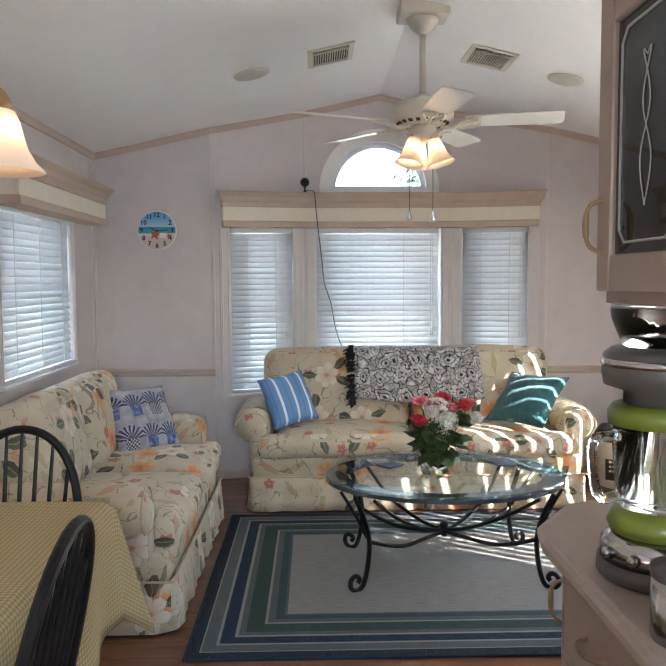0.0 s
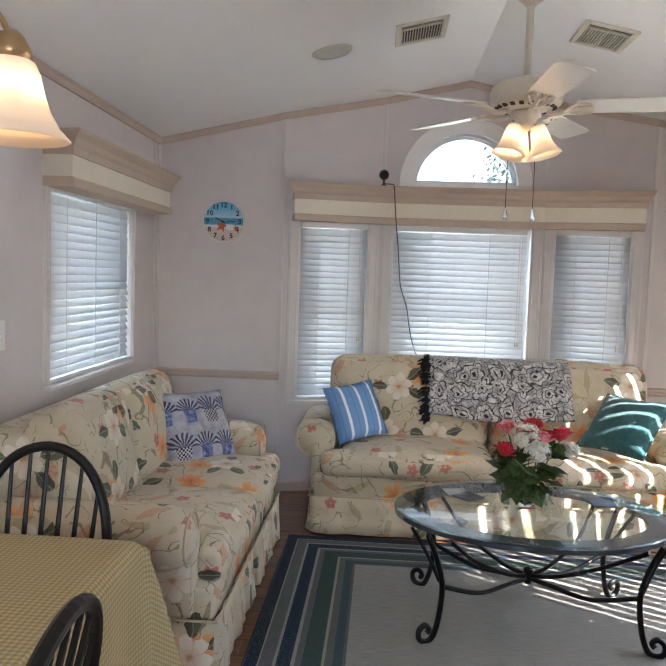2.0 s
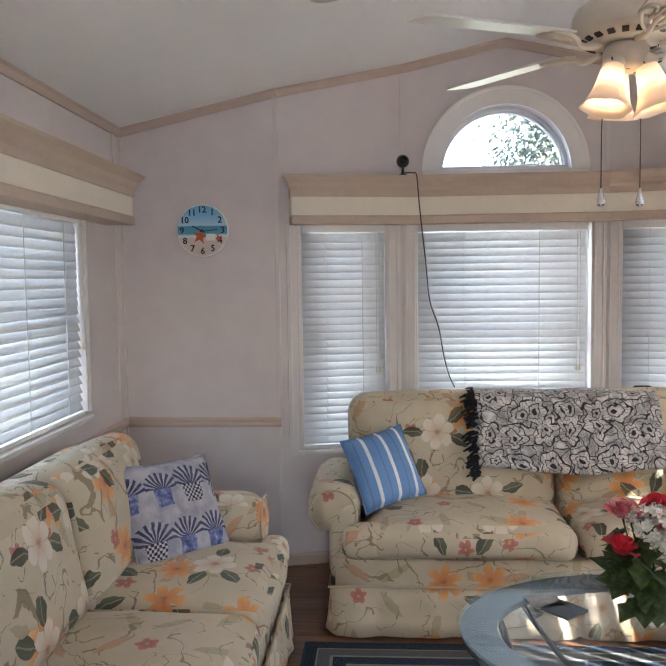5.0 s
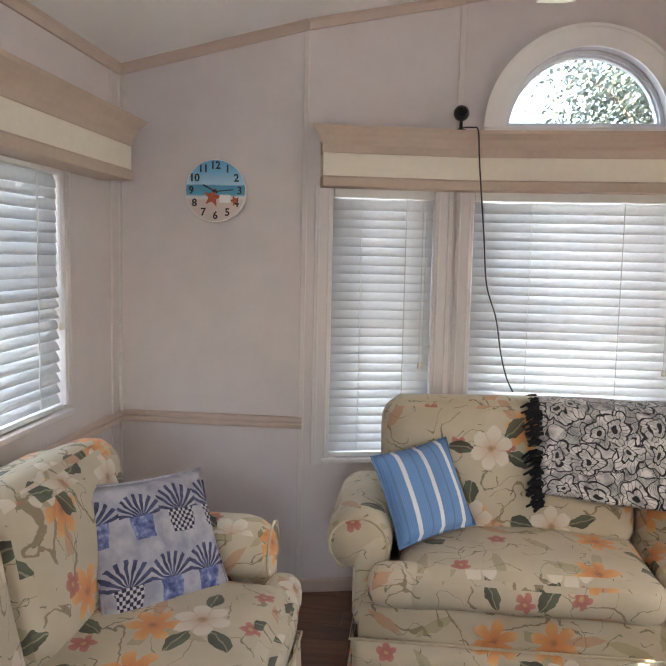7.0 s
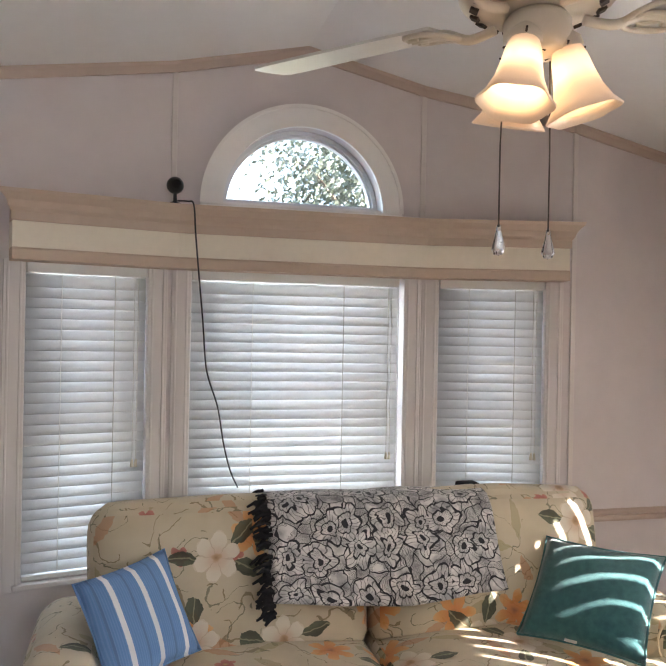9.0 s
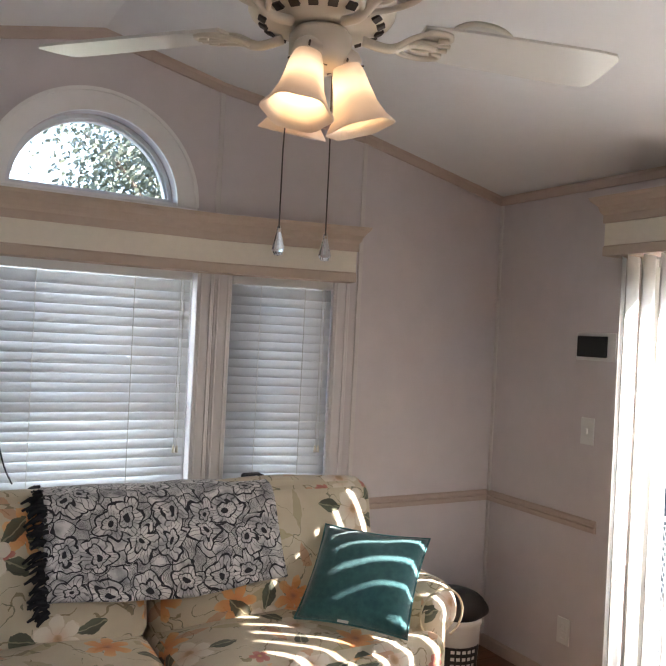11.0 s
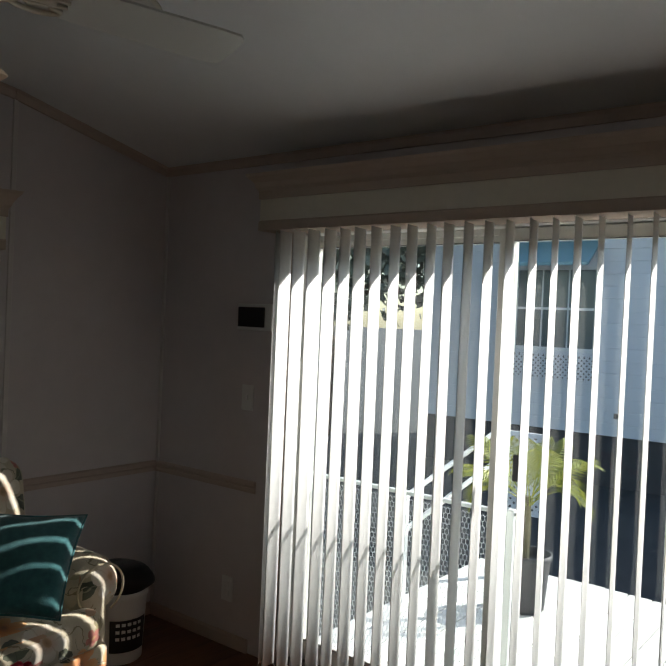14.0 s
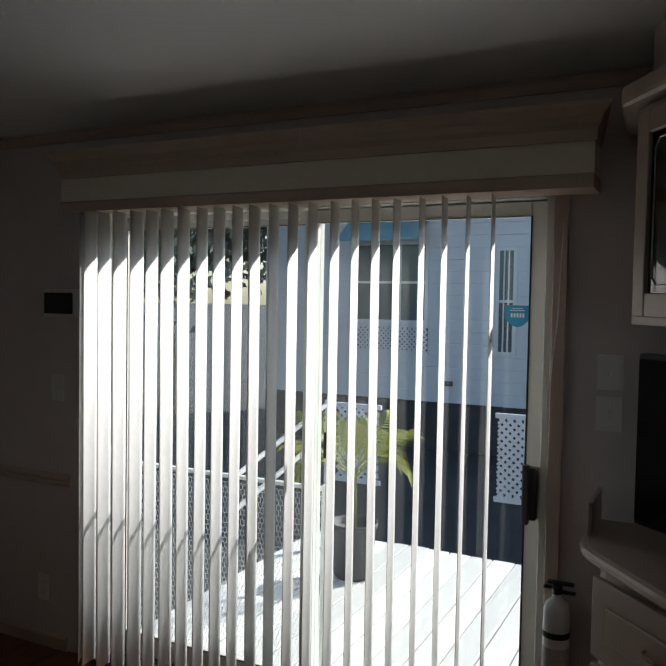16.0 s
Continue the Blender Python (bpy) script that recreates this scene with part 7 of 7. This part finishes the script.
for q in range(5):
    part("sticker_bar", box(2.4418, 2.4424, 3.0455 + q * 0.0095, 3.0515 + q * 0.0095, 1.503, 1.516), sticker_ink, slide)
cs = box(2.388, 2.402, D0 - 0.045, D0 - 0.002, 0.0, 1.876, 0.003, 1)
box(2.388, 2.402, D1 + 0.002, D1 + 0.05, 0.0, 1.876, 0.003, 1, cs)
setting("trim", cs, trim_tan, "tan casing beside the patio door")

# vertical blind
vbt = thing("vertical_blind", "white vertical vane blind, open, over the patio door", "blind")
part("headrail", box(2.29, 2.34, 2.98, 4.84, 1.899, 1.93, 0.003, 1), alu, vbt)


def vane_bm():
    b = bmesh.new()
    n = 6
    rows = []
    for i in range(n + 1):
        s = -0.5 + i / n
        rows.append([b.verts.new((s * 0.089, 0.006 * (1 - 4 * s * s), z)) for z in (0.03, 1.882)])
    back = []
    for i in range(n + 1):
        s = -0.5 + i / n
        back.append([b.verts.new((s * 0.089, 0.006 * (1 - 4 * s * s) + 0.0012, z)) for z in (0.03, 1.882)])
    for i in range(n):
        b.faces.new((rows[i][0], rows[i + 1][0], rows[i + 1][1], rows[i][1]))
        b.faces.new((back[i][0], back[i][1], back[i + 1][1], back[i + 1][0]))
        for k in (0, 1):
            b.faces.new((rows[i][k], rows[i + 1][k], back[i + 1][k], back[i][k]))
    for i in (0, n):
        b.faces.new((rows[i][0], rows[i][1], back[i][1], back[i][0]))
    return b


vane_me = to_mesh(vane_bm(), "vane", vane_white, True)
clip_me = to_mesh(box(-0.008, 0.008, -0.003, 0.006, 1.882, 1.896), "vane_clip", white_plastic)
rv = random.Random(11)
for k in range(22):
    y = 4.769 - 0.0785 * k
    o = new("vane", vane_me)
    o.parent = vbt
    o.matrix_local = pose(2.315, y + rv.uniform(-0.003, 0.003), 0, rv.uniform(-0.15, 0.15), rv.uniform(-0.15, 0.15), 7 + rv.uniform(-2.5, 2.5))
    c = new("vane_clip", clip_me)
    c.parent = vbt
    c.matrix_local = pose(2.315, y, 0)
o = new("vane", vane_me)
o.parent = vbt
o.matrix_local = pose(2.32, 4.815, 0, 0, 0, 30)
part("control_cord", tube([(2.345, 2.915, 1.79), (2.35, 2.925, 1.5), (2.352, 2.952, 1.22)], 0.0022, 5), white_plastic, vbt)

# ---- outside ----
ground_m = paint("asphalt_ground", (0.055, 0.055, 0.055), 0.9, 0.25, 0.4, 3)
gb = bmesh.new()
gz = -0.9
ring = [(300, 300), (-300, 300), (-300, -300), (300, -300)]
gb.faces.new([gb.verts.new((x, y, gz)) for x, y in ring])
setting("ground", gb, ground_m, "dark asphalt ground round the cottages")

deck_m = wood("weathered_deck", (0.74, 0.72, 0.69), (0.87, 0.85, 0.82), 0.8, "x")
deck = tagged(new("deck"), "pale weathered plank deck outside the door", "deck", kind="structure")
plank_me = to_mesh(box(2.56, 4.84, 0.0, 0.137, -0.145, -0.118, 0.004, 1), "plank", deck_m)
for k in range(36):
    y = -0.2 + 0.1455 * k
    o = new("plank", plank_me)
    o.parent = deck
    o.location = (rv.uniform(-0.012, 0.012), y, rv.uniform(-0.002, 0.002))
part("deck_frame", join(join(box(4.76, 4.81, -0.2, 5.03, -0.32, -0.147), box(2.58, 2.63, -0.2, 5.03, -0.32, -0.147)), join(box(2.63, 4.76, -0.2, -0.15, -0.32, -0.147), box(2.63, 4.76, 4.98, 5.03, -0.32, -0.147))), deck_m, deck)
for x in (2.62, 4.74):
    for y in (-0.1, 1.6, 3.3, 4.93):
        part("deck_post", box(x - 0.045, x + 0.045, y - 0.045, y + 0.045, gz, -0.32), deck_m, deck)

# low wire gate panel beside the door
gt = thing("wire_gate", "low white framed chicken wire panel against the door", "gate", pose(2.578, 3.80, -0.117))
GL, GH = 1.02, 0.945
part("top_rail", box(-0.012, 0.012, 0, GL, GH - 0.016, GH, 0.003, 1), white_vinyl, gt)
part("bottom_rail", box(-0.012, 0.012, 0, GL, 0.0, 0.028, 0.003, 1), white_vinyl, gt)
for y in (0.0, GL - 0.028):
    part("post", box(-0.014, 0.014, y, y + 0.028, 0.0, GH + 0.01, 0.003, 1), white_vinyl, gt)
wire = bmesh.new()
ch_, cw_ = 0.028, 0.017


def wire_bar(b, p, q, r=0.0009):
    d = Vector((0, q[0] - p[0], q[1] - p[1]))
    n = Vector((0, -d.z, d.y)).normalized() * r
    o = [Vector((0, *p)) + n + Vector((r, 0, 0)), Vector((0, *p)) - n + Vector((r, 0, 0)), Vector((0, *p)) - Vector((r, 0, 0))]
    e = [v + d for v in o]
    va, ve = [b.verts.new(v) for v in o], [b.verts.new(v) for v in e]
    for i in range(3):
        b.faces.new((va[i], va[(i + 1) % 3], ve[(i + 1) % 3], ve[i]))


rowi = 0
z = 0.03
while z < GH - 0.05:
    y = 0.03 + (cw_ / 2 if rowi % 2 else 0.0)
    while y < GL - 0.05:
        wire_bar(wire, (y, z), (y, z + ch_ * 0.5))
        wire_bar(wire, (y, z + ch_ * 0.5), (y + cw_ / 2, z + ch_ * 0.75))
        wire_bar(wire, (y, z + ch_ * 0.5), (y - cw_ / 2, z + ch_ * 0.75))
        y += cw_
    z += ch_ * 0.75
    rowi += 1
tagged(part("wire_mesh", wire, white_vinyl, gt, "white coated hexagon wire mesh"), kind="stuff")

# stair rail of the deck
sr = thing("stair_rail", "white pipe rail beside the deck steps", "railing", pose(4.4, 4.78, -0.117))
for x0, z0, x1, z1 in ((-0.7, 0.62, 0.12, 0.98), (-0.7, 0.42, 0.12, 0.78)):
    part("rail", tube([(x0, 0.2, z0), (x1, 0, z1)], 0.016, 8), white_vinyl, sr)
for x, y, h in ((0.12, 0.0, 1.0), (-0.7, 0.2, 0.64)):
    part("post", box(x - 0.02, x + 0.02, y - 0.02, y + 0.02, 0, h, 0.003, 1), white_vinyl, sr)

# potted palm
pp = thing("potted_palm", "small areca palm in a dark pot on the deck", "plant", pose(4.12, 4.40, -0.117))
part("pot", lathe([(0.0, 0.0), (0.10, 0.0), (0.115, 0.02), (0.14, 0.30), (0.15, 0.305), (0.15, 0.335), (0.135, 0.335), (0.125, 0.29), (0.0, 0.28)], 28), paint("grey_pot", (0.05, 0.05, 0.055), 0.6), pp, "", True)
part("stalk", tube([(0, 0, 0.27), (0.005, 0.0, 0.47), (0, 0.004, 0.66)], 0.02, 8), paint("palm_stalk", (0.12, 0.11, 0.05), 0.7), pp)
frond_m = petal_mat("palm_leaf", (0.16, 0.20, 0.02), (0.42, 0.42, 0.06))


def frond_bm(ln, droop):
    """One feathered frond: an arching rib with narrow drooping leaflets."""
    b = bmesh.new()
    n = 20
    pts = [Vector((ln * s_ * (1 - 0.2 * s_ * droop), 0, ln * (1.05 * s_ - droop * s_ * s_))) for s_ in [i / n for i in range(n + 1)]]
    join(b, tube(pts, [0.004 - 0.00015 * i for i in range(n + 1)], 5))
    for i in range(5, n + 1):
        for sd in (-1, 1):
            k = i / n
            reach = 0.19 * math.sin(math.pi * min(1.0, k * 0.72 + 0.12)) + 0.02
            p = pts[i]
            d = (pts[i] - pts[i - 1]).normalized()
            mid = p + d * reach * 0.42 + Vector((0, sd * reach * 0.34, 0.012))
            tip = p + d * reach * 0.75 + Vector((0, sd * reach * 0.62, -reach * 0.22))
            w = d * 0.0055
            for q in ((p - w * 0.5, mid - w, mid + w, p + w * 0.5), (mid - w, tip, mid + w)):
                b.faces.new([b.verts.new(v) for v in q])
    return b


fm = [to_mesh(frond_bm(l, dr), "frond", frond_m) for l, dr in ((0.40, 0.35), (0.43, 0.60), (0.35, 0.9), (0.40, 0.15))]
for k in range(15):
    o = new("frond", fm[k % 4])
    o.parent = pp
    o.matrix_local = pose(0.02 * math.cos(k), 0.02 * math.sin(k), 0.61, 0, rv.uniform(-22, 10), k * 137.5)

# the cottage across the way
HX = 12.0
hs = thing("cottage", "white clapboard cottage with lattice skirting across the drive", "house", pose(HX, 0, 0.26))
siding = paint("white_siding", (0.74, 0.76, 0.80), 0.6, 0.03, 0.05, 4)
win_dark = paint("dark_window_glass", (0.10, 0.13, 0.14), 0.12, 0.3, 0.0, 2)
part("wall", box(0.0, 5.0, -6.0, 9.84, -0.36, 3.1), siding, hs)
lapm = to_mesh(box(-0.018, -0.001, -6.0, 9.84, 0.0, 0.19, 0.004, 1), "siding_board", siding)
for k in range(17):
    o = new("siding_board", lapm)
    o.parent = hs
    o.location = (0, 0, -0.36 + 0.1955 * k)
rfb = bmesh.new()
rp = [(-0.5, 3.05), (2.5, 4.1), (5.5, 3.05), (5.5, 3.12), (2.5, 4.2), (-0.5, 3.14)]
ra = [rfb.verts.new((x, -6.4, z)) for x, z in rp]
rc_ = [rfb.verts.new((x, 10.2, z)) for x, z in rp]
rfb.faces.new(ra)
rfb.faces.new(rc_[::-1])
for i in range(6):
    rfb.faces.new((ra[i], ra[(i + 1) % 6], rc_[(i + 1) % 6], rc_[i]))
part("roof", rfb, paint("grey_roof", (0.25, 0.25, 0.26), 0.7), hs)
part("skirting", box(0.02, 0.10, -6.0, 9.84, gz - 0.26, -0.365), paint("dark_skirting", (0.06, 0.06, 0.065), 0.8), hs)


def house_window(y0, y1, z0, z1, awning):
    w = part("window", join(join(box(-0.05, -0.02, y0 - 0.06, y0, z0 - 0.06, z1 + 0.06), box(-0.05, -0.02, y1, y1 + 0.06, z0 - 0.06, z1 + 0.06)), join(join(box(-0.05, -0.02, y0, y1, z0 - 0.06, z0), box(-0.05, -0.02, y0, y1, z1, z1 + 0.06)), box(-0.045, -0.02, y0, y1, (z0 + z1) / 2 - 0.02, (z0 + z1) / 2 + 0.02))), white_vinyl, hs)
    part("pane", box(-0.032, -0.0185, y0, y1, z0, z1), win_dark, w)
    for s in (0.33, 0.67):
        part("glazing_bar", box(-0.042, -0.033, y0 + (y1 - y0) * s - 0.012, y0 + (y1 - y0) * s + 0.012, z0, z1), white_vinyl, w)
    if awning:
        b = bmesh.new()
        v = [b.verts.new(p) for p in ((-0.06, y0 - 0.06, z1 + 0.46), (-0.06, y1 + 0.06, z1 + 0.46), (-0.6, y1 + 0.06, z1 + 0.08), (-0.6, y0 - 0.06, z1 + 0.08), (-0.06, y0 - 0.06, z1 + 0.42), (-0.06, y1 + 0.06, z1 + 0.42), (-0.6, y1 + 0.06, z1 + 0.03), (-0.6, y0 - 0.06, z1 + 0.03))]
        for f in ((0, 1, 2, 3), (7, 6, 5, 4), (0, 4, 5, 1), (1, 5, 6, 2), (2, 6, 7, 3), (3, 7, 4, 0)):
            b.faces.new([v[i] for i in f])
        part("awning", b, paint("teal_awning", (0.26, 0.42, 0.46), 0.7, 0.1, 0.1, 10), hs, "faded teal window awning")


house_window(6.76, 8.06, 0.98, 2.24, True)
house_window(5.30, 5.52, 0.52, 2.12, False)
house_window(4.40, 4.98, 0.52, 2.12, False)
house_window(1.5, 2.6, 0.5, 1.9, True)
part("wall_vent", box(-0.05, -0.02, 6.25, 6.38, -0.08, 0.0), dark_grey, hs)


def lattice(y0, y1, z0, z1, x, parent_label):
    t = thing("lattice_panel", parent_label, "lattice", pose(x, 0, 0), "white lattice panels")
    b = bmesh.new()
    st, wd = 0.085, 0.034
    for sgn in (1, -1):
        c = -(z1 - z0)
        while c < (y1 - y0) + (z1 - z0):
            p = []
            for s in (0.0, z1 - z0):
                p.append((y0 + c + (s if sgn > 0 else (z1 - z0) - s), z0 + s))
            (ya, za), (yb, zb) = p

            lo, hi = min(ya, yb), max(ya, yb)
            if hi > y0 and lo < y1:
                t0 = max(0.0, (y0 - ya) / (yb - ya) if yb > ya else (y1 - ya) / (yb - ya))
                t1 = min(1.0, (y1 - ya) / (yb - ya) if yb > ya else (y0 - ya) / (yb - ya))
                if t1 > t0:
                    A = (ya + (yb - ya) * t0, za + (zb - za) * t0)
                    B = (ya + (yb - ya) * t1, za + (zb - za) * t1)
                    n = Vector((-(B[1] - A[1]), B[0] - A[0])).normalized() * wd / 2
                    xo = 0.008 * sgn
                    q = [(A[0] + n.x, A[1] + n.y), (A[0] - n.x, A[1] - n.y), (B[0] - n.x, B[1] - n.y), (B[0] + n.x, B[1] + n.y)]
                    f0 = [b.verts.new((xo - 0.004, yy, zz)) for yy, zz in q]
                    f1 = [b.verts.new((xo + 0.004, yy, zz)) for yy, zz in q]
                    b.faces.new(f0)
                    b.faces.new(f1[::-1])
                    for i in range(4):
                        b.faces.new((f0[i], f0[(i + 1) % 4], f1[(i + 1) % 4], f1[i]))
            c += st
    tagged(part("lattice_strips", b, siding, t), kind="stuff")
    part("lattice_frame", join(box(-0.02, 0.02, y0 - 0.03, y1 + 0.03, z1, z1 + 0.05), box(-0.02, 0.02, y0 - 0.03, y1 + 0.03, z0 - 0.05, z0)), siding, t)


lattice(6.70, 8.10, 0.72, 1.12, HX - 0.05, "white diamond lattice fixed under the cottage window")
# added dark sheet behind this lattice, so its gaps look dark against the siding
part("lattice_backing", box(-0.031, -0.0185, 6.70, 8.10, 0.46, 0.86), dark_grey, hs)
lattice(2.2, 4.42, gz + 0.46, 0.375, 7.7, "white diamond lattice fence panel beside the drive")
lattice(5.75, 6.25, gz + 0.46, 0.35, 7.7, "white diamond lattice fence panel beside the drive")


# trees
def tree(m, height, spread, leaves, seed, label, leaf=1.0):
    t = thing("tree", label, "tree", m, "trees outside")
    r = random.Random(seed)
    bark = paint("bark", (0.12, 0.09, 0.07), 0.9, 0.3, 0.5, 8)
    part("trunk", tube(curve_points([(0, 0, 0), (0.1, 0.05, height * 0.25), (-0.05, 0.1, height * 0.5), (0.1, 0, height * 0.8)], 5), [0.17 - 0.0065 * i for i in range(16)], 8), bark, t)
    tips = []
    for k in range(16):
        a = k * 2.4 + r.uniform(-0.3, 0.3)
        z0 = height * r.uniform(0.3, 0.65)
        rr_ = spread * r.uniform(0.55, 0.95)
        tip = Vector((rr_ * math.cos(a), rr_ * math.sin(a), min(height, z0 + height * r.uniform(0.1, 0.35))))
        part("limb", tube(curve_points([(0, 0, z0), (tip.x * 0.5, tip.y * 0.5, z0 + (tip.z - z0) * 0.65), tuple(tip)], 4), [0.06 - 0.006 * i for i in range(9)], 6), bark, t)
        tips.append(tip)
        tips.append(Vector((tip.x * 0.5, tip.y * 0.5, tip.z + height * 0.06)))
    tips.append(Vector((0, 0, height * 0.95)))
    verts, faces = [], []
    for k in range(leaves):
        c = tips[r.randrange(len(tips))]
        d = Vector((r.gauss(0, 1), r.gauss(0, 1), r.gauss(0, 0.8))) * spread * 0.19
        p = c + d
        n = Vector((r.uniform(-1, 1), r.uniform(-1, 1), r.uniform(-0.3, 1))).normalized()
        u = n.orthogonal().normalized()
        w = n.cross(u)
        l, h = leaf * r.uniform(0.05, 0.10), leaf * r.uniform(0.025, 0.045)
        i0 = len(verts)
        verts += [tuple(p - u * l), tuple(p + w * h), tuple(p + u * l), tuple(p - w * h)]
        faces.append((i0, i0 + 1, i0 + 2, i0 + 3))
    me = bpy.data.meshes.new("crown")
    me.from_pydata(verts, [], faces)
    g = G("foliage")
    geo = g.nt.nodes.new("ShaderNodeNewGeometry")
    col = g.ramp(geo.outputs["Random Per Island"], [(0.0, (0.075, 0.09, 0.06)), (0.6, (0.12, 0.14, 0.105)), (1.0, (0.19, 0.21, 0.175))])
    g.set(Base_Color=col, Roughness=0.6)
    me.materials.append(g.mat)
    o = new("crown", me)
    o.parent = t
    return t


tree(pose(3.7, 15.0, gz), 6.0, 1.9, 11000, 2, "leafy tree behind the bay window", 0.8)
tree(pose(12.6, 12.6, gz), 7.5, 2.8, 9000, 7, "dark leafy tree beside the cottage", 1.9)
tree(pose(8.8, 11.6, gz), 5.2, 2.2, 8000, 9, "low leafy tree beyond the deck", 1.5)

# ---- floor planks ----
pm = [to_mesh(box(0, ln, 0, 0.1235, -0.006, 0.0, 0.0012, 1), "plank", floor_wood) for ln in (1.22, 0.74, 0.98)]
lens_ = (1.22, 0.74, 0.98)
k = 0
y = 2.0
row = 0
while y < YF - 0.01:
    x = XL - 0.02 - (row * 0.37) % 0.7
    while x < XR:
        i = k % 3
        a, c = max(x, XL), min(x + lens_[i], XR)
        o = new("plank", pm[i] if (a, c) == (x, x + lens_[i]) else to_mesh(box(0, max(c - a, 0.02), 0, 0.1235, -0.006, 0.0, 0.0012, 1), "plank", floor_wood))
        o.parent = FLOOR
        o.location = (min(a, XR - 0.02), y, 0.0)
        x += lens_[i] + 0.0016
        k += 1
    y += 0.125
    row += 1
